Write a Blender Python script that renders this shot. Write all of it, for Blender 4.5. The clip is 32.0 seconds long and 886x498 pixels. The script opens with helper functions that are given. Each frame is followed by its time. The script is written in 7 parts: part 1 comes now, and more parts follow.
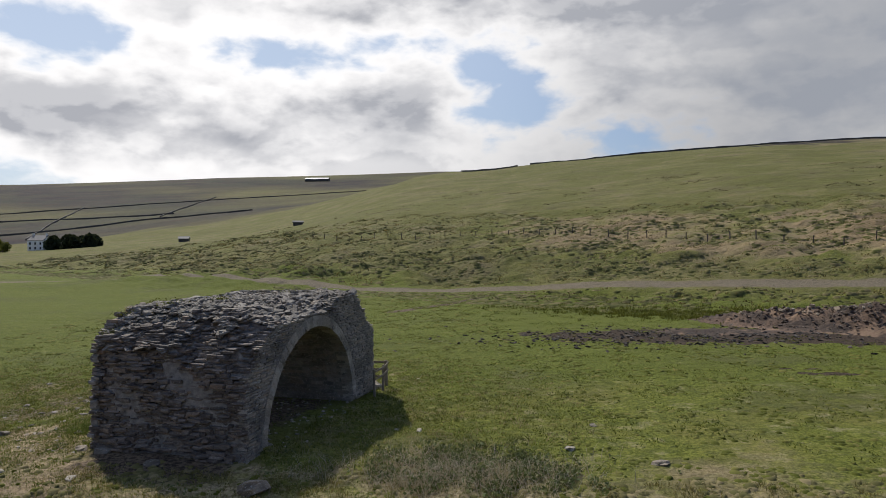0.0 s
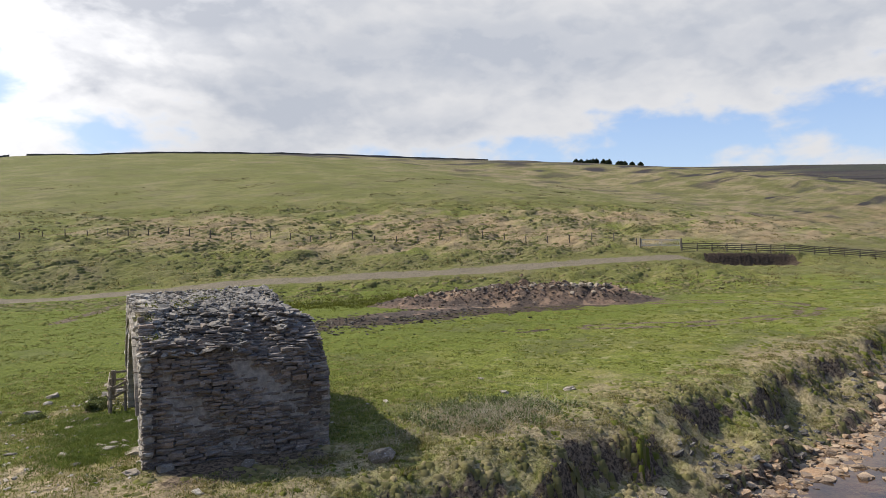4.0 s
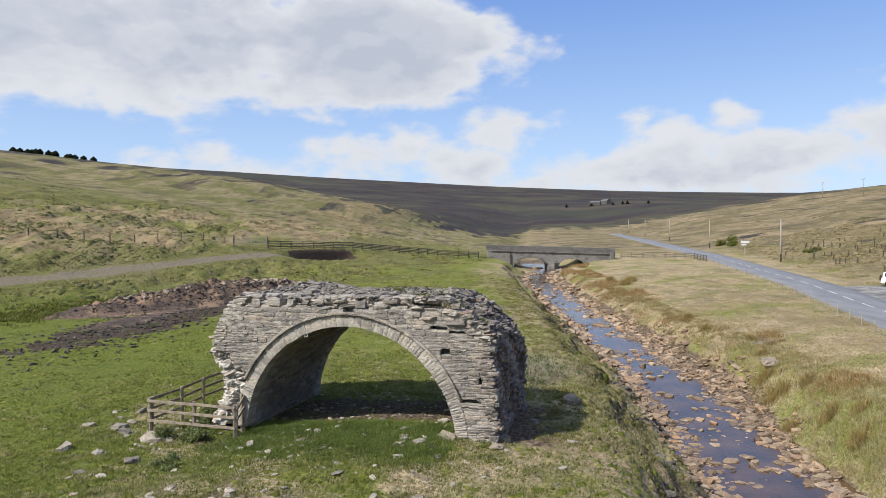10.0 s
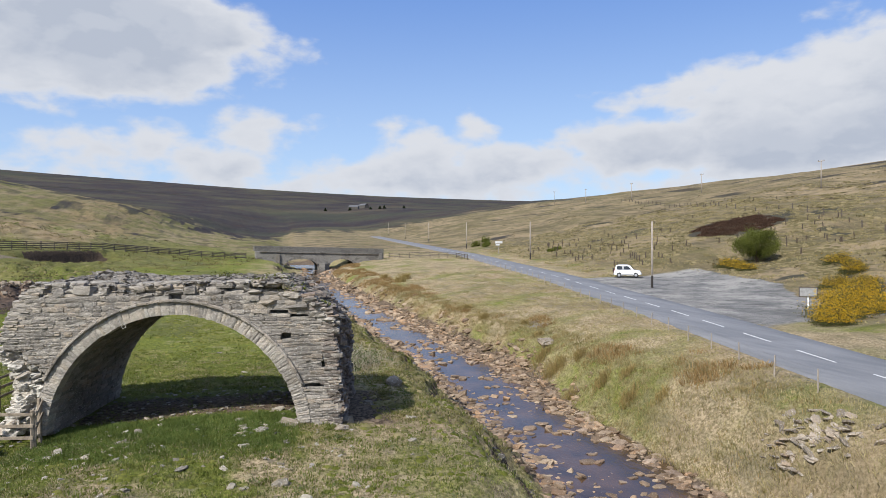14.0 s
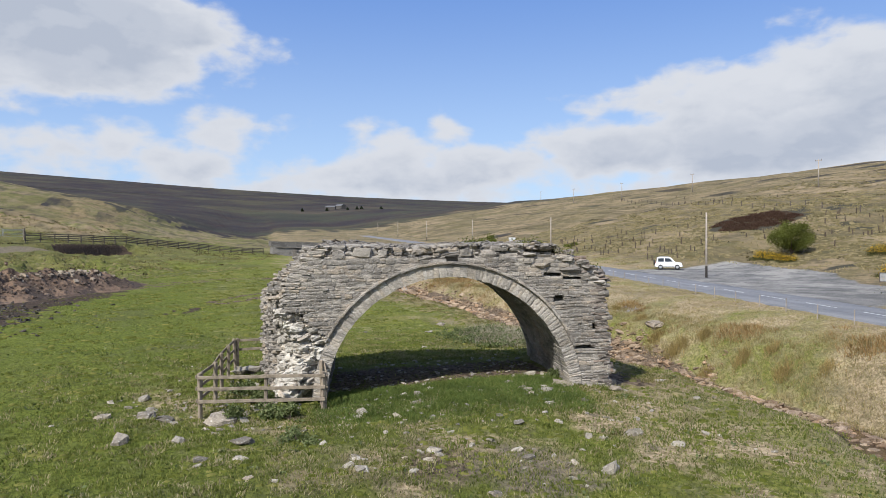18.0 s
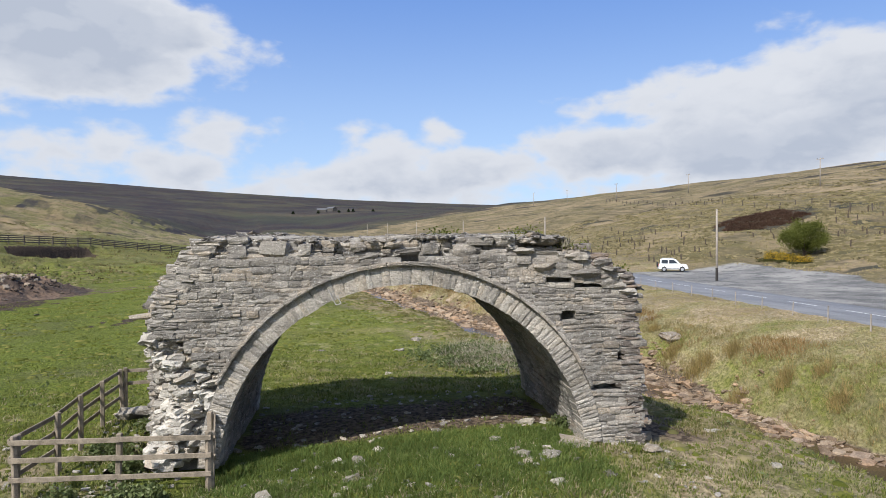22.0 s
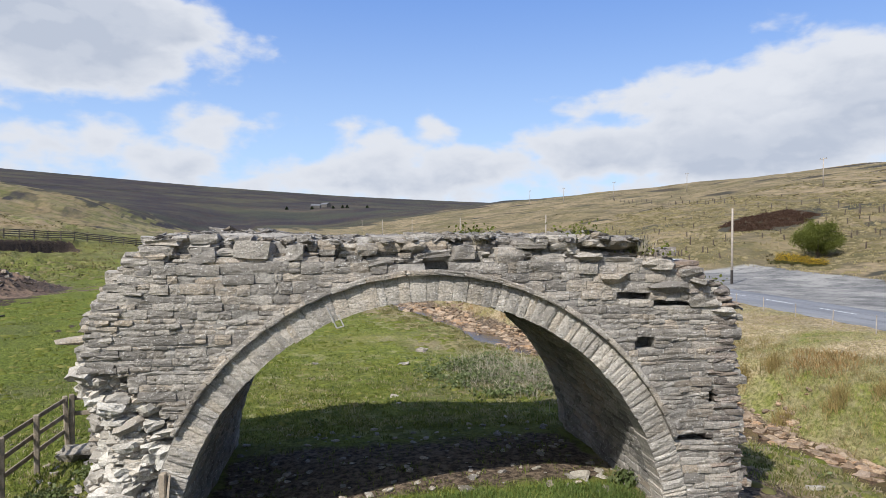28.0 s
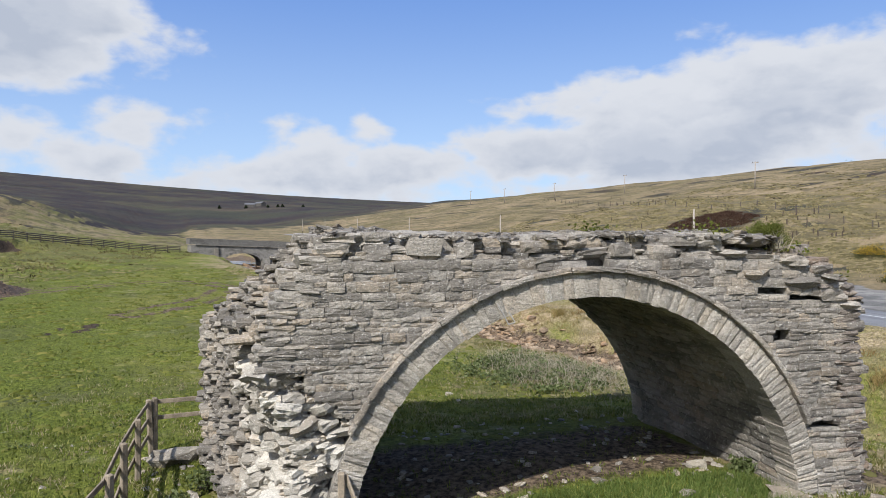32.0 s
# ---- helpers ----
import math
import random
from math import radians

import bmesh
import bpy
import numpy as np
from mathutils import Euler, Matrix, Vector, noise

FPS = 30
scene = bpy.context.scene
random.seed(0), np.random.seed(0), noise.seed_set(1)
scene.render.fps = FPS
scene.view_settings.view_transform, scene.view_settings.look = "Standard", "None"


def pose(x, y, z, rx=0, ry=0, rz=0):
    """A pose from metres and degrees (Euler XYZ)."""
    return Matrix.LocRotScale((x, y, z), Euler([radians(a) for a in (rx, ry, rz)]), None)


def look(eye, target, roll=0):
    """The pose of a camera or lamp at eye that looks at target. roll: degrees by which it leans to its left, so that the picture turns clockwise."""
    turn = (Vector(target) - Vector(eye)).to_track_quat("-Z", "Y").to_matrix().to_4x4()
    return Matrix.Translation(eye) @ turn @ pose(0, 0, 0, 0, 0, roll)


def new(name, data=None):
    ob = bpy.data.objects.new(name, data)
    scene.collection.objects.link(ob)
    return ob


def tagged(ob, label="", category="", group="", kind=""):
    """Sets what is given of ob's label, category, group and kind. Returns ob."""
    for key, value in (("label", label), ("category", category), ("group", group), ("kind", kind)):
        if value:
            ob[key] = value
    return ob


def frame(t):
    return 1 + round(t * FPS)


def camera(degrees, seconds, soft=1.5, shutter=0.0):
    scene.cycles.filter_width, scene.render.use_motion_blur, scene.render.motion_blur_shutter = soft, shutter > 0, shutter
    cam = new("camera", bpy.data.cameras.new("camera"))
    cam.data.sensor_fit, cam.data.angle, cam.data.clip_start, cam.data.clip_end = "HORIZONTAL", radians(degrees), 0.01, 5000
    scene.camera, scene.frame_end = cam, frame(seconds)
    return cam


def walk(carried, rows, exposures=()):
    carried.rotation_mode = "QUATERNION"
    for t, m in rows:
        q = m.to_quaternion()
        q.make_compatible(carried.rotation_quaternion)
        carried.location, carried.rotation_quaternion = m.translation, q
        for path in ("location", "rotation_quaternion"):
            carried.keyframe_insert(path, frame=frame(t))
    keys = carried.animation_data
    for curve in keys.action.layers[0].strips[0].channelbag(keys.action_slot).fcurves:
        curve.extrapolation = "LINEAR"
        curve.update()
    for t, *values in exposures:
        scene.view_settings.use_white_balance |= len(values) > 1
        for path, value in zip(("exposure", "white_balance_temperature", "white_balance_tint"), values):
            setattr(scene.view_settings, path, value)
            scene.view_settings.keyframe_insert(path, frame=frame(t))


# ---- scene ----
cam = camera(65.8, 32.0, 0.6)
METRES, EYE, TILT, LEAN, TURN = 80.0, 6.6, -0.93, 0.26, 0.0
ROWS = [
    (0.0, 0.0, 0.0, 0.0, -0.0, 0.0, 0.0),
    (0.5, -0.0298, -0.0079, -0.0005, -7.19, 0.04, 0.12),
    (1.0, -0.0618, -0.0128, -0.0011, -13.29, 0.05, 0.23),
    (1.5, -0.0931, -0.0147, -0.0017, -16.25, 0.07, 0.34),
    (2.0, -0.1238, -0.0125, -0.0021, -19.96, 0.05, 0.42),
    (2.5, -0.154, -0.0071, -0.0025, -25.69, 0.03, 0.54),
    (3.0, -0.182, -0.0002, -0.0024, -30.94, -0.0, 0.66),
    (3.5, -0.211, 0.009, -0.0023, -36.13, -0.06, 0.75),
    (5.5, -0.3126, 0.0756, -0.0022, -55.25, -0.32, 1.04),
    (6.0, -0.3343, 0.097, -0.0015, -59.6, -0.39, 1.09),
    (6.5, -0.3536, 0.1183, -0.001, -63.68, -0.45, 1.16),
    (7.0, -0.3719, 0.1427, -0.0004, -67.96, -0.54, 1.21),
    (7.5, -0.3878, 0.169, -0.0001, -72.16, -0.61, 1.28),
    (8.0, -0.4017, 0.1969, 0.0001, -75.88, -0.67, 1.29),
    (8.5, -0.4136, 0.2257, 0.0003, -79.06, -0.75, 1.29),
    (9.0, -0.4231, 0.2534, 0.0, -81.89, -0.8, 1.3),
    (9.5, -0.4313, 0.2834, -0.0001, -84.82, -0.86, 1.31),
    (10.0, -0.436, 0.308, -0.0007, -87.97, -0.96, 1.32),
    (10.5, -0.4339, 0.3174, -0.0017, -91.56, -0.99, 1.33),
    (11.0, -0.4308, 0.3184, -0.003, -95.55, -0.97, 1.34),
    (11.5, -0.4289, 0.3174, -0.0047, -99.14, -0.95, 1.38),
    (12.0, -0.4296, 0.3166, -0.0061, -102.44, -0.99, 1.34),
    (12.5, -0.4316, 0.3179, -0.0073, -105.14, -1.02, 1.29),
    (13.0, -0.4337, 0.322, -0.0085, -106.99, -1.04, 1.27),
    (13.5, -0.4353, 0.3308, -0.009, -107.44, -1.06, 1.3),
    (15.5, -0.423, 0.3971, -0.0115, -110.31, -1.08, 1.21),
    (16.0, -0.4165, 0.4182, -0.0121, -110.32, -1.08, 1.23),
    (16.5, -0.4098, 0.4364, -0.0137, -110.32, -1.1, 1.23),
    (17.0, -0.4029, 0.4542, -0.0163, -110.33, -1.11, 1.23),
    (17.5, -0.3986, 0.4622, -0.0194, -110.37, -1.05, 1.23),
    (18.0, -0.3969, 0.462, -0.0226, -110.45, -1.0, 1.21),
    (18.5, -0.3964, 0.4608, -0.0256, -110.54, -0.96, 1.18),
    (19.0, -0.395, 0.4593, -0.026, -110.62, -0.94, 1.19),
    (19.5, -0.3898, 0.4562, -0.0255, -110.7, -0.91, 1.22),
    (20.0, -0.3799, 0.4516, -0.0254, -110.77, -0.84, 1.23),
    (20.5, -0.3666, 0.4459, -0.0256, -110.84, -0.81, 1.27),
    (21.0, -0.3509, 0.4386, -0.0261, -110.92, -0.79, 1.3),
    (21.5, -0.3329, 0.4295, -0.0264, -110.97, -0.8, 1.29),
    (22.0, -0.3146, 0.4198, -0.0269, -111.05, -0.78, 1.33),
    (22.5, -0.2982, 0.4102, -0.0269, -111.11, -0.8, 1.31),
    (23.0, -0.282, 0.4007, -0.0265, -111.15, -0.81, 1.28),
    (23.5, -0.271, 0.3936, -0.0264, -111.2, -0.86, 1.17),
    (24.0, -0.2693, 0.3908, -0.0265, -111.25, -0.91, 1.11),
    (24.5, -0.2699, 0.3898, -0.0261, -111.32, -0.92, 1.03),
    (26.5, -0.2713, 0.397, -0.0253, -111.52, -0.92, 0.85),
    (27.0, -0.2701, 0.4012, -0.0256, -111.55, -0.96, 0.8),
    (27.5, -0.2685, 0.4061, -0.0259, -111.56, -0.98, 0.77),
    (28.0, -0.2664, 0.411, -0.026, -111.57, -1.02, 0.75),
    (28.5, -0.2644, 0.4158, -0.0261, -111.57, -1.03, 0.72),
    (29.0, -0.2624, 0.4209, -0.0262, -111.56, -1.05, 0.72),
    (29.5, -0.2604, 0.4263, -0.0262, -111.54, -1.05, 0.72),
    (30.0, -0.2583, 0.432, -0.0262, -111.62, -1.03, 0.71),
    (30.5, -0.2563, 0.4378, -0.0261, -112.16, -1.06, 0.69),
    (31.0, -0.2541, 0.4432, -0.0262, -113.34, -1.06, 0.69),
    (31.5, -0.2516, 0.4488, -0.026, -115.05, -1.08, 0.71),
    (32.0, -0.249, 0.4543, -0.0259, -116.98, -1.1, 0.68),
]
walk(cam, [(t, pose(0, 0, EYE, TILT, LEAN, TURN) @ pose(METRES * x, METRES * y, METRES * z, 90 + pitch, roll, yaw)) for t, x, y, z, yaw, pitch, roll in ROWS],
     [(0.0, -0.12, 6650, 10), (1.0, 0.08, 6650, 10), (2.0, 0.18, 6650, 10), (3.5, 0.46, 6650, 10), (6.0, 0.68, 6620, 11), (8.0, 0.64, 6500, 10), (12.0, 0.5, 6350, 10), (20.0, 0.46, 6250, 10), (24.0, 0.58, 6250, 10), (29.0, 0.58, 6250, 10), (32.0, 0.5, 6250, 10)])

# ---- sky, sun ----
SUN_AZ, SUN_EL = -33.5, 45.7          # degrees clockwise from +y, degrees above the horizon
sun_dir = Vector((math.sin(radians(SUN_AZ)) * math.cos(radians(SUN_EL)), math.cos(radians(SUN_AZ)) * math.cos(radians(SUN_EL)), math.sin(radians(SUN_EL))))
sun = new("sun", bpy.data.lights.new("sun", "SUN"))
sun.data.energy, sun.data.angle, sun.data.color = 4.7, radians(0.55), (1.0, 0.95, 0.87)
sun.matrix_world = look(sun_dir * 100, (0, 0, 0))


class Nodes:
    """Short hand for node trees."""

    def __init__(self, tree):
        self.tree = tree

    def add(self, kind, inputs=(), **settings):
        node = self.tree.nodes.new(kind)
        for key, value in settings.items():
            setattr(node, key, value)
        for key, value in dict(inputs).items():
            if isinstance(value, bpy.types.NodeSocket):
                self.tree.links.new(value, node.inputs[key])
            else:
                node.inputs[key].default_value = value
        return node

    def math(self, op, a, b=0.0, c=0.0, clamp=False):
        return self.add("ShaderNodeMath", {0: a, 1: b, 2: c}, operation=op, use_clamp=clamp).outputs[0]

    def noise(self, scale, vector=None, detail=4.0, rough=0.55, distortion=0.0):
        ins = {"Scale": scale, "Detail": detail, "Roughness": rough, "Distortion": distortion}
        if vector is not None:
            ins["Vector"] = vector
        return self.add("ShaderNodeTexNoise", ins).outputs["Fac"]

    def span(self, value, a, b, lo=0.0, hi=1.0):
        return self.add("ShaderNodeMapRange", {0: value, 1: a, 2: b, 3: lo, 4: hi}, interpolation_type="SMOOTHSTEP").outputs[0]

    def mix(self, fac, a, b, blend="MIX"):
        node = self.add("ShaderNodeMix", {0: fac, 6: a, 7: b}, data_type="RGBA", blend_type=blend)
        return node.outputs[2]

    def scaled(self, vector, xyz):
        return self.add("ShaderNodeVectorMath", {0: vector, 1: xyz}, operation="MULTIPLY").outputs[0]


def col(r, g, b):
    return (r, g, b, 1.0)


world = bpy.data.worlds.new("sky")
scene.world = world
world.use_nodes = True
world.node_tree.nodes.clear()
w = Nodes(world.node_tree)
sky = w.add("ShaderNodeTexSky", sky_type="NISHITA", sun_disc=False, sun_elevation=radians(SUN_EL), sun_rotation=radians(SUN_AZ), air_density=1.0, dust_density=0.6, ozone_density=1.6)
way = w.add("ShaderNodeTexCoord").outputs["Generated"]
sep = w.add("ShaderNodeSeparateXYZ", {0: way}).outputs
up = w.math("MAXIMUM", sep[2], 0.0)
# broken cumulus: heavy cover on the sun's side, a low row of heaped clouds and one large bank across clear sky opposite
az = w.math("ARCTAN2", sep[0], sep[1])
spot = w.add("ShaderNodeCombineXYZ", {0: az, 1: up, 2: 0.0}).outputs[0]
stretch = w.scaled(way, (1.0, 1.0, 1.9))
shift = w.add("ShaderNodeVectorMath", {0: stretch, 1: (0.0, 0.0, 0.035)}, operation="ADD").outputs[0]
big = w.noise(2.7, stretch, 8.0, 0.50, 0.1)
small = w.noise(7.0, stretch, 6.0, 0.50, 0.15)
above = w.noise(7.0, shift, 6.0, 0.50, 0.15)
curl = w.noise(22.0, stretch, 4.0, 0.5, 0.2)


def oval(a, e, ra, re):
    """Signed distance into an oval of sky, in radians: heading, height, and half its width and height."""
    q = w.add("ShaderNodeVectorMath", {0: spot, 1: (1 / ra, 1 / re, 0.0), 2: (-a / ra, -e / re, 0.0)}, operation="MULTIPLY_ADD").outputs[0]
    n = w.add("ShaderNodeVectorMath", {0: q}, operation="LENGTH").outputs["Value"]
    return w.math("MULTIPLY_ADD", n, -re, re)


def together(ovals):
    f = -1.0
    for o in ovals:
        f = oval(*o) if f == -1.0 else w.math("MAXIMUM", f, oval(*o))
    return f


CLOUDS = ((0.10, 0.25, 0.98, 0.235), (1.00, 0.270, 0.46, 0.115), (1.42, 0.268, 0.225, 0.092), (1.628, 0.140, 0.070, 0.034), (1.56, 0.104, 0.17, 0.034), (1.32, 0.082, 0.24, 0.014), (1.49, 0.125, 0.06, 0.026),
          (1.815, 0.158, 0.024, 0.024), (1.846, 0.142, 0.034, 0.020), (1.934, 0.154, 0.027, 0.020), (1.865, 0.108, 0.074, 0.034), (1.75, 0.092, 0.14, 0.030), (2.02, 0.092, 0.20, 0.040), (1.8, 0.075, 0.50, 0.024),
          (2.40, 0.135, 0.26, 0.082), (2.48, 0.190, 0.19, 0.066), (2.20, 0.125, 0.15, 0.050), (2.24, 0.178, 0.12, 0.026), (2.33, 0.205, 0.10, 0.030), (1.200, 0.118, 0.032, 0.025), (1.142, 0.102, 0.040, 0.018))
GAPS = ((-0.52, 0.258, 0.075, 0.014), (-0.274, 0.258, 0.045, 0.013), (0.06, 0.235, 0.036, 0.030), (0.11, 0.198, 0.050, 0.024), (0.25, 0.140, 0.065, 0.018), (-0.01, 0.275, 0.045, 0.009), (0.92, 0.105, 0.20, 0.022), (1.12, 0.135, 0.12, 0.016))
SHADES = ((-0.11, 0.192, 0.14, 0.050), (-0.29, 0.140, 0.080, 0.030), (-0.53, 0.172, 0.13, 0.060), (0.44, 0.180, 0.24, 0.040), (0.30, 0.310, 0.34, 0.045), (0.62, 0.130, 0.24, 0.040), (0.80, 0.26, 0.42, 0.050),
          (1.38, 0.245, 0.30, 0.085), (2.38, 0.100, 0.26, 0.045), (2.02, 0.070, 0.25, 0.022), (1.56, 0.080, 0.16, 0.022), (2.56, 0.15, 0.10, 0.04))
ragged = w.math("MULTIPLY_ADD", w.math("SUBTRACT", small, 0.5), 0.13, w.math("MULTIPLY", w.math("SUBTRACT", curl, 0.5), 0.055))
cover = w.math("MINIMUM", together(CLOUDS), w.math("MULTIPLY", together(GAPS), -1.0))
# elsewhere the same broken sky goes on without a plan
away = w.math("MAXIMUM", w.span(w.math("ABSOLUTE", w.math("SUBTRACT", az, 1.0)), 1.72, 1.95), w.span(up, 0.34, 0.46))
plan_free = w.math("MULTIPLY_ADD", big, 0.4, -0.235)
cover = w.math("MULTIPLY_ADD", w.math("SUBTRACT", plan_free, cover), away, cover)
cover = w.math("ADD", cover, ragged)
mask = w.span(cover, -0.010, 0.020)
thick = w.span(cover, 0.004, 0.06)
lit = w.span(w.math("SUBTRACT", small, above), -0.06, 0.06)
shade = w.span(w.math("ADD", together(SHADES), ragged), -0.045, 0.045)
toward = w.add("ShaderNodeVectorMath", {0: way, 1: tuple(sun_dir)}, operation="DOT_PRODUCT").outputs["Value"]
glow = w.span(toward, 0.46, 0.80)
white = w.mix(glow, col(5.2, 5.3, 5.55), col(11.5, 11.5, 11.7))
grey = w.mix(glow, col(3.5, 3.8, 4.4), col(4.6, 4.8, 5.35))
body = w.math("MULTIPLY", thick, w.math("MULTIPLY_ADD", w.math("SUBTRACT", 1.0, lit), 0.35, w.math("MULTIPLY", shade, 0.75)), clamp=True)
cloud = w.mix(body, white, grey)
rise = w.span(up, 0.0, 0.42)
blue = w.mix(rise, col(3.6, 4.9, 7.0), col(1.0, 2.15, 5.5))
blue = w.mix(w.math("MULTIPLY", glow, 0.75), blue, col(7.0, 8.2, 10.0))
clear = w.mix(0.3, blue, sky.outputs[0])
final = w.mix(mask, clear, cloud)
bg = w.add("ShaderNodeBackground", {0: final, 1: 0.10})
w.add("ShaderNodeOutputWorld", {0: bg.outputs[0]})

# ---- materials ----
def material(name, rough=0.85, metal=0.0, spec=0.3):
    m = bpy.data.materials.new(name)
    m.use_nodes = True
    n = Nodes(m.node_tree)
    b = m.node_tree.nodes["Principled BSDF"]
    b.inputs["Roughness"].default_value, b.inputs["Metallic"].default_value, b.inputs["Specular IOR Level"].default_value = rough, metal, spec
    return m, n, b


def relief(n, b, height, strength, distance):
    n.tree.links.new(n.add("ShaderNodeBump", {"Height": height, "Strength": strength, "Distance": distance}).outputs[0], b.inputs["Normal"])


def place(n):
    return n.add("ShaderNodeNewGeometry").outputs["Position"]


def plain(name, rgb, rough=0.7, metal=0.0, vary=0.25, scale=6.0, bump=0.2, spec=0.3):
    """A painted, sawn or cast surface: one colour with grain and dirt at two scales."""
    m, n, b = material(name, rough, metal, spec)
    p = place(n)
    f = n.math("ADD", n.math("MULTIPLY", n.noise(scale, p), 0.6), n.math("MULTIPLY", n.noise(scale * 7, p), 0.4))
    dark = col(*[c * (1 - vary) for c in rgb])
    light = col(*[min(1, c * (1 + vary)) for c in rgb])
    n.tree.links.new(n.mix(n.span(f, 0.3, 0.7), dark, light), b.inputs["Base Color"])
    if bump:
        relief(n, b, n.noise(scale * 9, p), bump, 0.02)
    return m


def stone_material(name, dark, mid, light, warm, lichen=0.25, island=False, damp=0.0):
    """Coursed gritstone: every stone its own tone, layered grain, pale lichen, dark weathering."""
    m, n, b = material(name, 0.9)
    p = place(n)
    if island:
        own = n.add("ShaderNodeNewGeometry").outputs["Random Per Island"]
    else:
        own = n.add("ShaderNodeObjectInfo").outputs["Random"]
    tone = n.add("ShaderNodeValToRGB", {0: own})
    ramp = tone.color_ramp
    ramp.elements[0].color, ramp.elements[1].color = col(*dark), col(*light)
    for at, c in ((0.35, mid), (0.62, light), (0.8, warm)):
        ramp.elements.new(at).color = col(*c)
    layers = n.noise(4.0, n.scaled(p, (1.3, 1.3, 6.0)), 6.0, 0.65)
    blotch = n.noise(2.3, p, 7.0, 0.7)
    grain = n.noise(30.0, p, 5.0, 0.7)
    pits = n.noise(11.0, p, 6.0, 0.72)
    weather = n.noise(0.55, n.scaled(p, (1.0, 1.0, 1.6)), 6.0, 0.65)
    c = n.mix(n.span(layers, 0.44, 0.64, 0.0, 0.3), tone.outputs[0], col(*dark))
    c = n.mix(n.span(blotch, 0.48, 0.64, 0.0, 0.5), c, col(*[x * 0.55 for x in mid]))
    c = n.mix(n.span(weather, 0.50, 0.60, 0.0, 0.6), c, col(*[x * 0.62 for x in dark]))
    c = n.mix(n.span(pits, 0.54, 0.66, 0.0, 0.4), c, col(*[x * 1.3 for x in light]))
    c = n.mix(n.span(grain, 0.46, 0.62, 0.0, 0.5), c, col(*[x * 0.45 for x in mid]))
    flecks = n.noise(17.0, n.scaled(p, (1.0, 1.0, 1.3)), 5.0, 0.7)
    c = n.mix(n.span(flecks, 0.585, 0.65, 0.0, min(1.0, lichen * 2.6)), c, col(0.56, 0.54, 0.50))
    n.tree.links.new(c, b.inputs["Base Color"])
    relief(n, b, n.math("ADD", n.math("MULTIPLY", layers, 0.6), n.math("ADD", n.math("MULTIPLY", pits, 0.7), n.math("MULTIPLY", grain, 0.3))), 1.0, 0.06)
    return m


STONE = ((0.168, 0.152, 0.134), (0.292, 0.262, 0.224), (0.40, 0.362, 0.31), (0.37, 0.30, 0.222))
stone_mat = stone_material("gritstone", *STONE)
stone_mass_mat = stone_material("gritstone_rubble", *STONE, island=True)
ring_mat = stone_material("dressed_gritstone", (0.25, 0.226, 0.194), (0.375, 0.34, 0.292), (0.47, 0.43, 0.372), (0.42, 0.355, 0.275), 0.2)
# south end: browner stone, also darkened to carry the shade on that side
end_mat = stone_material("shaded_end_rubble", (0.105, 0.088, 0.077), (0.182, 0.154, 0.130), (0.28, 0.24, 0.205), (0.255, 0.186, 0.135), 0.15, True)
# barrel lining: facing tones lowered, part of the vault's shade is in the colour
barrel_mat = stone_material("shaded_barrel_stone", (0.145, 0.132, 0.116), (0.235, 0.213, 0.185), (0.335, 0.306, 0.268), (0.295, 0.24, 0.18), 0.4, True)
rock_mat = stone_material("bank_rock", (0.055, 0.050, 0.045), (0.095, 0.086, 0.076), (0.15, 0.136, 0.12), (0.13, 0.105, 0.08), 0.2, True)
pale_mat = stone_material("limewashed_rubble", (0.31, 0.28, 0.236), (0.49, 0.45, 0.388), (0.62, 0.585, 0.52), (0.47, 0.39, 0.30), 0.3, True)
river_mat = stone_material("river_sandstone", (0.115, 0.076, 0.048), (0.235, 0.165, 0.105), (0.39, 0.30, 0.205), (0.34, 0.205, 0.11), 0.12, True)
boulder_mat = stone_material("field_stone", (0.13, 0.112, 0.09), (0.22, 0.192, 0.155), (0.34, 0.305, 0.25), (0.27, 0.215, 0.155), 0.3)
mortar_mat = plain("mortar_core", (0.225, 0.207, 0.182), 0.95, 0, 0.45, 5.0, 0.9)
wood_mat = plain("weathered_wood", (0.21, 0.172, 0.128), 0.85, 0, 0.4, 5.0, 0.5)
pole_mat = plain("pole_wood", (0.27, 0.235, 0.20), 0.8, 0, 0.25, 3.0, 0.3)

# ---- the land ----
def sstep(a, b, x):
    t = np.clip((x - a) / (b - a), 0.0, 1.0)
    return t * t * (3 - 2 * t)


def soft(x, k):
    return np.logaddexp(0.0, x / k) * k


def bend(x, knots, smooth=7.0):
    xs, ys = zip(*knots)
    return sum(np.interp(x + o * smooth, xs, ys) for o in (-1, -0.5, 0, 0.5, 1)) / 5


def waves(x, y, size, seed, octaves=3):
    """Cheap smooth noise in -1 .. 1 from crossed sines."""
    total, amp = 0.0, 1.0
    for k in range(octaves):
        a = seed * 1.7 + k * 2.3
        f = 2 * math.pi / size * 1.9 ** k
        u = x * math.cos(a) + y * math.sin(a)
        v = -x * math.sin(a) + y * math.cos(a)
        total = total + amp * np.sin(f * u + 1.3 * np.sin(f * 0.53 * v + a) + a) * np.cos(f * 0.71 * v + 1.1 * np.sin(f * 0.37 * u) + 2 * a)
        amp *= 0.55
    return total / 1.9


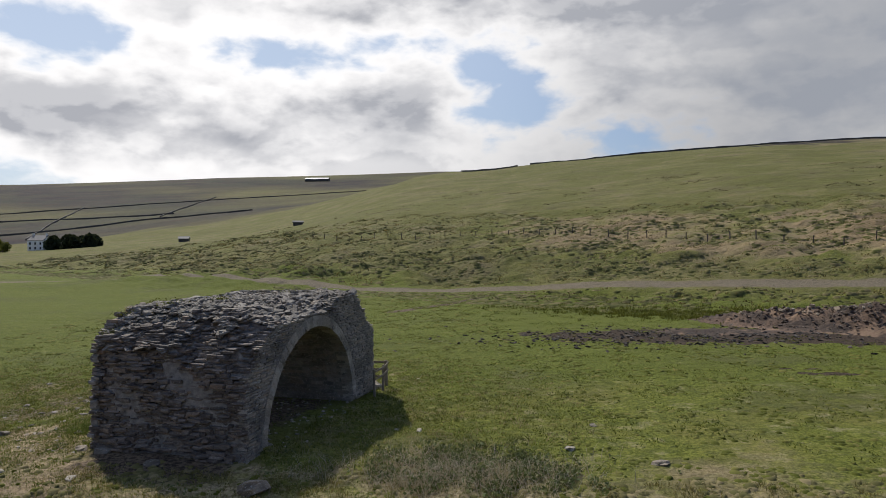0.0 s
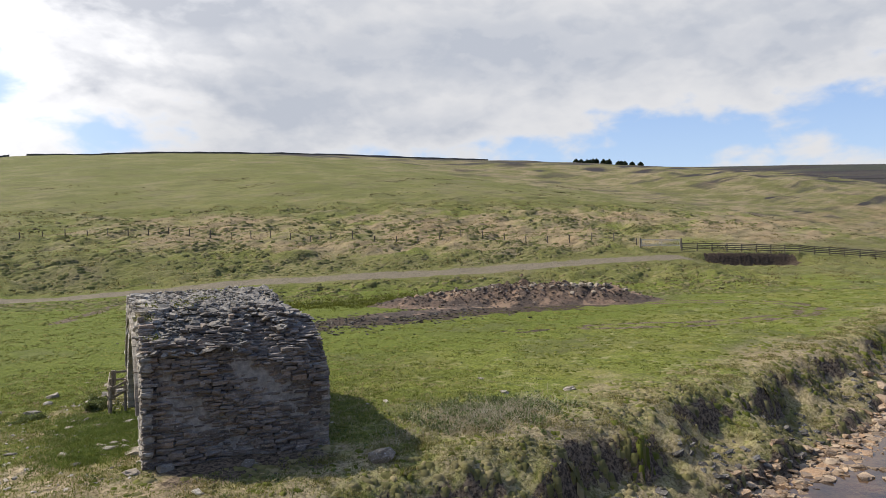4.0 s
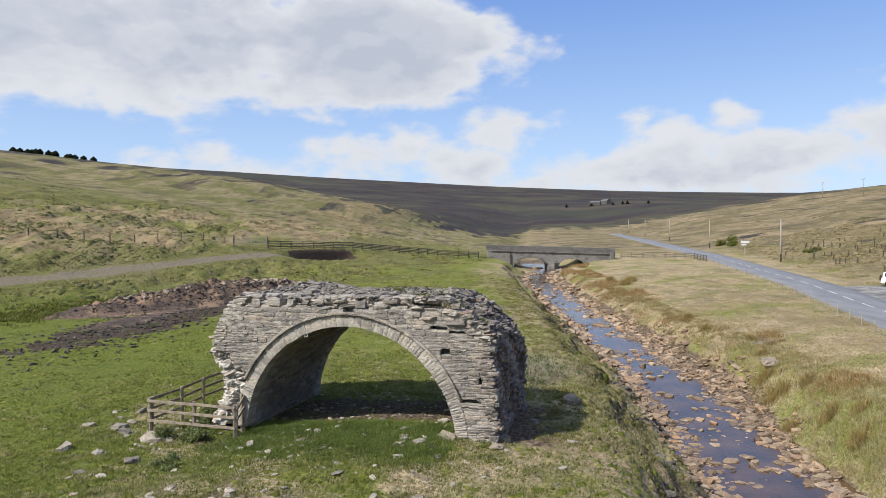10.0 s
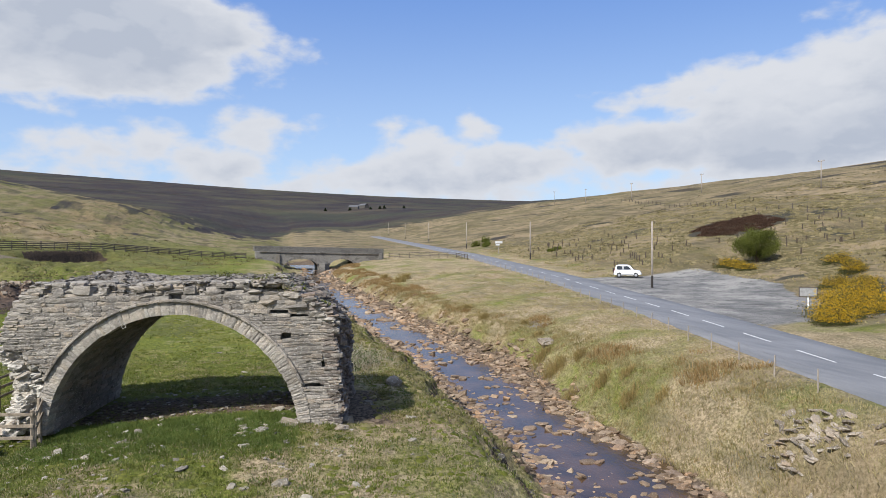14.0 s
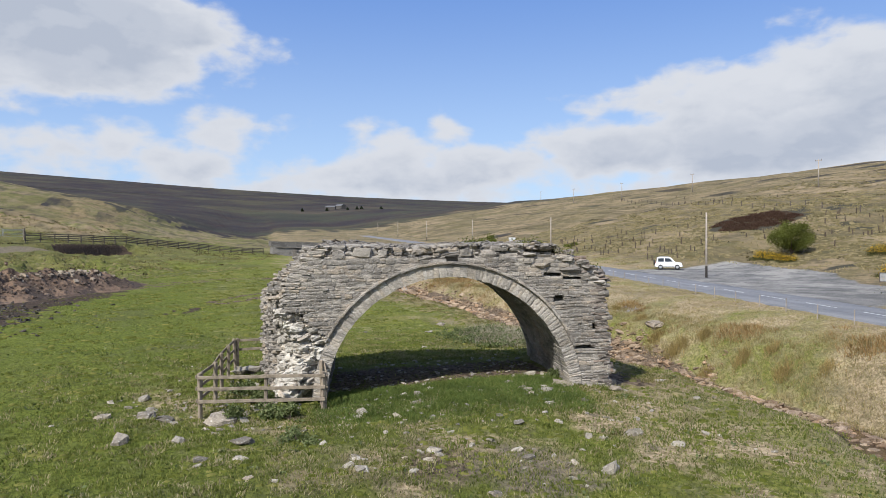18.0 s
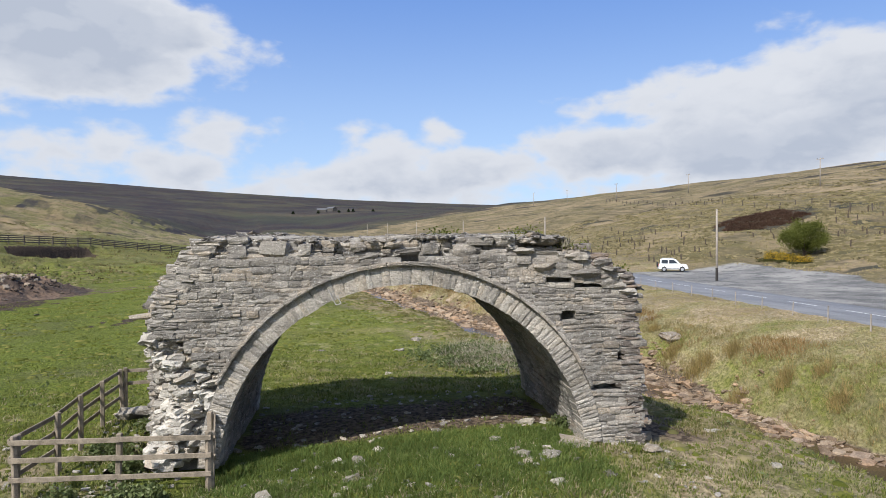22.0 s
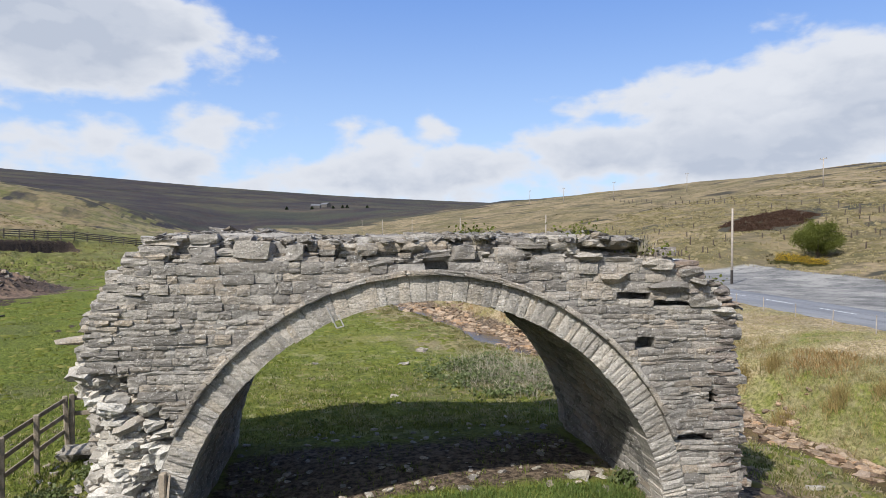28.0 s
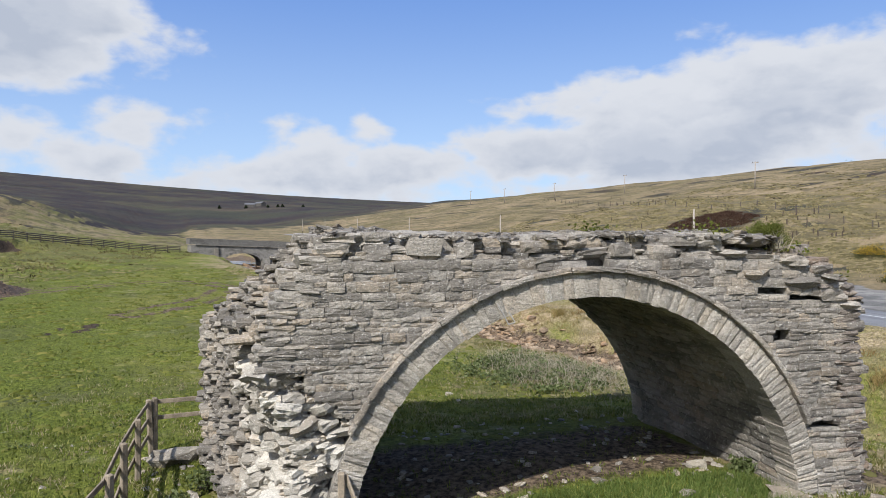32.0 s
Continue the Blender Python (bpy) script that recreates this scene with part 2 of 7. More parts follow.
STREAM = ((-300, 90), (-100, 42), (-60, 26), (-30, 15.8), (-14, 12.6), (-4, 11.7), (7, 11), (21, 10.9), (50, 11.8), (93, 12), (108, 8), (117, 6.6), (126, 8), (170, 10), (300, 0), (600, -30), (2000, -150))
ROAD = ((-300, 75), (-100, 27), (-60, 14.5), (-13, 1.0), (-3, -2.3), (16, -8.2), (50, -17), (85, -23), (113, -28), (220, -41), (478, -72), (2000, -250))


def stream_y(x):
    return bend(x, STREAM)


def road_y(x):
    return bend(x, ROAD)


def water_z(x):
    return -4.2 + 0.023 * np.clip(x, 0, 400)


def road_z(x):
    return -0.5 + 0.02 * soft(np.minimum(x, 500) - 30, 10)


def toe_y(x):
    a, b = 100 - 0.75 * x, 24 + 0.03 * x
    return b + soft(a - b, 12)


def cutting(x, y):
    """Along and across the peat cutting below the long fence."""
    return (x - 88) * 0.82 - (y - 50.5) * 0.57, (x - 88) * 0.57 + (y - 50.5) * 0.82


def far_rise(x, y):
    """The moor that closes the valley all round: its height follows the compass."""
    az = np.degrees(np.arctan2(x + 18, y - 22))
    el = np.interp(az, (-180, -60, -33, -17.5, 0, 30, 60, 70, 85, 92, 103, 116, 130, 180), (3.0, 3.4, 3.85, 4.85, 5.5, 5.5, 5.35, 5.07, 4.35, 3.95, 3.39, 2.9, 2.6, 3.0))
    r = np.hypot(x + 18, y - 22)
    return sstep(330, 2600, r) * (2600 * np.tan(np.radians(el * 0.965)))


# worn patches of the pasture with pale stones: x, y, half width, stones
SCATTER = ((-7.9, 37.4, 0.9, 22), (-10.0, 36.0, 0.7, 26), (-12.2, 34.8, 0.8, 20), (-16.0, 32.8, 0.9, 24), (-12.6, 32.1, 0.6, 22), (-11.2, 31.2, 0.5, 22), (-13.7, 30.6, 0.8, 18), (-12.3, 26.3, 0.4, 16), (-6.0, 38.3, 0.9, 16), (-16.6, 30.0, 1.0, 16), (-15.5, 26.1, 0.9, 14), (-17.7, 25.7, 1.0, 12), (-11.3, 24.9, 0.6, 18), (-9.6, 24.5, 0.6, 18), (-14.5, 24.0, 0.9, 12), (-2.6, 37.5, 1.0, 12), (-17.6, 29.3, 0.8, 12), (-14, 29, 6.0, 90))
RUT = (21.3, 36.7)
TRACK = ((-300, 170), (-60, 118), (-10, 97), (20, 88), (47, 72), (62, 65), (74, 59), (90, 50))


def off_track(x, y):
    """Distance in y from the farm track."""
    return np.abs(y - bend(x, TRACK, 4.0)) + 50 * (x > 79)


def height(x, y):
    x, y = np.asarray(x, float), np.asarray(y, float)
    yc, yr, rz, wz = stream_y(x), road_y(x), road_z(x), water_z(x)
    wide = 2.9 + 4.6 * np.exp(-((x - 116) / 9.0) ** 2)
    d = y - yc
    bed = wz - 0.35 + 0.16 * waves(x, y, 2.6, 3) + 0.10 * np.abs(d)
    # north meadow and hillside
    w = y - toe_y(x)
    rough = sstep(-22, 2, w) * (1 - sstep(60, 130, w)) * (0.12 + 0.88 * sstep(2.0, 6.0, off_track(x, y))) * (1 - 0.85 * sstep(74, 82, x) * (1 - sstep(118, 132, x)) * (1 - sstep(58, 72, y)))
    east = sstep(30, 200, x)
    rise = 0.20 * soft(w + 3, 4) - (0.055 - 0.026 * east) * soft(w - 30, 10)
    cap = 50 + 9 * east
    rise = rise - soft(rise - cap, 3)
    az = np.degrees(np.arctan2(x + 18, y - 22))
    low = np.interp(az, (-180, -40, -33, -22, -15, -9, 0, 3), (0.0, 0.0, 0.05, 0.30, 0.43, 0.62, 0.95, 1.0))
    rise = rise * (1 - (1 - low) * sstep(100, 260, np.hypot(x + 18, y - 22)))
    rise = rise + rough * (0.75 * waves(x, y, 22, 5) + 0.5 * waves(x * 0.5, y, 7, 9) + 0.22 * waves(x * 0.4, y, 3.4, 10)) + sstep(40, 200, w) * 1.6 * waves(x, y, 110, 2)
    rise = rise + 2.2 * np.exp(-(((x + 28) / 30) ** 2 + ((y - 112) / 11) ** 2)) * (1 + 0.5 * waves(x, y, 14, 4))
    meadow = -1.0 + 0.018 * soft(np.minimum(x, 300) - 10, 8) + 0.10 * waves(x, y, 17, 1) + 0.05 * waves(x, y, 3.1, 7) + rise
    meadow = meadow + 0.48 * np.exp(-(((x + 10.5) / 7.0) ** 2 + ((y - 26.3) / 5.2) ** 2)) - 0.22 * np.exp(-(((x + 9) / 4) ** 2 + ((y - 37) / 3.0) ** 2))
    # the crest of the north hill, by the compass, some 420 m out; it runs down into the valley head eastward
    rad = np.hypot(x + 18, y - 22)
    top = np.interp(az, (-180, 0, 5, 10.5, 20, 30, 36, 43.5, 50, 56, 62, 67, 73, 77, 82, 85, 88.5, 92, 96, 102, 180), (49, 49, 49, 54, 57.2, 58, 57.5, 55, 53.5, 50.5, 47, 44, 38, 32, 25.5, 21.5, 17, 12.5, 9.5, 6, 6))
    valley = -1.0 + 0.018 * soft(np.minimum(x, 300) - 10, 8)
    folds = sstep(130, 260, rad) * (1.3 * waves(x * 0.8, y, 62, 85) + 0.7 * waves(x, y, 27, 86))
    meadow = meadow + (valley + (top - valley) * sstep(120, 425, rad) * sstep(6, 85, d) + folds * sstep(5, 40, d) - meadow) * sstep(110, 300, x)
    meadow = meadow - soft(meadow - 6.4 - (top - 6.4) * np.minimum(rad, 420) / 420, 0.8) * sstep(150, 250, rad)
    # tussocks and sheep terraces on the rough ground at the hill's foot
    tuss = sstep(-18, -4, w) * (1 - sstep(45, 75, w)) * sstep(2.5, 5.0, off_track(x, y)) * (1 - sstep(150, 170, np.abs(x)))
    meadow = meadow + tuss * (0.16 * waves(x * 0.7, y, 2.4, 81) + 0.30 * np.abs(waves(x * 0.45, y, 5.5, 82)) + 0.10 * waves(x, y, 1.5, 83)) * (0.35 + 0.65 * sstep(-0.2, 0.5, waves(x * 0.5, y, 26, 84)))
    for cx, cy, deep, lx, ly in ((10.8, 16.9, 1.3, 2.4, 1.1), (2.2, 16.8, 1.1, 1.5, 1.0), (-5.6, 17.2, 1.0, 1.6, 0.9), (24, 17.0, 1.0, 2.2, 1.0), (17.5, 16.6, 0.8, 1.2, 0.9), (40, 17.6, 0.9, 2.5, 0.9)):
        meadow = meadow - deep * np.exp(-((x - cx) / lx) ** 4 - ((y - cy) / ly) ** 2)
    along, across = cutting(x, y)
    meadow = meadow - 2.0 * np.exp(-(along / 8.0) ** 4) * (1 - sstep(0.2, 1.2, across)) * sstep(-7, -0.6, across)
    share = np.clip(0.42 + 0.55 * waves(x, 0 * x, 11, 6), 0.06, 0.9)
    foot = wide + 0.25 + 0.35 * waves(x, y, 4.1, 8)
    scarp = sstep(foot, foot + 0.7 + 0.3 * waves(x, y, 2.1, 18), d)
    slope = sstep(foot + 0.2, wide + 5.2 + 1.2 * waves(x, 0 * x, 9, 17) + 0.5 * waves(x, y, 2.7, 19), d)
    brow = wide + 2.5 + 1.1 * waves(x, 0 * x, 10, 17) + 0.6 * waves(x, y, 3.3, 19)
    upper = sstep(brow, brow + 0.9 + 0.6 * waves(x, y, 5.3, 51), d)
    steep = np.clip(0.30 + 0.5 * waves(x, 0 * x, 8.3, 52), 0.0, 0.7)
    gentle = 0.45 * (1 - sstep(-10, -2, x))
    share = 0.45 * share * (1 - 0.8 * gentle)
    steep = steep * (1 - gentle)
    bank = share * scarp + (1 - share) * (steep * upper + (1 - steep) * slope)
    lump = 4 * slope * (1 - slope)
    bank = bank + lump * (0.085 * waves(x, y, 2.6, 20) + 0.06 * waves(x, y, 1.25, 53))
    left = bed + (meadow - bed) * bank
    # south bank, road and hillside
    m = -d - wide
    span = np.maximum(yc - wide - (yr + 3.4), 2.0)
    up = 0.55 * sstep(0, 3.0, m) + 0.45 * sstep(0, 1, m / span)
    verge = rz - 0.12
    right = bed + (verge - bed) * up + sstep(0.3, 3, m) * (0.12 * waves(x, y, 6, 11) + 0.06 * waves(x, y, 1.9, 12))
    vs = yr - y - 3.1
    lay = sstep(-4, 6, x) * (1 - sstep(44, 54, x))
    toe = 5.5 + 9.5 * lay
    hill = 0.22 * soft(vs - toe, 2.5) - 0.055 * soft(vs - toe - 22, 8)
    hill = hill - soft(hill - (40 - 0.05 * np.clip(x - 180, 0, 420)), 3) + sstep(8, 40, vs) * (0.5 * waves(x, y, 17, 14) + 1.3 * waves(x, y, 75, 15)) + sstep(2, 8, vs - toe + 6) * 0.1 * waves(x, y, 4, 16)
    flat = rz - 0.02
    t = sstep(3.2, 4.2, y - yr)
    south = np.where(y - yr > 3.2, (1 - t) * flat + t * right, flat + np.where(y - yr < -3.2, hill, 0))
    # the carriageway stands in the sheet as a shallow tray
    south = south - 0.12 * (1 - sstep(2.7, 3.3, np.abs(y - yr)))
    fade = 1 - sstep(450, 1700, np.hypot(x + 18, y - 22))
    return np.where(d > 0, left, south) * fade + far_rise(x, y)


def ground_z(x, y):
    """Height of the ground sheet, read off its own mesh."""
    i = min(max(int(np.searchsorted(xs, x)) - 1, 0), len(xs) - 2)
    j = min(max(int(np.searchsorted(ys, y)) - 1, 0), len(ys) - 2)
    a, b2 = (x - xs[i]) / (xs[i + 1] - xs[i]), (y - ys[j]) / (ys[j + 1] - ys[j])
    return float((1 - a) * ((1 - b2) * gz_grid[i, j] + b2 * gz_grid[i, j + 1]) + a * ((1 - b2) * gz_grid[i + 1, j] + b2 * gz_grid[i + 1, j + 1]))


def steps(lo, hi, fine, reach, grow=1.11):
    mid = list(np.arange(lo, hi + fine / 2, fine))
    out, s, p = [], fine, hi
    while p < reach:
        s *= grow
        p += s
        out.append(p)
    back, s, p = [], fine, lo
    while p > -reach:
        s *= grow
        p -= s
        back.append(p)
    return np.array(back[::-1] + mid + out)


def mesh_from(name, verts, faces, mat, smooth=False, uneven=None):
    me = bpy.data.meshes.new(name)
    me.from_pydata([], [], [])
    verts = np.asarray(verts, np.float32)
    faces = np.asarray(faces, np.int32)
    k = faces.shape[1]
    me.vertices.add(len(verts))
    me.vertices.foreach_set("co", verts.ravel())
    me.loops.add(faces.size)
    me.loops.foreach_set("vertex_index", faces.ravel())
    me.polygons.add(len(faces))
    me.polygons.foreach_set("loop_start", np.arange(0, faces.size, k, dtype=np.int32))
    me.polygons.foreach_set("use_smooth", np.full(len(faces), smooth))
    me.update(calc_edges=True)
    me.validate()
    if mat:
        me.materials.append(mat)
    return me


def sheet(xs, ys):
    gx, gy = np.meshgrid(xs, ys, indexing="ij")
    i = np.arange(len(xs) * len(ys)).reshape(len(xs), len(ys))
    faces = np.stack([i[:-1, :-1], i[1:, :-1], i[1:, 1:], i[:-1, 1:]], -1).reshape(-1, 4)
    return gx.ravel(), gy.ravel(), faces


xs = steps(-36, 104, 0.42, 4300, 1.065)
ys = np.concatenate([steps(-50, 0, 0.9, 4300, 1.11)[:-1]])
ys = np.unique(np.round(np.concatenate([ys[ys < 0], np.arange(0, 22, 0.27), np.arange(22, 66, 0.42), np.arange(66, 128, 0.62), 128 + np.cumsum(0.62 * 1.065 ** np.arange(1, 110))]), 3))
ys = ys[ys < 4400]
gx, gy, gf = sheet(xs, ys)
gz = height(gx, gy)
gz_grid = gz.reshape(len(xs), len(ys))
ground_me = mesh_from("ground", np.stack([gx, gy, gz], 1), gf, None, True)


def mask(name, values):
    layer = ground_me.attributes.new(name, "FLOAT", "POINT")
    layer.data.foreach_set("value", np.clip(values, 0, 1).astype(np.float32))


d_stream = gy - stream_y(gx)
w_hill = gy - toe_y(gx)
v_south = road_y(gx) - gy - 3.1
wob = 3.0 * waves(gx, gy, 21, 21) + 1.2 * waves(gx, gy, 6, 22)
rr = np.hypot(gx + 18, gy - 22)
blot = waves(gx, gy, 15, 29) + 0.6 * waves(gx, gy, 6.1, 30)
long = waves(gx * 0.35, gy, 19, 31) + 0.5 * waves(gx * 0.35, gy, 7.3, 32)
south_dry = 0.62 + 0.22 * waves(gx, gy, 12, 23) + 0.15 * blot
moor_dry = 0.62 + 0.32 * blot
north_dry = 0.05 + 0.22 * sstep(0.1, 0.9, waves(gx, gy, 13, 24)) + 0.50 * (1 - sstep(6.0, 17.0, d_stream + wob))
band = sstep(14, 26, w_hill + wob) * (1 - sstep(46, 80, w_hill + 3 * wob)) * sstep(-15, 35, gx + wob)
hill_dry = 0.10 + 0.30 * long + 0.50 * band
north_dry = north_dry + (hill_dry - north_dry) * sstep(-14, 6, w_hill + wob)
north_dry = north_dry + (0.42 + 0.3 * blot - north_dry) * sstep(110, 190, gx + 2 * wob)
dry = np.where(d_stream > 0, north_dry, np.where(v_south > 4, moor_dry, south_dry))
far_mask = sstep(430, 540, rr + 9 * wob + 25 * long)
compass = np.degrees(np.arctan2(gx + 18, gy - 22))
hill_heath = 0.55 * (d_stream > 0) * sstep(80, 220, gx) * sstep(0.1, 1.1, sstep(230, 440, rr) * 0.95 + 0.45 * waves(gx * 0.22, gy, 21, 87) + 0.35 * waves(gx * 0.35, gy, 8.5, 88))
heath = hill_heath + 0.5 * (rr < 600) * sstep(122, 165, gx + wob) * (np.abs(gy - road_y(gx)) > 5) * sstep(-0.15, 0.5, waves(gx * 0.5, gy, 30, 103) + 0.5 * waves(gx * 0.6, gy, 9, 104)) * (v_south < 30) + far_mask * (0.80 + 0.35 * waves(gx, gy, 900, 25)) * (0.68 + 0.32 * sstep(0, 50, np.abs(compass + 5))) + 0.95 * (v_south > 14) * sstep(0.42, 0.78, waves(gx * 0.7, gy, 34, 35) + 0.45 * waves(gx * 0.7, gy, 11, 36) + 0.2 * sstep(60, 150, v_south)) + 0.5 * sstep(-2, 12, w_hill) * sstep(0.45, 0.85, waves(gx * 0.35, gy, 12, 37) + 0.35 * waves(gx, gy, 4, 38)) * (1 - sstep(60, 200, w_hill)) + 1.6 * np.exp(-(((gx - 66.5 - 0.4 * wob) / 6.5) ** 2 + ((gy + 62 + 0.5 * wob) / 9) ** 4))
peat = np.exp(-(((gx - 20) / 17) ** 2 + ((gy - 51 + 0.05 * (gx - 20)) / 5.0) ** 2)) + np.exp(-(((gx - 38) / 9) ** 2 + ((gy - 47) / 5) ** 2))
ruts = 0.5 + 0.5 * np.sin(4.2 * (gy + 0.35 * gx) + 2.0 * waves(gx, gy, 6, 56))
peat = peat + 0.75 * np.exp(-(((gx - RUT[0]) / 6.5) ** 2 + ((gy - RUT[1] + 0.5 * (gx - RUT[0])) / 2.2) ** 2)) * (0.35 + 0.65 * ruts)
peat = sstep(0.3, 0.8, peat + 0.28 * waves(gx, gy, 5, 26) + 0.18 * waves(gx, gy, 1.7, 28))
cut_p, cut_q = cutting(gx, gy)
scoop = np.exp(-(cut_p / 8.2) ** 4) * sstep(-1.7, -0.8, cut_q) * (1 - sstep(1.2, 1.7, cut_q))
peat = np.maximum(peat, sstep(0.35, 0.6, scoop))
bank_face = sstep(2.9, 3.4, d_stream) * (1 - sstep(4.3, 5.6, d_stream + 0.3 * wob))
grit = 0.9 * np.exp(-((gx - 14.8) / 1.5) ** 4 - ((gy - 3.5) / 0.9) ** 4)
soil = np.maximum(bank_face * (0.30 + 0.5 * waves(gx, gy, 5, 27)), 0.9 * (1 - sstep(2.8, 3.6, np.where(d_stream < 0, -d_stream - 0.9 * sstep(0, 8, gx), d_stream))) * (gx < 150))
fall = np.abs(np.gradient(gz_grid, ys, axis=1)).ravel()
fall = np.maximum(fall, np.abs(np.gradient(gz_grid, xs, axis=0)).ravel())
soil = np.maximum(soil, 1.1 * sstep(0.75, 1.25, fall) * (d_stream > 2.6) * (d_stream < 10) * (gx > -40) * (gx < 130))
soil = np.maximum(soil, 0.62 * np.exp(-(((gx + 16.8) / 2.2) ** 2 + ((gy - 31.5) / 2.6) ** 2)) + 0.3 * sstep(0.3, 0.9, waves(gx, gy, 4.3, 33)) * np.exp(-(((gx + 14) / 6) ** 2 + ((gy - 31) / 7) ** 2)))
ua, va = (gx + 10.94) * -0.245 + (gy - 29.01) * -0.9695, (gx + 10.94) * 0.9695 + (gy - 29.01) * -0.245
branch = np.interp(gy, (69, 77, 87), (-5.8, -0.3, 6.0))
soil = np.maximum(soil, 0.75 * np.exp(-((gx - branch + 0.15 * wob) / 1.3) ** 2) * sstep(67, 71, gy) * (1 - sstep(86, 89, gy)))
LOOP = ((36, 47), (44, 40), (49.5, 34), (51, 30.5), (48.5, 27), (43.5, 25.6), (37, 27.5), (31, 30.2), (25, 34.5))
loop = np.full(gx.shape, 1e9)
for (xa, ya), (xb, yb) in zip(LOOP[:-1], LOOP[1:]):
    t = np.clip(((gx - xa) * (xb - xa) + (gy - ya) * (yb - ya)) / ((xb - xa) ** 2 + (yb - ya) ** 2), 0, 1)
    loop = np.minimum(loop, np.hypot(gx - xa - t * (xb - xa), gy - ya - t * (yb - ya)))
loop = loop + 0.10 * wob
soil = np.maximum(soil, (0.85 * np.exp(-((loop - 0.95) / 0.45) ** 2) + 0.35 * np.exp(-(loop / 1.6) ** 2)) * (0.75 + 0.35 * waves(gx, gy, 5, 105)))
soil = np.maximum(soil, 0.85 * np.exp(-((ua - 6.3) / 1.2) ** 4 - ((va - 3.0) / 3.2) ** 4))
vault = 0.8 * (sstep(1.0, 2.2, va + 0.2 * wob) * (1 - sstep(4.6, 6.2, va + 0.3 * wob)) * (1 - sstep(3.6, 4.2, np.abs(ua))))
lush = sstep(-4.0, -1.0, va + 0.3 * wob) * (1 - sstep(1.2, 2.2, va)) * (1 - sstep(3.0, 4.5, np.abs(ua)))
dry = dry - 0.6 * lush
worn = sum(np.exp(-(((gx - cx) / (1.3 * w0)) ** 2 + ((gy - cy) / (1.1 * w0)) ** 2)) for cx, cy, w0, many in SCATTER[:-1])
dry = dry + 0.75 * np.clip(worn, 0, 1) * (0.6 + 0.5 * waves(gx, gy, 1.6, 39))
by_arch = np.exp(-(((gx + 15) / 13) ** 4 + ((gy - 29) / 9) ** 4)) * (1 - sstep(-0.5, 1.0, va) * (np.abs(ua) < 5.5))
dry = dry + by_arch * (1 - lush) * (0.52 * sstep(-0.1, 0.6, waves(gx, gy, 3.4, 101) + 0.6 * waves(gx, gy, 1.3, 102)) + 0.10)
upland = sstep(0, 25, w_hill) * (d_stream > 0) * (1 - band) * (0.8 + 0.35 * long) * (1 - far_mask)
mask("lush", lush + 0.9 * sstep(32, 38, gy + 0.6 * wob) * (1 - sstep(-6, 3, w_hill + wob)) * (1 - sstep(30, 70, gx + wob)) * (1 - np.clip(worn, 0, 1)) + 0.85 * upland)
mask("dry", dry), mask("heath", heath), mask("peat", peat), mask("soil", np.maximum(soil, vault)), mask("far", far_mask)
track = (1 - sstep(1.0, 2.5, off_track(gx, gy) + 0.14 * wob)) * (0.82 + 0.3 * waves(gx, gy, 9, 34))
lay_by = (v_south > -0.3) * (1 - sstep(0, 2.0, v_south - 12 - 5 * sstep(12, 30, gx) + 0.3 * wob)) * sstep(0, 5, gx + 0.5 * wob) * (1 - sstep(44, 49, gx + 0.4 * wob))
pale = 0.66 * np.exp(-((gx + 18.0 + 0.2 * wob) / 2.3) ** 4 - ((gy - 29.6) / 1.6) ** 4)
mask("track", np.maximum(track, np.maximum(pale, 0.75 * np.clip(worn, 0, 1) * sstep(-0.1, 0.7, waves(gx, gy, 1.9, 54) + 0.5 * waves(gx, gy, 0.8, 55))))), mask("layby", np.maximum(lay_by, grit))
mask("gold", band * (0.5 + 0.35 * long) * (d_stream > 0))
mask("moor", np.where(d_stream > 0, np.maximum(0.45 * sstep(-8, 6, w_hill + wob) * (1 - 0.75 * band), 0.6 * sstep(110, 200, gx)), np.maximum(sstep(2, 12, v_south), 0.85 * sstep(118, 165, gx + wob))))

grass_mat, n, b = material("moor_ground", 0.95, spec=0.1)
p = place(n)


def attr(n, name):
    return n.add("ShaderNodeAttribute", attribute_name=name).outputs["Fac"]


fine = n.noise(7.0, p, 6.0, 0.7)
tuft = n.noise(1.6, p, 5.0, 0.65)
wide = n.noise(0.16, p, 4.0, 0.6)
vast = n.noise(0.012, p, 5.0, 0.6)
patch = n.noise(0.075, p, 7.0, 0.68)
dapple = n.noise(2.6, p, 8.0, 0.72)
streak = n.noise(0.5, n.scaled(p, (0.3, 1.0, 1.0)), 7.0, 0.68)
green = n.mix(n.span(fine, 0.34, 0.64), col(0.068, 0.082, 0.012), col(0.170, 0.182, 0.036))
green = n.mix(n.span(wide, 0.44, 0.62, 0.0, 0.4), green, col(0.186, 0.158, 0.055))
green = n.mix(n.span(patch, 0.47, 0.6, 0.0, 0.5), green, col(0.067, 0.081, 0.019))
green = n.mix(n.span(tuft, 0.48, 0.62, 0.0, 0.5), green, col(0.056, 0.074, 0.015))
green = n.mix(n.span(streak, 0.5, 0.68, 0.0, 0.45), green, col(0.083, 0.081, 0.025))
green = n.mix(n.math("MULTIPLY", attr(n, "lush"), 0.85), green, n.mix(n.span(fine, 0.36, 0.62), col(0.050, 0.068, 0.009), col(0.122, 0.142, 0.024)))
bleach = n.noise(0.9, p, 9.0, 0.74)
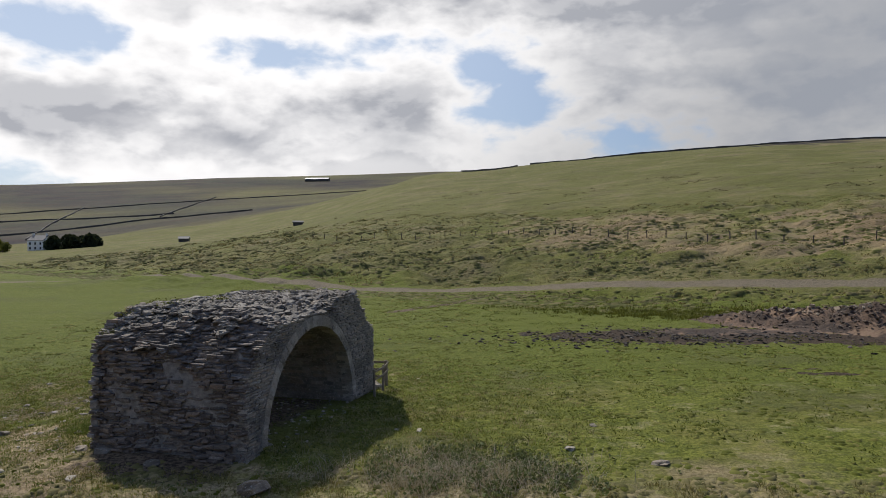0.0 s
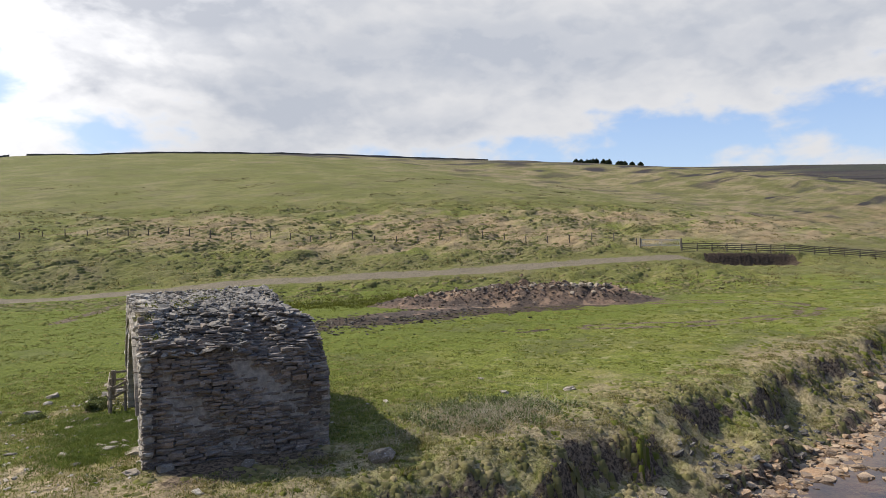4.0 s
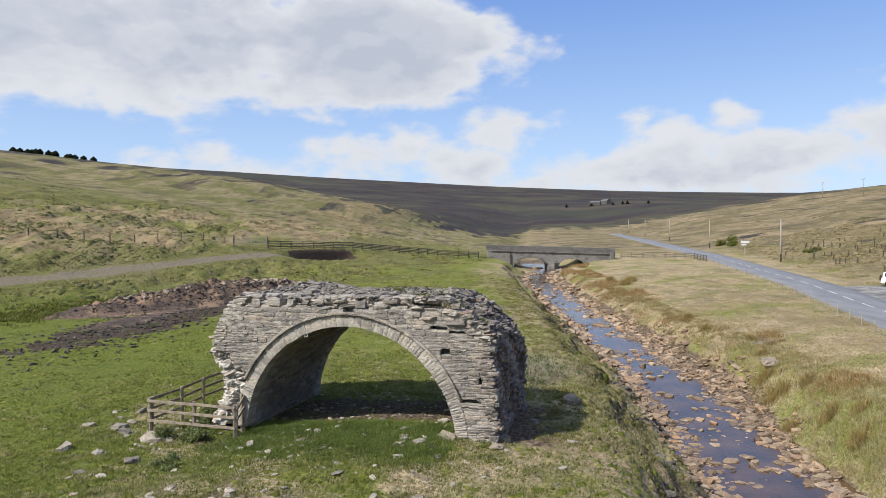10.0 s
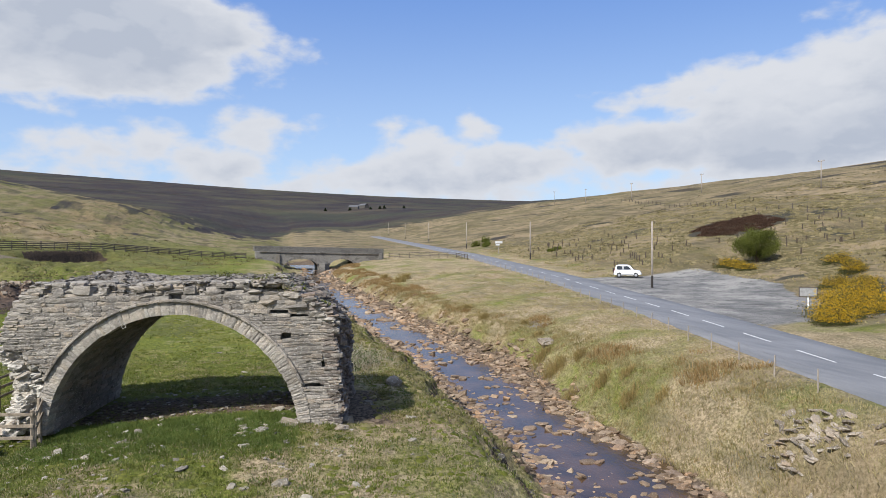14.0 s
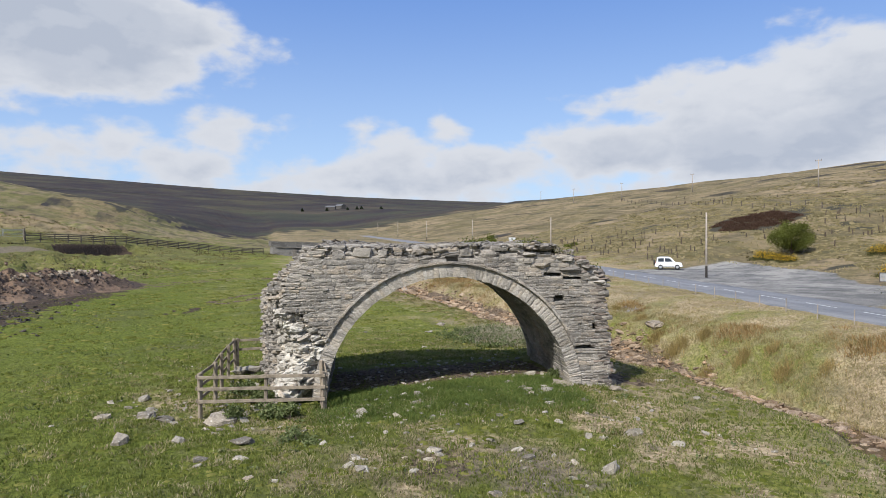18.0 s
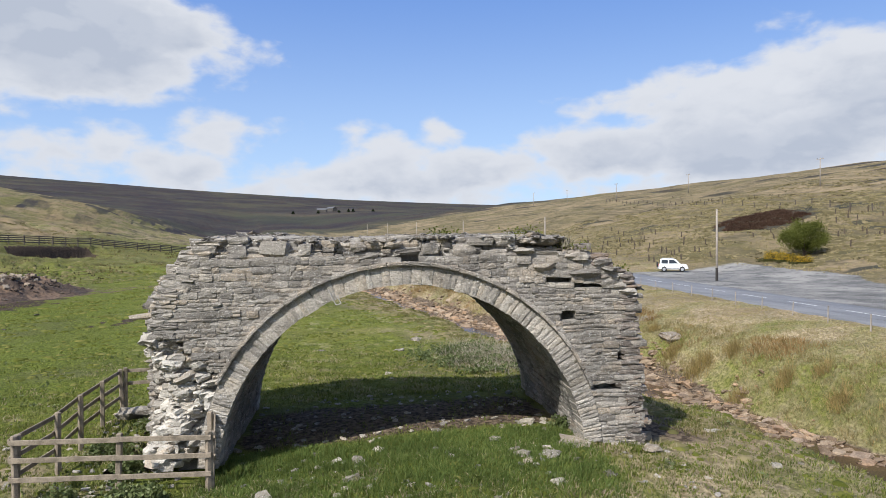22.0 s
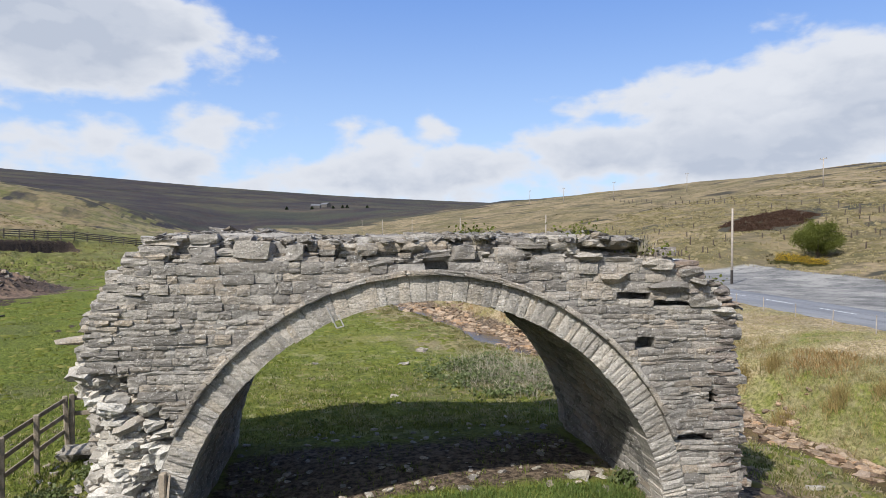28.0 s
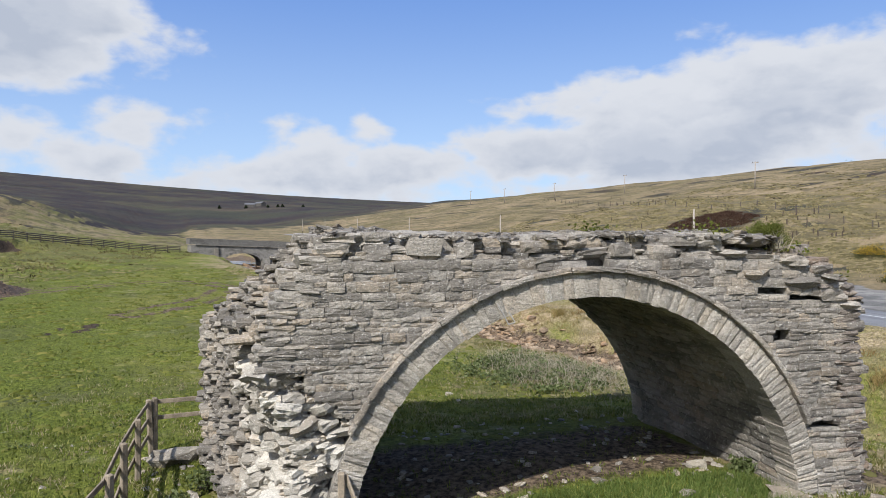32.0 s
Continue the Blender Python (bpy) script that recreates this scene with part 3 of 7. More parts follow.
green = n.mix(n.math("MULTIPLY", n.span(bleach, 0.53, 0.66, 0.0, 0.42), n.math("MULTIPLY_ADD", attr(n, "lush"), -0.8, 1.0, clamp=True)), green, col(0.34, 0.295, 0.175))
straw = n.mix(n.span(fine, 0.36, 0.62), col(0.161, 0.123, 0.067), col(0.420, 0.332, 0.215))
straw = n.mix(n.span(tuft, 0.48, 0.7, 0.0, 0.65), straw, col(0.146, 0.129, 0.061))
straw = n.mix(n.span(streak, 0.46, 0.66, 0.0, 0.6), straw, col(0.111, 0.099, 0.057))
straw = n.mix(n.span(dapple, 0.55, 0.68, 0.0, 0.5), straw, col(0.385, 0.338, 0.220))
straw = n.mix(n.span(wide, 0.45, 0.7, 0.0, 0.45), straw, col(0.233, 0.163, 0.093))
mixer = n.math("ADD", attr(n, "dry"), n.math("ADD", n.math("MULTIPLY_ADD", patch, 0.9, -0.45), n.math("MULTIPLY_ADD", tuft, 0.6, n.math("MULTIPLY_ADD", wide, 0.5, -0.55))))
c = n.mix(n.span(mixer, 0.25, 0.75), green, straw)
c = n.mix(n.span(patch, 0.52, 0.66, 0.0, 0.45), c, col(0.090, 0.083, 0.043))
rank = n.mix(n.span(patch, 0.40, 0.60), col(0.105, 0.082, 0.044), col(0.265, 0.198, 0.120))
rank = n.mix(n.span(tuft, 0.46, 0.60, 0.0, 0.7), rank, col(0.140, 0.114, 0.064))
rank = n.mix(n.span(streak, 0.50, 0.62, 0.0, 0.75), rank, col(0.058, 0.051, 0.030))
rank = n.mix(n.span(dapple, 0.54, 0.64, 0.0, 0.55), rank, col(0.285, 0.238, 0.146))
rank = n.mix(n.span(n.noise(0.03, p, 5.0, 0.6), 0.44, 0.58, 0.0, 0.5), rank, col(0.093, 0.079, 0.038))
c = n.mix(n.math("MULTIPLY", attr(n, "moor"), 0.85), c, rank)
terrace = n.noise(0.10, n.scaled(p, (0.8, 0.8, 4.5)), 7.0, 0.7)
c = n.mix(n.math("MULTIPLY", attr(n, "moor"), n.span(terrace, 0.48, 0.62, 0.0, 0.5)), c, col(0.064, 0.055, 0.033))
gold = n.mix(n.span(streak, 0.40, 0.62), col(0.261, 0.189, 0.102), col(0.117, 0.086, 0.045))
gold = n.mix(n.span(tuft, 0.46, 0.62, 0.0, 0.6), gold, col(0.190, 0.128, 0.066))
c = n.mix(n.span(n.math("ADD", attr(n, "gold"), n.math("MULTIPLY_ADD", patch, 0.8, -0.4)), 0.2, 0.8, 0.0, 0.75), c, gold)
moor = n.mix(n.span(vast, 0.38, 0.62), col(0.026, 0.023, 0.026), col(0.044, 0.040, 0.034))
moor = n.mix(n.span(n.noise(0.05, p, 5.0, 0.65), 0.45, 0.7, 0.0, 0.7), moor, col(0.050, 0.030, 0.022))
moor = n.mix(n.span(n.noise(0.006, n.scaled(p, (1.0, 1.0, 4.0)), 6.0, 0.65), 0.50, 0.64, 0.0, 0.45), moor, col(0.085, 0.080, 0.040))
moor = n.mix(n.math("MULTIPLY", attr(n, "far"), n.span(n.noise(0.0035, p, 6.0, 0.6), 0.50, 0.60, 0.0, 0.5)), moor, col(0.040, 0.047, 0.028))
c = n.mix(n.span(n.math("ADD", attr(n, "heath"), n.math("MULTIPLY_ADD", tuft, 0.4, -0.2)), 0.3, 0.7), c, moor)
earth = n.mix(n.span(fine, 0.3, 0.7), col(0.022, 0.016, 0.012), col(0.085, 0.062, 0.045))
c = n.mix(n.span(n.math("ADD", attr(n, "peat"), n.math("MULTIPLY_ADD", tuft, 0.8, -0.4)), 0.4, 0.65), c, earth)
bare = n.mix(n.span(fine, 0.38, 0.62), col(0.040, 0.029, 0.021), col(0.175, 0.132, 0.092))
c = n.mix(n.span(n.math("ADD", attr(n, "soil"), n.math("MULTIPLY_ADD", tuft, 0.8, -0.4)), 0.35, 0.7), c, bare)
stony = n.mix(n.span(fine, 0.3, 0.75), col(0.095, 0.078, 0.054), col(0.235, 0.198, 0.142))
c = n.mix(n.span(n.math("ADD", attr(n, "track"), n.math("MULTIPLY_ADD", tuft, 0.7, -0.35)), 0.3, 0.7), c, stony)
tar = n.mix(n.span(n.noise(0.35, p, 5.0, 0.7), 0.35, 0.65), col(0.12, 0.118, 0.115), col(0.235, 0.225, 0.21))
tar = n.mix(n.span(fine, 0.3, 0.8, 0.0, 0.4), tar, col(0.09, 0.088, 0.085))
tar = n.mix(n.span(n.noise(0.12, p, 7.0, 0.7), 0.50, 0.60, 0.0, 0.7), tar, col(0.30, 0.285, 0.26))
tar = n.mix(n.span(n.noise(1.1, p, 7.0, 0.7), 0.54, 0.64, 0.0, 0.6), tar, col(0.07, 0.066, 0.06))
c = n.mix(n.span(attr(n, "layby"), 0.35, 0.65), c, tar)
n.tree.links.new(c, b.inputs["Base Color"])
relief(n, b, n.math("ADD", n.math("MULTIPLY", fine, 0.5), n.math("ADD", tuft, n.math("MULTIPLY", streak, 1.2))), 1.0, 0.22)
ground_me.materials.append(grass_mat)
ground = tagged(new("ground", ground_me), "rough upland pasture and moor falling to a stream", "ground", kind="structure")

# water
wx = steps(-70, 75, 1.2, 420, 1.08)
wx = wx[wx < 136]
wo = np.linspace(-4.2, 4.4, 12)
gx2, go, wf = sheet(wx, wo)
wy = stream_y(gx2) + go
water_me = mesh_from("water", np.stack([gx2, wy, water_z(gx2) - 0.02], 1), wf, None, True)
water_mat, n, b = material("peaty_water", 0.07, spec=0.42)
p = place(n)
n.tree.links.new(n.mix(n.span(n.noise(0.5, p), 0.35, 0.65), col(0.085, 0.050, 0.028), col(0.038, 0.026, 0.018)), b.inputs["Base Color"])
relief(n, b, n.noise(2.2, n.scaled(p, (1.0, 1.8, 1.0)), 4.0, 0.6), 0.35, 0.05)
water_me.materials.append(water_mat)
tagged(new("water", water_me), "shallow peat-brown stream with a rippled surface", "water", kind="structure")

# road
rx = steps(-80, 130, 1.0, 330, 1.06)
ro = np.array([-3.05, -2.95, -1.5, 0.0, 1.5, 2.95, 3.05])
gx2, go, rf = sheet(rx, ro)
crown = np.where(np.abs(go) > 3, -0.10, 0.03 * (1 - (go / 3) ** 2))
road_me = mesh_from("road", np.stack([gx2, road_y(gx2) + go, road_z(gx2) + far_rise(gx2, road_y(gx2)) + crown], 1), rf, None, True)
road_mat, n, b = material("worn_asphalt", 0.8)
p = place(n)
f = n.noise(0.7, n.scaled(p, (0.25, 1.2, 1.0)), 5.0, 0.65)
c = n.mix(n.span(f, 0.3, 0.7), col(0.125, 0.128, 0.135), col(0.19, 0.19, 0.195))
c = n.mix(n.span(n.noise(30.0, p, 2.0), 0.35, 0.7, 0.0, 0.35), c, col(0.08, 0.08, 0.085))
n.tree.links.new(c, b.inputs["Base Color"])
relief(n, b, n.noise(45.0, p, 2.0), 0.3, 0.01)
road_me.materials.append(road_mat)
road = tagged(new("road", road_me), "narrow grey asphalt moorland road with dashed centre line", "road", kind="structure")

# ---- helpers for things ----
def part(name, bm, mat, parent=None, label="", smooth=False):
    me = bpy.data.meshes.new(name)
    bm.normal_update()
    bm.to_mesh(me)
    bm.free()
    for f in me.polygons:
        f.use_smooth = smooth
    if mat:
        me.materials.append(mat)
    ob = new(name, me)
    if parent:
        ob.parent = parent
    if label:
        ob["label"] = label
    return ob


def thing(name, m, label, category, group="", kind=""):
    ob = new(name)
    ob.matrix_world = m
    ob.empty_display_size = 0.2
    return tagged(ob, label, category, group, kind)


def block(bm, size, at=(0, 0, 0), turn=None, bevel=0.0):
    made = bmesh.ops.create_cube(bm, size=1.0)["verts"]
    m = Matrix.Translation(at) @ (turn.to_matrix().to_4x4() if turn else Matrix()) @ Matrix.Diagonal((*size, 1))
    bmesh.ops.transform(bm, matrix=m, verts=made)
    if bevel:
        edges = {e for v in made for e in v.link_edges}
        bmesh.ops.bevel(bm, geom=list(edges), offset=bevel, segments=1, affect="EDGES")
    return made


rng = np.random.default_rng(5)


def rough_block(r, wear=0.10, along=(1, 1, 1)):
    """A unit stone: a box cut once across each side, its corners and edges knocked about. 26 points, 24 quads."""
    g = np.array([(x, y, z) for x in (-1, 0, 1) for y in (-1, 0, 1) for z in (-1, 0, 1)], float)
    idx = {tuple(v): i for i, v in enumerate(g.astype(int))}
    faces = []
    for ax in range(3):
        for s in (-1, 1):
            o = [a for a in range(3) if a != ax]
            for i in (-1, 0):
                for j in (-1, 0):
                    q = []
                    for di, dj in ((0, 0), (1, 0), (1, 1), (0, 1)):
                        v = [0, 0, 0]
                        v[ax], v[o[0]], v[o[1]] = s, i + di, j + dj
                        q.append(idx[tuple(v)])
                    flip = (s > 0) == (ax == 1)
                    faces.append(q[::-1] if flip else q)
    n_out = np.abs(g).sum(1)
    pull = 1 - 0.5 * wear * np.array(along) * np.clip(n_out - 1, 0, 2)[:, None] * r.uniform(0.3, 1.3, (27, 1))
    v = g * pull * 0.5 + r.normal(0, wear * 0.16, (27, 3)) * np.array(along)
    return v, np.array(faces)


BLOCKS = [rough_block(np.random.default_rng(100 + k), 0.14) for k in range(22)]


def faced_stone(r, wear=1.0, nx=5, nz=4):
    """A walling stone: an uneven split front with worn edges, on a rim that runs back into the wall. Its front looks along -y."""
    xs, zs = np.linspace(-0.5, 0.5, nx), np.linspace(-0.5, 0.5, nz)
    tilt = r.normal(0, 0.022, 2) * wear
    v = []
    for i, x in enumerate(xs):
        for k, z in enumerate(zs):
            rim = (i in (0, nx - 1)) + (k in (0, nz - 1))
            y = -0.5 + r.normal(0, 0.022) * wear + tilt[0] * x * 2 + tilt[1] * z * 2 + (0.045 + r.uniform(0, 0.05)) * wear * (rim > 0) + 0.05 * wear * (rim > 1)
            v.append((x * (1 - 0.02 * wear * (rim > 1)) + r.normal(0, 0.016) * wear, y, z * (1 - 0.07 * wear * (rim > 1)) + r.normal(0, 0.045) * wear * (1 if k in (0, nz - 1) else 0.6)))
    at = lambda i, k: i * nz + k
    f = [(at(i, k), at(i + 1, k), at(i + 1, k + 1), at(i, k + 1)) for i in range(nx - 1) for k in range(nz - 1)]
    loop = [at(i, 0) for i in range(nx)] + [at(nx - 1, k) for k in range(1, nz)] + [at(i, nz - 1) for i in range(nx - 2, -1, -1)] + [at(0, k) for k in range(nz - 2, 0, -1)]
    base = len(v)
    v += [(v[q][0], 0.5, v[q][2]) for q in loop]
    for j in range(len(loop)):
        j2 = (j + 1) % len(loop)
        f.append((loop[j2], loop[j], base + j, base + j2))
    return np.array(v), np.array(f)


SLABS = [rough_block(np.random.default_rng(200 + k), 0.34) for k in range(16)]
FACED = [faced_stone(np.random.default_rng(150 + k), 0.5) for k in range(30)]


class Heap:
    """Many stones gathered into one mesh."""

    def __init__(self):
        self.v, self.f, self.n = [], [], 0

    def add(self, m, kind=BLOCKS, r=rng):
        v, f = kind[int(r.integers(len(kind)))]
        m = np.array(m)
        self.v.append(v @ m[:3, :3].T + m[:3, 3])
        self.f.append(f + self.n)
        self.n += len(v)

    def make(self, name, mat, parent=None, label="", kind=""):
        me = mesh_from(name, np.concatenate(self.v), np.concatenate(self.f), mat)
        ob = new(name, me)
        ob.parent = parent
        return tagged(ob, label, kind=kind)


def stone_meshes(name, mat, kinds=BLOCKS):
    return [mesh_from(name, v, f, mat) for v, f in kinds]


def piece(name, me, parent, m):
    ob = new(name, me)
    ob.parent = parent
    ob.matrix_basis = m
    return ob


def trs(x, y, z, sx, sy, sz, rx=0, ry=0, rz=0):
    return Matrix.LocRotScale((x, y, z), Euler((rx, ry, rz)), (sx, sy, sz))


# ---- the ruined arch ----
# its own frame: x along the west face from the north end to the south, y through the bridge, z up
ARCH = Matrix(((-0.245, 0.9695, 0, -10.94), (-0.9695, -0.245, 0, 29.01), (0, 0, 1, 0), (0, 0, 0, 1)))
arch = thing("ruined_bridge", ARCH, "ruined gritstone road bridge, one broken arch still standing", "bridge")
CU, CZ, RO, RI, DEEP = 0.08, -0.95, 4.43, 4.01, 6.0


def jag(t, seed, size=0.12):
    return size * (math.sin(t * 7.3 + seed) + 0.7 * math.sin(t * 17.1 + 2.1 * seed) + 0.5 * math.sin(t * 31.7 + seed * 3.3))


def south_end(v, z):
    """How far the masonry reaches at the south end, at depth v and height z."""
    base = 5.42 - 0.06 * (z - 1)
    z0 = 2.75 + 0.32 * math.sin(1.15 * v) + 0.16 * math.sin(2.9 * v)
    base += 0.10 * math.sin(1.9 * v + 2.2 * z) * min(v, 1.0)
    if z > z0:
        base = 5.45 - (z - z0) * 1.15
    if v > 4.4 and z > 2.0:
        base -= (v - 4.4) * (z - 2.0) * 0.55
    return base


def north_end(v, z):
    base = -5.25 - 0.28 * min(v, 5.0)
    if z < 1.9 and v < 2.2:
        base += 0.62 * math.sin(math.pi * min(1.0, (1.9 - z) / 2.5)) * (1 - v / 2.2)
    if z > 2.7:
        base += (z - 2.7) * 0.72
    return base


def top_z(u, v):
    z = 4.16 + 0.04 * math.sin(u * 1.1) - 0.03 * abs(v - 3)
    if u > 3.4:
        z = min(z, 4.16 - (u - 3.4) * 0.62 - 0.02 * v)
    if v > 4.0 and u > -2.6:
        z = min(z, 4.14 - (v - 4.0) * 0.34 * min(1, (u + 2.6) / 1.5))
        z = max(z, CZ + math.sqrt(max(RO * RO - (u - CU) ** 2, 0)) + 0.12)
    if u < -4.2:
        z -= (-4.2 - u) * 0.85
    return z


def ring_z(u, r):
    q = r * r - (u - CU) ** 2
    return CZ + math.sqrt(q) if q > 0 else -9.0


# solid core, as columns of fill between the faces, a hand's breadth inside them
bm = bmesh.new()
US = [CU + a for a in np.linspace(-6.6, 5.3, 90)]
VS = list(np.linspace(0.42, 5.88, 25))
lo, hi = {}, {}
for i, u in enumerate(US):
    for j, v in enumerate(VS):
        zt = top_z(u, v) - 0.10
        while zt > -0.9 and not (north_end(v, zt) + 0.30 < u < south_end(v, zt) - 0.12):
            zt -= 0.1
        zb = max(ring_z(u, RI + 0.06), -1.0)
        zt = max(zt, zb + 0.05) if abs(u - CU) < RO else max(zt, -1.0)
        inner = max(north_end(v, k) for k in (-0.4, 0.4, 1.2)) + 0.25
        if u < inner:
            zt = zb
        vv = max(v, 0.66) if u < -3.75 else v
        hi[i, j] = bm.verts.new((u, vv, zt))
        lo[i, j] = bm.verts.new((u, vv, zb))
for i in range(len(US) - 1):
    for j in range(len(VS) - 1):
        bm.faces.new((hi[i, j], hi[i + 1, j], hi[i + 1, j + 1], hi[i, j + 1]))
        bm.faces.new((lo[i, j], lo[i, j + 1], lo[i + 1, j + 1], lo[i + 1, j]))
for i in range(len(US) - 1):
    for j, s in ((0, 1), (len(VS) - 1, -1)):
        q = (hi[i, j], lo[i, j], lo[i + 1, j], hi[i + 1, j])
        bm.faces.new(q if s > 0 else q[::-1])
for j in range(len(VS) - 1):
    for i, s in ((0, -1), (len(US) - 1, 1)):
        q = (hi[i, j], lo[i, j], lo[i, j + 1], hi[i, j + 1])
        bm.faces.new(q if s < 0 else q[::-1])
part("core", bm, mortar_mat, arch, "packed rubble and earth core")

stones = stone_meshes("stone", stone_mat, FACED)
rubble_stones = stone_meshes("stone", stone_mat, BLOCKS)
ring_stones = stone_meshes("voussoir", ring_mat, [faced_stone(np.random.default_rng(300 + k), 0.34) for k in range(12)])
slab_stones = stone_meshes("slab", stone_mat, SLABS)
crest_mat = stone_material("crest_rubble", *[tuple(x * 0.66 for x in c) for c in STONE], island=True)
HOLES = ((3.72, 2.35, 0.16, 0.10), (4.96, 1.39, 0.07, 0.10), (4.62, 0.72, 0.33, 0.08), (0.17, 3.62, 0.20, 0.13), (4.3, 3.0, 0.45, 0.10), (3.5, 3.15, 0.3, 0.1))


def broken(u, z):
    """The lower north corner of the west face, where the facing has fallen off."""
    return u < -3.2 and z < 2.0 and z < 1.15 + (-3.85 - u) * 0.80


# west face in courses
west = Heap()
bedding = Heap()
near = []
z = -0.75
r = np.random.default_rng(11)
while z < 3.62:
    h = float(r.choice((0.06, 0.085, 0.11, 0.14, 0.175), p=(0.16, 0.28, 0.27, 0.19, 0.10)))
    if z > 3.42:
        h = 0.17
    zm = z + h / 2
    q = (RO + 0.015) ** 2 - (zm - CZ) ** 2
    a, b2 = north_end(0, zm) + jag(zm, 1, 0.10), south_end(0, zm) + jag(zm, 2, 0.09)
    if q > 0:
        half = math.sqrt(q)
        spans = [(a, CU - half), (CU + half, b2)]
    else:
        spans = [(a, b2)]
    for s0, s1 in spans:
        u = s0
        while u < s1 - 0.05:
            length = min(float(0.09 + r.gamma(2.0, 0.085)) * (1.3 if h > 0.12 else 1.0), s1 - u)
            if s1 - u - length < 0.10:
                length = s1 - u
            gap = [(hu - hw, hu + hw) for hu, hz, hw, hh in HOLES if abs(zm - hz) < hh and u < hu + hw and u + length > hu - hw]
            if gap:
                length = gap[0][0] - u
                if length < 0.07:
                    u = gap[0][1]
                    continue
            uc = u + length / 2
            if not broken(uc, zm) and zm < top_z(uc, 0) + 0.02:
                wave = 0.018 * math.sin(uc * 1.7 + zm * 3.1) + 0.010 * math.sin(uc * 4.3 + zm * 7.0)
                depth = float(r.uniform(0.26, 0.34))
                proud = float(r.normal(0.004, 0.010)) + (0.03 if r.random() < 0.04 else 0) - (0.045 if r.random() < 0.05 else 0)
                two = h > 0.13 and length < 0.3 and r.random() < 0.25
                for zo, hs in (((-0.26, 0.46), (0.24, 0.5)) if two else ((0, 1),)):
                    m = trs(uc, depth / 2 - proud, zm + wave + zo * h, length - 0.004, depth, h * hs * float(r.uniform(0.9, 1.06)), r.normal(0, 0.012), r.normal(0, 0.022), r.normal(0, 0.014))
                    near.append((uc, zm, m))
                bedding.add(trs(uc, 0.14 + float(r.uniform(0.004, 0.018)), zm + wave, length + 0.03, 0.28, h + 0.03), BLOCKS, r)
            u += length
    z += h
near.sort(key=lambda k: abs(k[0] - 0.5) * 0.6 - k[1] * 0.25)
face = part("west_face", bmesh.new(), None, arch)
for k, (uc, zm, m) in enumerate(near):
    if k < 300:
        piece("stone", stones[k % len(stones)], face, m)
    else:
        west.add(m, FACED, r)
if west.n:
    west.make("facing_rest", stone_mass_mat, arch, "coursed gritstone facing", "stuff")


# arch rings, west and east, with the thin hood course round the west one
def ring(name, v0, depth, seed, count, hood):
    r = np.random.default_rng(seed)
    body = part(name, bmesh.new(), None, arch)
    a0, a1 = math.asin((-0.55 - CZ) / RO), math.pi - math.asin((-0.75 - CZ) / RO)
    share = np.linspace(-1, 1, count)
    cuts = np.cumsum(r.uniform(0.6, 1.45, count) * (1.75 - 1.15 * np.abs(share) ** 0.8))
    cuts = a0 + (a1 - a0) * np.concatenate([[0], cuts / cuts[-1]])
    bm = bmesh.new()
    rows = []
    for t in np.linspace(a0, a1, 90):
        rows.append([bm.verts.new((CU + rr * math.cos(t), vv, CZ + rr * math.sin(t))) for rr, vv in ((RI + 0.02, v0 + 0.032), (RO + 0.02, v0 + 0.032), (RO + 0.02, v0 + depth - 0.035), (RI + 0.02, v0 + depth - 0.035))])
    for q0, q1 in zip(rows[:-1], rows[1:]):
        for j in range(4):
            bm.faces.new((q0[j], q0[(j + 1) % 4], q1[(j + 1) % 4], q1[j]))
    part("ring_mortar", bm, mortar_mat, body)
    for p0, p1 in zip(cuts[:-1], cuts[1:]):
        am = (p0 + p1) / 2
        rm = (RO + RI) / 2
        wide = (p1 - p0) * rm - 0.002
        m = Matrix.Translation((CU + rm * math.cos(am), v0 + depth / 2 + r.normal(0, 0.008), CZ + rm * math.sin(am))) @ Matrix.Rotation(-am, 4, "Y") @ Matrix.Diagonal((RO - RI + r.normal(0, 0.018), depth if v0 < 1 else -depth, wide, 1))
        piece("voussoir", ring_stones[int(r.integers(12))], body, m)
    if hood:
        course = part("hood_course", bmesh.new(), None, arch)
        h0, h1 = math.asin((0.72 - CZ) / RO), math.pi - math.asin((1.0 - CZ) / RO)
        p0 = h0
        while p0 < h1:
            p1 = min(p0 + r.uniform(0.07, 0.15), h1)
            am, rm = (p0 + p1) / 2, RO + 0.045
            if r.random() > 0.06:
                m = Matrix.Translation((CU + rm * math.cos(am), v0 + 0.13 - 0.07, CZ + rm * math.sin(am))) @ Matrix.Rotation(-am, 4, "Y") @ Matrix.Diagonal((0.085, 0.30, (p1 - p0) * rm - 0.01, 1))
                piece("hood_stone", stones[int(r.integers(22))], course, m)
            p0 = p1
    return body


ring("west_ring", -0.03, 0.55, 21, 92, True)
ring("east_ring", DEEP - 0.52, 0.55, 22, 46, False)

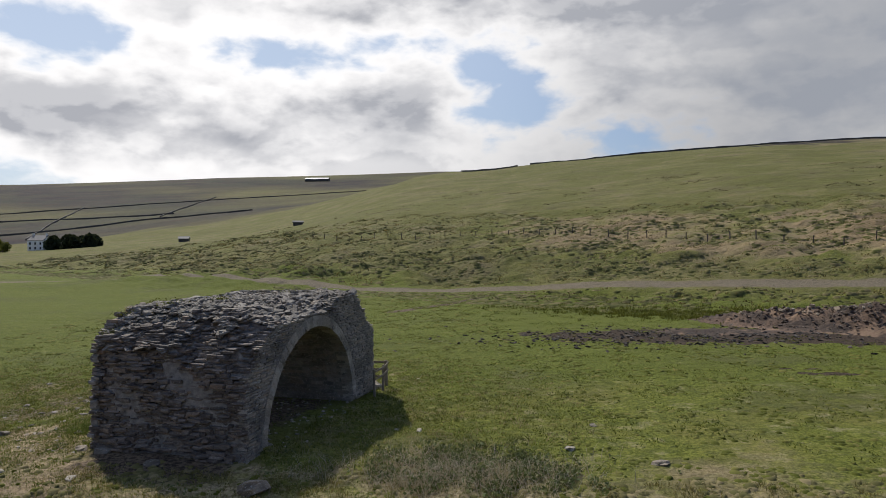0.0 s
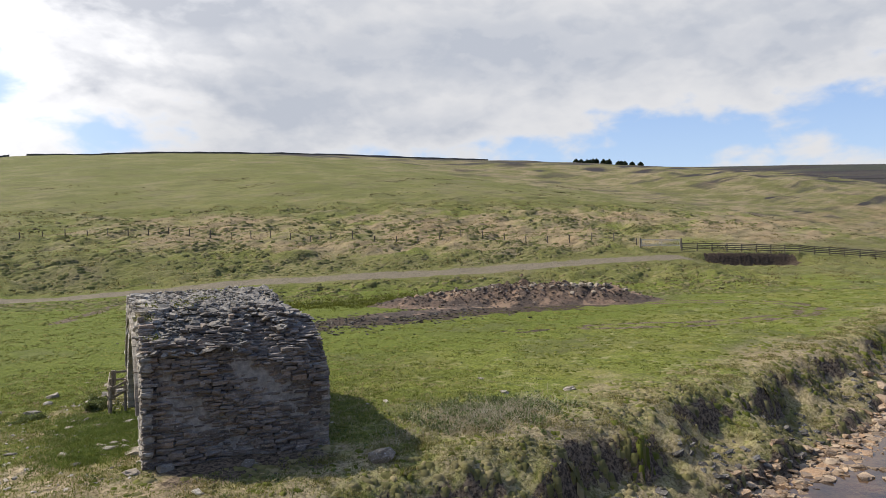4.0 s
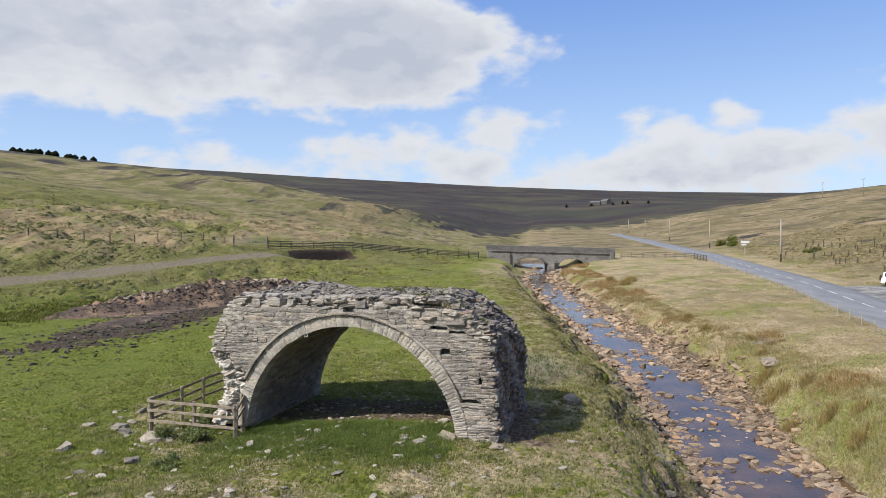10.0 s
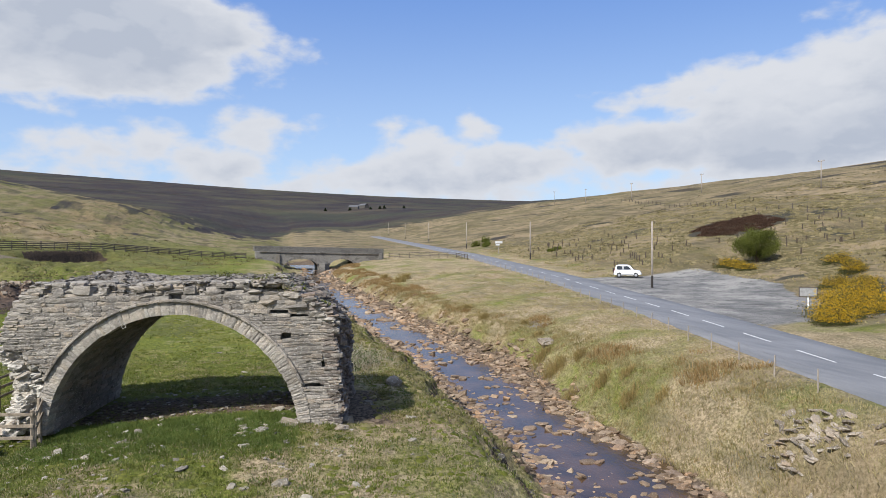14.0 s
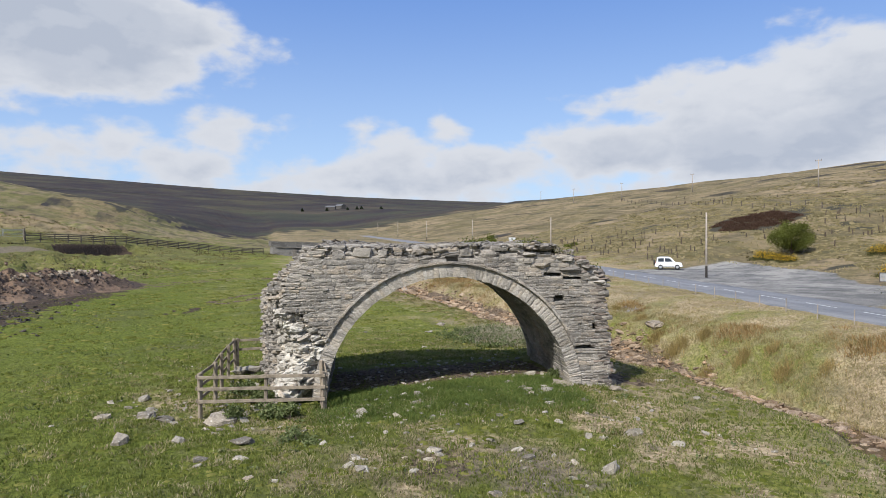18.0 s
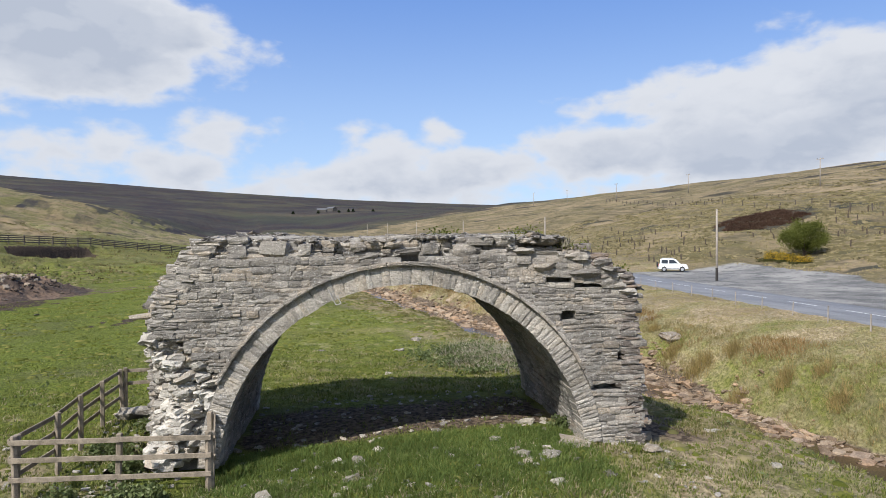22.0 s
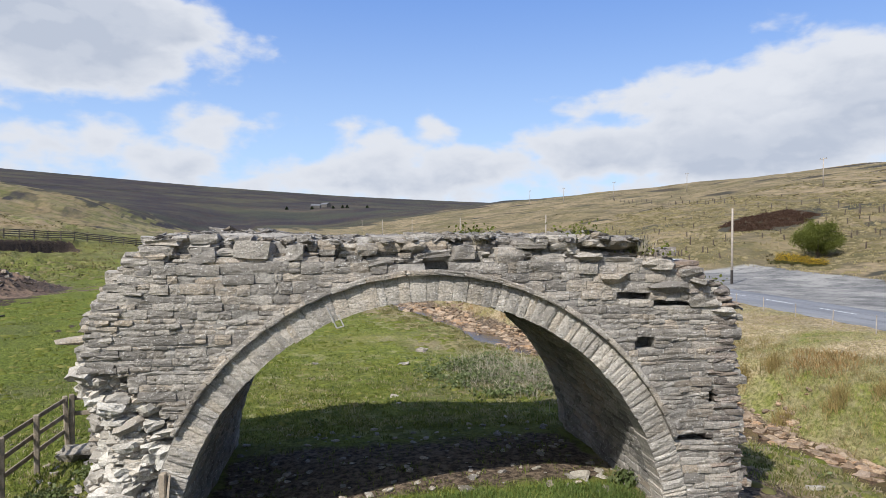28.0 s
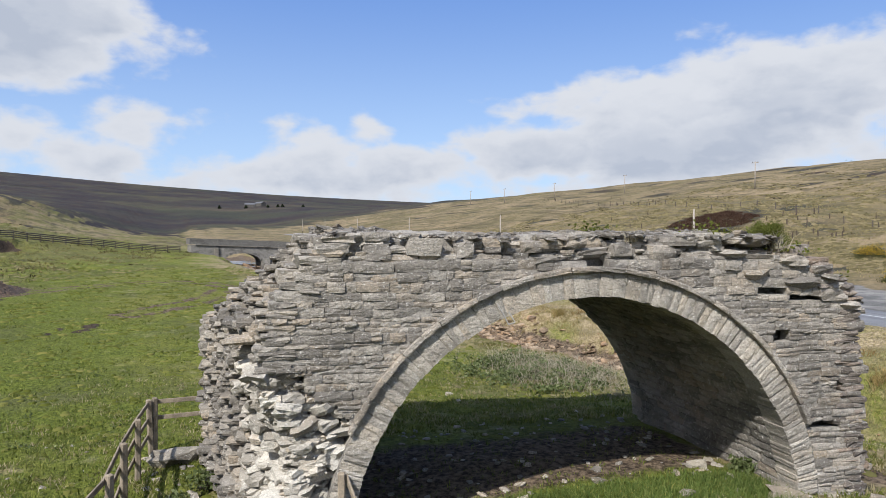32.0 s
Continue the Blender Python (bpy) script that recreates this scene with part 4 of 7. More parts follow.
# soffit of the barrel
soffit = Heap()
r = np.random.default_rng(31)
a = math.asin((-0.8 - CZ) / RI)
while a < math.pi - 0.03:
    da = r.uniform(0.035, 0.05)
    v = 0.5
    while v < DEEP - 0.5:
        length = r.uniform(0.3, 0.75)
        am, rm = a + da / 2, RI + 0.11
        m = Matrix.Translation((CU + rm * math.cos(am), v + length / 2, CZ + rm * math.sin(am))) @ Matrix.Rotation(-am, 4, "Y") @ Matrix.Diagonal((0.24 + r.normal(0, 0.02), length - 0.015, da * RI - 0.012, 1))
        soffit.add(m, BLOCKS, r)
        v += length
    a += da
soffit.make("barrel_lining", barrel_mat, arch, "barrel vault of thin stones, some shade mixed into their tone", "stuff")

# torn south end and north end, and the east spandrels: thin uneven rubble courses
south, north, east = Heap(), Heap(), Heap()
r = np.random.default_rng(41)
z = -0.9
while z < 4.0:
    h = float(r.uniform(0.06, 0.13))
    zm = z + h / 2
    for ends, heap, sign in ((south_end, south, 1), (north_end, north, -1)):
        v = -0.02
        while v < DEEP - 0.05:
            length = min(float(r.uniform(0.16, 0.6)), DEEP + 0.01 - v)
            vm = v + length / 2
            e = ends(min(vm, DEEP), zm)
            if zm < top_z(e - sign * 0.25, vm) + 0.1 and not (sign < 0 and vm < 1.5 and zm < 2.05):
                out = float(r.normal(0.0, 0.055)) + (0.10 if r.random() < 0.08 else 0)
                depth = float(r.uniform(0.35, 0.6))
                heap.add(trs(e + sign * (out - depth / 2), vm, zm + r.normal(0, 0.022), depth, length - 0.01, h * r.uniform(0.75, 1.45), r.normal(0, 0.04), r.normal(0, 0.05), r.normal(0, 0.10)), BLOCKS, r)
            v += length
    q = (RO + 0.02) ** 2 - (zm - CZ) ** 2
    half = math.sqrt(q) if q > 0 else 0.0
    for s0, s1 in ((north_end(DEEP, zm), CU - half), (CU + half, south_end(DEEP, zm))):
        u = s0
        while u < s1 - 0.05:
            length = min(float(r.uniform(0.2, 0.6)), s1 - u)
            if zm < top_z(u + length / 2, DEEP - 0.1) + 0.03:
                east.add(trs(u + length / 2, DEEP - 0.14 + r.normal(0, 0.015), zm, length - 0.014, 0.32, h - 0.012, 0, 0, r.normal(0, 0.02)), BLOCKS, r)
            u += length
    z += h
south.make("south_end_rubble", end_mat, arch, "ragged broken end of thin courses, shade put into its stone tones", "stuff")
north.make("north_end_rubble", stone_mass_mat, arch, "ragged broken north end", "stuff")
east.make("east_facing", stone_mass_mat, arch, "east spandrel facing", "stuff")

# fallen-off corner: pale limey rubble core
pale = Heap()
r = np.random.default_rng(51)
for k in range(760):
    z = r.uniform(-0.7, 2.0)
    u = r.uniform(-5.6, -3.7)
    if not broken(u - 0.05, z) or u < north_end(0, z) - 0.2 or (u - CU) ** 2 + (z - CZ) ** 2 < (RO + 0.1) ** 2:
        continue
    s = r.uniform(0.10, 0.30)
    pale.add(trs(u, 0.16 + r.uniform(0, 0.40), z, s * r.uniform(0.9, 1.6), s * 1.6, s * r.uniform(0.4, 0.85), r.normal(0, 0.2), r.normal(0, 0.15), r.normal(0, 0.5)), SLABS, r)
for k in range(260):
    z, v = r.uniform(-0.8, 2.0), r.uniform(0.1, 1.4)
    s = r.uniform(0.12, 0.34)
    pale.add(trs(north_end(v, z) + 0.1 + r.normal(0, 0.08), v, z, s * 1.4, s * 1.3, s * 0.65, r.normal(0, 0.2), r.normal(0, 0.15), r.normal(0, 0.5)), SLABS, r)
pale.make("pale_rubble", pale_mat, arch, "pale limey rubble where the facing fell away", "stuff")

# broken parapet: rubble set back in mortar above the last full course
r = np.random.default_rng(61)
crest = part("parapet_stump", bmesh.new(), None, arch)
z = 3.66
while z < 4.16:
    h = float(r.uniform(0.08, 0.15))
    u = -5.0 + jag(z, 4, 0.15)
    while u < 5.0:
        wild = u > 2.0
        length = float(0.10 + r.gamma(1.7, 0.12)) * (1.4 if wild else 1.0)
        uc = u + length / 2
        zc = z + h / 2 + r.normal(0, 0.025)
        hole = any(abs(uc - hu) < length / 2 + hw - 0.07 and abs(zc - hz) < hh for hu, hz, hw, hh in HOLES)
        ok = zc > ring_z(uc, RO + 0.10) and zc + h / 2 < top_z(uc, 0.1) + 0.08 and north_end(0, z) - 0.1 < uc < south_end(0, z) + 0.1
        if ok and not hole:
            deep = float(r.uniform(0.25, 0.5))
            back = (zc - 3.66) * (0.75 + 0.3 * math.sin(uc * 2.1)) + float(r.normal(0, 0.065 if wild else 0.045))
            kind = slab_stones if wild and r.random() < 0.4 else rubble_stones
            tall = h * float(r.uniform(0.8, 1.35))
            if r.random() > 0.10:
                m = trs(uc, back + deep / 2, zc, length * r.uniform(0.9, 1.2), deep, tall, r.normal(0, 0.06), r.normal(0, 0.045), r.normal(0, 0.12))
                piece("stone", kind[int(r.integers(len(kind)))], crest, m)
            bedding.add(trs(uc, max(back, 0.0) + 0.24, zc - 0.03, length + 0.10, 0.34, h + 0.10, r.normal(0, 0.1), r.normal(0, 0.05), 0), SLABS, r)
        u += length
    z += h
for u, z, w, h in ((-2.75, 3.86, 0.62, 0.30), (-3.5, 3.80, 0.45, 0.26), (-2.1, 3.84, 0.3, 0.26), (-1.0, 3.90, 0.34, 0.2), (0.6, 3.86, 0.36, 0.24), (1.35, 3.80, 0.5, 0.28), (2.0, 3.62, 0.62, 0.34), (2.75, 3.6, 0.55, 0.34), (1.75, 3.98, 0.6, 0.16), (-4.2, 3.78, 0.4, 0.2)):
    piece("stone", rubble_stones[int(r.integers(22))], crest, trs(u, 0.25, z, w, 0.5, h, r.normal(0, 0.05), r.normal(0, 0.04), r.normal(0, 0.1)))
bedding.make("mortar", mortar_mat, arch, "grey lime mortar between the stones", "stuff")
for k in range(110):
    u, v = r.uniform(-4.9, 5.2), abs(r.normal(0, 0.5))
    if u < 2.6:
        v = v + 0.15
    z = top_z(u, v)
    s = r.uniform(0.08, 0.20) if u < 2.6 else r.uniform(0.15, 0.4)
    piece("slab", slab_stones[int(r.integers(16))], crest, trs(u, v + 0.12, z + r.uniform(-0.10, 0.0), s * 1.5, s * 1.2, s * r.uniform(0.3, 0.6), r.normal(0, 0.08), r.normal(0, 0.08), r.uniform(-0.9, 0.9)))
piece("slab", slab_stones[3], crest, trs(-5.42, 0.75, 2.42, 0.95, 0.5, 0.15, 0.02, -0.08, 0.1))
piece("stone", rubble_stones[5], crest, trs(-4.78, 0.5, 3.42, 0.55, 0.6, 0.24, 0.03, 0.03, 0.1))
for u, z, s in ((3.2, 3.42, 0.75), (4.15, 3.28, 0.95), (3.9, 3.66, 0.8), (4.75, 3.0, 0.7), (2.75, 3.78, 0.6), (5.1, 2.86, 0.6), (4.5, 3.52, 0.6)):
    piece("slab", slab_stones[int(r.integers(16))], crest, trs(u, 0.16, z, s * 0.8, 0.55, s * 0.27, r.normal(0, 0.06), r.normal(0, 0.05), r.normal(0, 0.1)))
loose = Heap()
for k in range(4200):
    u, v = r.uniform(-5.6, 5.5), r.uniform(0.0, 5.95)
    z = top_z(u, v)
    if z < 2.3 or u < north_end(v, z) or u > south_end(v, z) + 0.15:
        continue
    slope = u > 2.9 or v > 4.2
    if not slope and r.random() < 0.55:
        continue
    s = min(0.30, 0.05 + float(r.gamma(1.5, 0.06))) if slope else r.uniform(0.04, 0.16)
    loose.add(trs(u, v, z - 0.02 + (0.05 if slope else 0) * r.random(), s * 1.7, s * 1.2, s * r.uniform(0.2, 0.6), r.normal(0, 0.2), r.normal(0.2 if slope else 0, 0.2), r.uniform(-1.2, 1.2)), SLABS, r)
loose.make("top_rubble", crest_mat, arch, "loose slabs and gravel on the broken top", "stuff")

# bent wire hanging from the ring
bm = bmesh.new()
pts = [Vector((-1.60, -0.05, 2.98)), Vector((-1.50, -0.12, 2.78)), Vector((-1.44, -0.14, 2.66)), Vector((-1.33, -0.14, 2.69)), Vector((-1.42, -0.08, 2.86))]
for p0, p1 in zip(pts[:-1], pts[1:]):
    axis = p1 - p0
    bmesh.ops.create_cone(bm, cap_ends=True, segments=6, radius1=0.012, radius2=0.012, depth=axis.length, matrix=Matrix.Translation((p0 + p1) / 2) @ axis.to_track_quat("Z", "Y").to_matrix().to_4x4())
part("wire_hook", bm, plain("rusty_wire", (0.35, 0.33, 0.30), 0.5, 0.6), arch, "bent pale wire hook")

# ---- growing things: blades and leaves ----
def blades(r, x, y, length, spread, count, width, droop=0.5, lift=0.0):
    """Tufts of tapering blades at the points x, y: two quads a blade. Returns points and faces."""
    along, across = cutting(x, y)
    free = (off_track(x, y) > 2.4) & ~((np.abs(along) < 7.5) & (np.abs(across) < 1.9))
    x, y, length = x[free], y[free], np.broadcast_to(length, free.shape)[free]
    n = len(x)
    z = height(x, y) + lift
    k = n * count
    bx, by, bz = np.repeat(x, count), np.repeat(y, count), np.repeat(z, count)
    a = r.uniform(0, 2 * np.pi, k)
    rad = spread * np.sqrt(r.random(k))
    ln = np.repeat(length, count) * r.uniform(0.55, 1.15, k)
    bx, by = bx + rad * np.cos(a), by + rad * np.sin(a)
    out = r.uniform(0.15, 1.0, k) * droop
    ca, sa = np.cos(a), np.sin(a)
    t = r.uniform(0, 2 * np.pi, k)
    wx, wy = np.cos(t) * width / 2, np.sin(t) * width / 2
    p = []
    for f, wd in ((-0.06, 1.0), (0.6, 0.75), (1.0, 0.08)):
        cx = bx + ca * ln * out * f * abs(f)
        cy = by + sa * ln * out * f * abs(f)
        cz = bz + ln * f * (1 - 0.35 * out * abs(f))
        p.append(np.stack([cx - wx * wd, cy - wy * wd, cz], 1))
        p.append(np.stack([cx + wx * wd, cy + wy * wd, cz], 1))
    v = np.stack(p, 1).reshape(-1, 3)
    i = (np.arange(k) * 6)[:, None]
    f = np.concatenate([i + np.array([[0, 1, 3, 2]]), i + np.array([[2, 3, 5, 4]])])
    return v, f


def leaf_material(name, a, b2, c3, rough=0.75):
    m, n, b = material(name, rough, spec=0.15)
    own = n.add("ShaderNodeNewGeometry").outputs["Random Per Island"]
    tone = n.add("ShaderNodeValToRGB", {0: own})
    ramp = tone.color_ramp
    ramp.elements[0].color, ramp.elements[1].color = col(*a), col(*c3)
    ramp.elements.new(0.55).color = col(*b2)
    p = place(n)
    c = n.mix(n.span(n.noise(0.9, p, 3.0), 0.35, 0.7, 0.0, 0.45), tone.outputs[0], col(*[x * 0.6 for x in a]))
    n.tree.links.new(c, b.inputs["Base Color"])
    through_light = n.add("ShaderNodeBsdfTranslucent", {0: n.mix(0.5, c, n.mix(1.0, c, col(1.25, 1.05, 0.5), "MULTIPLY"))})
    both = n.add("ShaderNodeMixShader", {0: 0.32, 1: b.outputs[0], 2: through_light.outputs[0]})
    n.tree.links.new(both.outputs[0], m.node_tree.nodes["Material Output"].inputs["Surface"])
    return m


green_blade = leaf_material("green_blades", (0.066, 0.090, 0.015), (0.138, 0.166, 0.034), (0.26, 0.255, 0.08))
straw_blade = leaf_material("straw_blades", (0.27, 0.22, 0.105), (0.42, 0.355, 0.19), (0.225, 0.215, 0.088))
rush_blade = leaf_material("rush_blades", (0.24, 0.18, 0.07), (0.38, 0.285, 0.125), (0.19, 0.18, 0.055))
nettle_leaf = leaf_material("nettle_leaves", (0.075, 0.10, 0.034), (0.125, 0.155, 0.058), (0.21, 0.23, 0.115))
dead_stalk = leaf_material("dead_stalks", (0.30, 0.27, 0.20), (0.42, 0.38, 0.29), (0.24, 0.20, 0.13))
hedge_leaf = leaf_material("hawthorn_leaves", (0.065, 0.078, 0.014), (0.115, 0.132, 0.026), (0.175, 0.185, 0.045))
gorse_leaf = leaf_material("gorse_spines", (0.05, 0.06, 0.018), (0.08, 0.085, 0.028), (0.13, 0.105, 0.045))
gorse_bloom = leaf_material("gorse_flowers", (0.48, 0.29, 0.014), (0.64, 0.42, 0.025), (0.38, 0.22, 0.014))
fir_leaf = leaf_material("conifer_needles", (0.016, 0.026, 0.013), (0.028, 0.040, 0.020), (0.042, 0.052, 0.028))
bark_mat = plain("bark", (0.09, 0.07, 0.052), 0.9, 0, 0.4, 8.0, 0.6)


def stuff(name, v, f, mat, label, category, smooth=False):
    return tagged(new(name, mesh_from(name, v, f, mat, smooth)), label, category, kind="stuff")


def under_arch(x, y, grow=0.0):
    ux, uy = x + 10.94, y - 29.01
    u, v = ux * -0.245 + uy * -0.9695, ux * 0.9695 + uy * -0.245
    trodden = (u > 5.3) & (u < 7.0 + 0.4 * np.sin(v * 2.3)) & (v > 0.2) & (v < 6.6)
    return trodden | (u > -5.6 - grow) & (u < 5.5 + grow) & (v > -0.05 - grow) & (v < 6.0 + grow), u, v


def leaves(r, centres, size, squash=1.0):
    """Small folded leaves at the points given: one quad each, turned at random."""
    n = len(centres)
    a = r.normal(size=(n, 3))
    a /= np.linalg.norm(a, axis=1)[:, None]
    b2 = np.cross(a, r.normal(size=(n, 3)))
    b2 /= np.linalg.norm(b2, axis=1)[:, None]
    s = size * r.uniform(0.6, 1.3, (n, 1))
    p = np.stack([centres - a * s * 0.5, centres + b2 * s * 0.32, centres + a * s * 0.5, centres - b2 * s * 0.32], 1)
    return p.reshape(-1, 3), np.arange(4 * n).reshape(-1, 4)


r = np.random.default_rng(71)
# pasture round the arch
x, y = r.uniform(-33, 9, 80000), r.uniform(17.5, 47, 80000)
inside, uu, vv = under_arch(x, y)
keep = ~(inside & ((np.abs(uu) > 3.9) | (r.random(len(x)) < 0.86 - 0.8 * (vv < 1.6))))
keep &= (y - stream_y(x) > 5.0)
reach = np.hypot((x + 12) / 1.25, y - 30)
keep &= r.random(len(x)) > (reach - 6) / 10.5
keep &= waves(x, y, 3.3, 41) + 0.6 * waves(x, y, 1.3, 42) > -0.55 + r.uniform(-0.3, 0.3, len(x))
x, y = x[keep], y[keep]
tall = 0.06 + 0.085 * np.clip(waves(x, y, 2.7, 43) + 0.3, 0, 1.2)
v, f = blades(r, x, y, tall, 0.13, 5, 0.02, 1.1)
stuff("pasture_grass", v, f, green_blade, "short grazed green pasture grass in uneven tufts", "grass")
x, y = r.uniform(-33, 9, 30000), r.uniform(17.0, 47, 30000)
inside, uu, vv = under_arch(x, y)
keep = ~inside & (y - stream_y(x) > 4.2) & (r.random(len(x)) > (np.hypot((x + 12) / 1.25, y - 30) - 6) / 10.5) & (waves(x, y, 3.1, 44) + 0.5 * waves(x, y, 1.2, 56) > 0.10 + r.uniform(-0.25, 0.25, len(x)))
v, f = blades(r, x[keep], y[keep], np.full(keep.sum(), 0.12), 0.17, 7, 0.02, 1.5)
stuff("dead_grass", v, f, leaf_material("bleached_blades", (0.26, 0.22, 0.125), (0.38, 0.335, 0.21), (0.19, 0.17, 0.075)), "patches of bleached dead grass among the green", "grass")
q = r.uniform(size=(9000, 2))
u, v = -4.2 + 8.4 * q[:, 0], -3.2 + 4.4 * q[:, 1]
keep = (r.random(9000) < np.clip((v + 3.2) / 1.5, 0.15, 1)) & (np.abs(u) < 4.0 + 0.4 * (v < -0.1))
lx, ly = -10.94 - 0.245 * u + 0.9695 * v, 29.01 - 0.9695 * u - 0.245 * v
v1, f1 = blades(r, lx[keep], ly[keep], r.uniform(0.07, 0.17, keep.sum()), 0.13, 6, 0.013, 0.9)
stuff("lush_grass", v1, f1, leaf_material("lush_blades", (0.066, 0.103, 0.024), (0.116, 0.163, 0.040), (0.198, 0.226, 0.070)), "longer lush green grass at the mouth of the arch", "grass")
# wider meadow
x, y = r.uniform(-30, 70, 30000), r.uniform(22, 100, 30000)
inside, uu, vv = under_arch(x, y, 1.0)
keep = ~inside & (y - stream_y(x) > 6) & (waves(x, y, 6.5, 45) + 0.5 * waves(x, y, 2.2, 46) > 0.12)
v, f = blades(r, x[keep], y[keep], r.uniform(0.05, 0.13, keep.sum()), 0.34, 6, 0.045, 1.1)
stuff("meadow_tufts", v, f, green_blade, "darker green tufts over the open meadow", "grass")


def hummocks(r, x, y, wide, tall, along=1.0):
    """Low rounded grass hummocks: a worn ring of six points and a blunt top each."""
    n = len(x)
    a = np.linspace(0, 2 * np.pi, 7)[:6][None, :] + r.uniform(0, 1, (n, 1))
    rad = wide[:, None] * r.uniform(0.6, 1.3, (n, 6))
    ring_x, ring_y = x[:, None] + rad * np.cos(a) * along, y[:, None] + rad * np.sin(a)
    ring_zs = height(ring_x, ring_y) - 0.02
    tx, ty = x + wide * r.normal(0, 0.2, n), y + wide * r.normal(0, 0.2, n)
    v = np.empty((n, 13, 3))
    v[:, :6] = np.stack([ring_x, ring_y, ring_zs], 2)
    v[:, 6:12, 0], v[:, 6:12, 1] = tx[:, None] + (ring_x - tx[:, None]) * 0.62, ty[:, None] + (ring_y - ty[:, None]) * 0.62
    v[:, 6:12, 2] = height(x, y)[:, None] + tall[:, None] * r.uniform(0.45, 0.95, (n, 6))
    v[:, 12] = np.stack([tx, ty, height(x, y) + tall], 1)
    f = [(k, (k + 1) % 6, 6 + (k + 1) % 6, 6 + k) for k in range(6)]
    f += [(6, 7, 8, 12), (8, 9, 10, 12), (10, 11, 6, 12)]
    return v.reshape(-1, 3), (np.arange(n)[:, None, None] * 13 + np.array(f)[None]).reshape(-1, 4)


hummock_mat = leaf_material("hummock_grass", (0.105, 0.112, 0.034), (0.155, 0.150, 0.056), (0.25, 0.21, 0.105), 0.9)
x = r.uniform(-120, 125, 70000)
y = toe_y(x) + r.uniform(-20, 75, 70000)
clump = waves(x * 0.5, y, 17, 91) + 0.6 * waves(x * 0.5, y, 6, 92)
keep = (clump + r.normal(0, 0.35, len(x)) > 0.0 + 0.012 * np.maximum(y - toe_y(x) - 20, 0)) & (off_track(x, y) > 3.0) & (y < 215) & ~((x > 72) & (y < 66))
x, y = x[keep], y[keep]
v, f = hummocks(r, x, y, r.uniform(0.18, 0.45, len(x)), r.uniform(0.04, 0.13, len(x)), 1.6)
stuff("hill_hummocks", v, f, hummock_mat, "rough grass hummocks and sheep terraces at the hill foot", "grass", True)
x, y = r.uniform(-34, 75, 60000), r.uniform(16, 92, 60000)
inside, uu, vv = under_arch(x, y, 0.4)
far = np.hypot(x + 14, y - 28)
keep = ~inside & (y - stream_y(x) > 5.2) & (y < toe_y(x) - 8) & (off_track(x, y) > 3.0) & (waves(x, y, 5.2, 93) + 0.7 * waves(x, y, 1.9, 94) > 0.0 + 0.006 * far) & ~((x > 5) & (x < 52) & (np.abs(y - 51 + 0.4 * (x - 34)) < 9))
x, y, far = x[keep], y[keep], far[keep]
v, f = hummocks(r, x, y, r.uniform(0.06, 0.15, len(x)) * (1 + far * 0.02), r.uniform(0.015, 0.05, len(x)) * (1 + far * 0.015))
stuff("pasture_hummocks", v, f, leaf_material("pasture_hummock", (0.085, 0.098, 0.014), (0.125, 0.136, 0.026), (0.20, 0.19, 0.055), 0.9), "small uneven tufts in the grazed pasture", "grass", True)
x = r.uniform(2, 150, 42000)
y = road_y(x) - 8 - r.gamma(1.5, 32, 42000)
keep = ~((road_y(x) - y < 21) & (x < 50)) & (waves(x * 0.6, y, 15, 95) + 0.6 * waves(x * 0.6, y, 5.5, 96) > 0.1) & (((x - 66.5) / 7) ** 2 + ((y + 62) / 9.5) ** 2 > 1)
x, y = x[keep], y[keep]
v, f = hummocks(r, x, y, r.uniform(0.22, 0.55, len(x)), r.uniform(0.06, 0.20, len(x)), 1.4)
stuff("moor_hummocks", v, f, leaf_material("moor_hummock", (0.115, 0.098, 0.046), (0.175, 0.145, 0.075), (0.28, 0.23, 0.13), 0.9), "tawny grass hummocks over the moor hillside", "grass", True)
x = r.uniform(-14, 70, 26000)
y = stream_y(x) + r.uniform(3.3, 10.5, 26000)
keep = waves(x, y, 4.2, 97) + 0.6 * waves(x, y, 1.6, 98) + r.normal(0, 0.3, len(x)) > 0.45
x, y = x[keep], y[keep]
v, f = hummocks(r, x, y, r.uniform(0.08, 0.24, len(x)), r.uniform(0.02, 0.08, len(x)))
stuff("bank_hummocks", v, f, leaf_material("bank_hummock", (0.115, 0.112, 0.040), (0.19, 0.170, 0.072), (0.31, 0.255, 0.14), 0.9), "shaggy turf hummocks down the stream bank", "grass", True)
# hillside tussocks
x = r.uniform(-70, 120, 26000)
y = toe_y(x) + r.uniform(-12, 80, 26000)
keep = (waves(x, y, 12, 47) + 0.6 * waves(x, y, 4.4, 48) > 0.0) & (y < 190)
v, f = blades(r, x[keep], y[keep], r.uniform(0.12, 0.3, keep.sum()), 0.6, 5, 0.10, 1.2)
stuff("hill_tussocks", v, f, leaf_material("hill_blades", (0.10, 0.092, 0.036), (0.17, 0.145, 0.065), (0.25, 0.20, 0.10)), "rough tussocks on the north hillside", "grass")
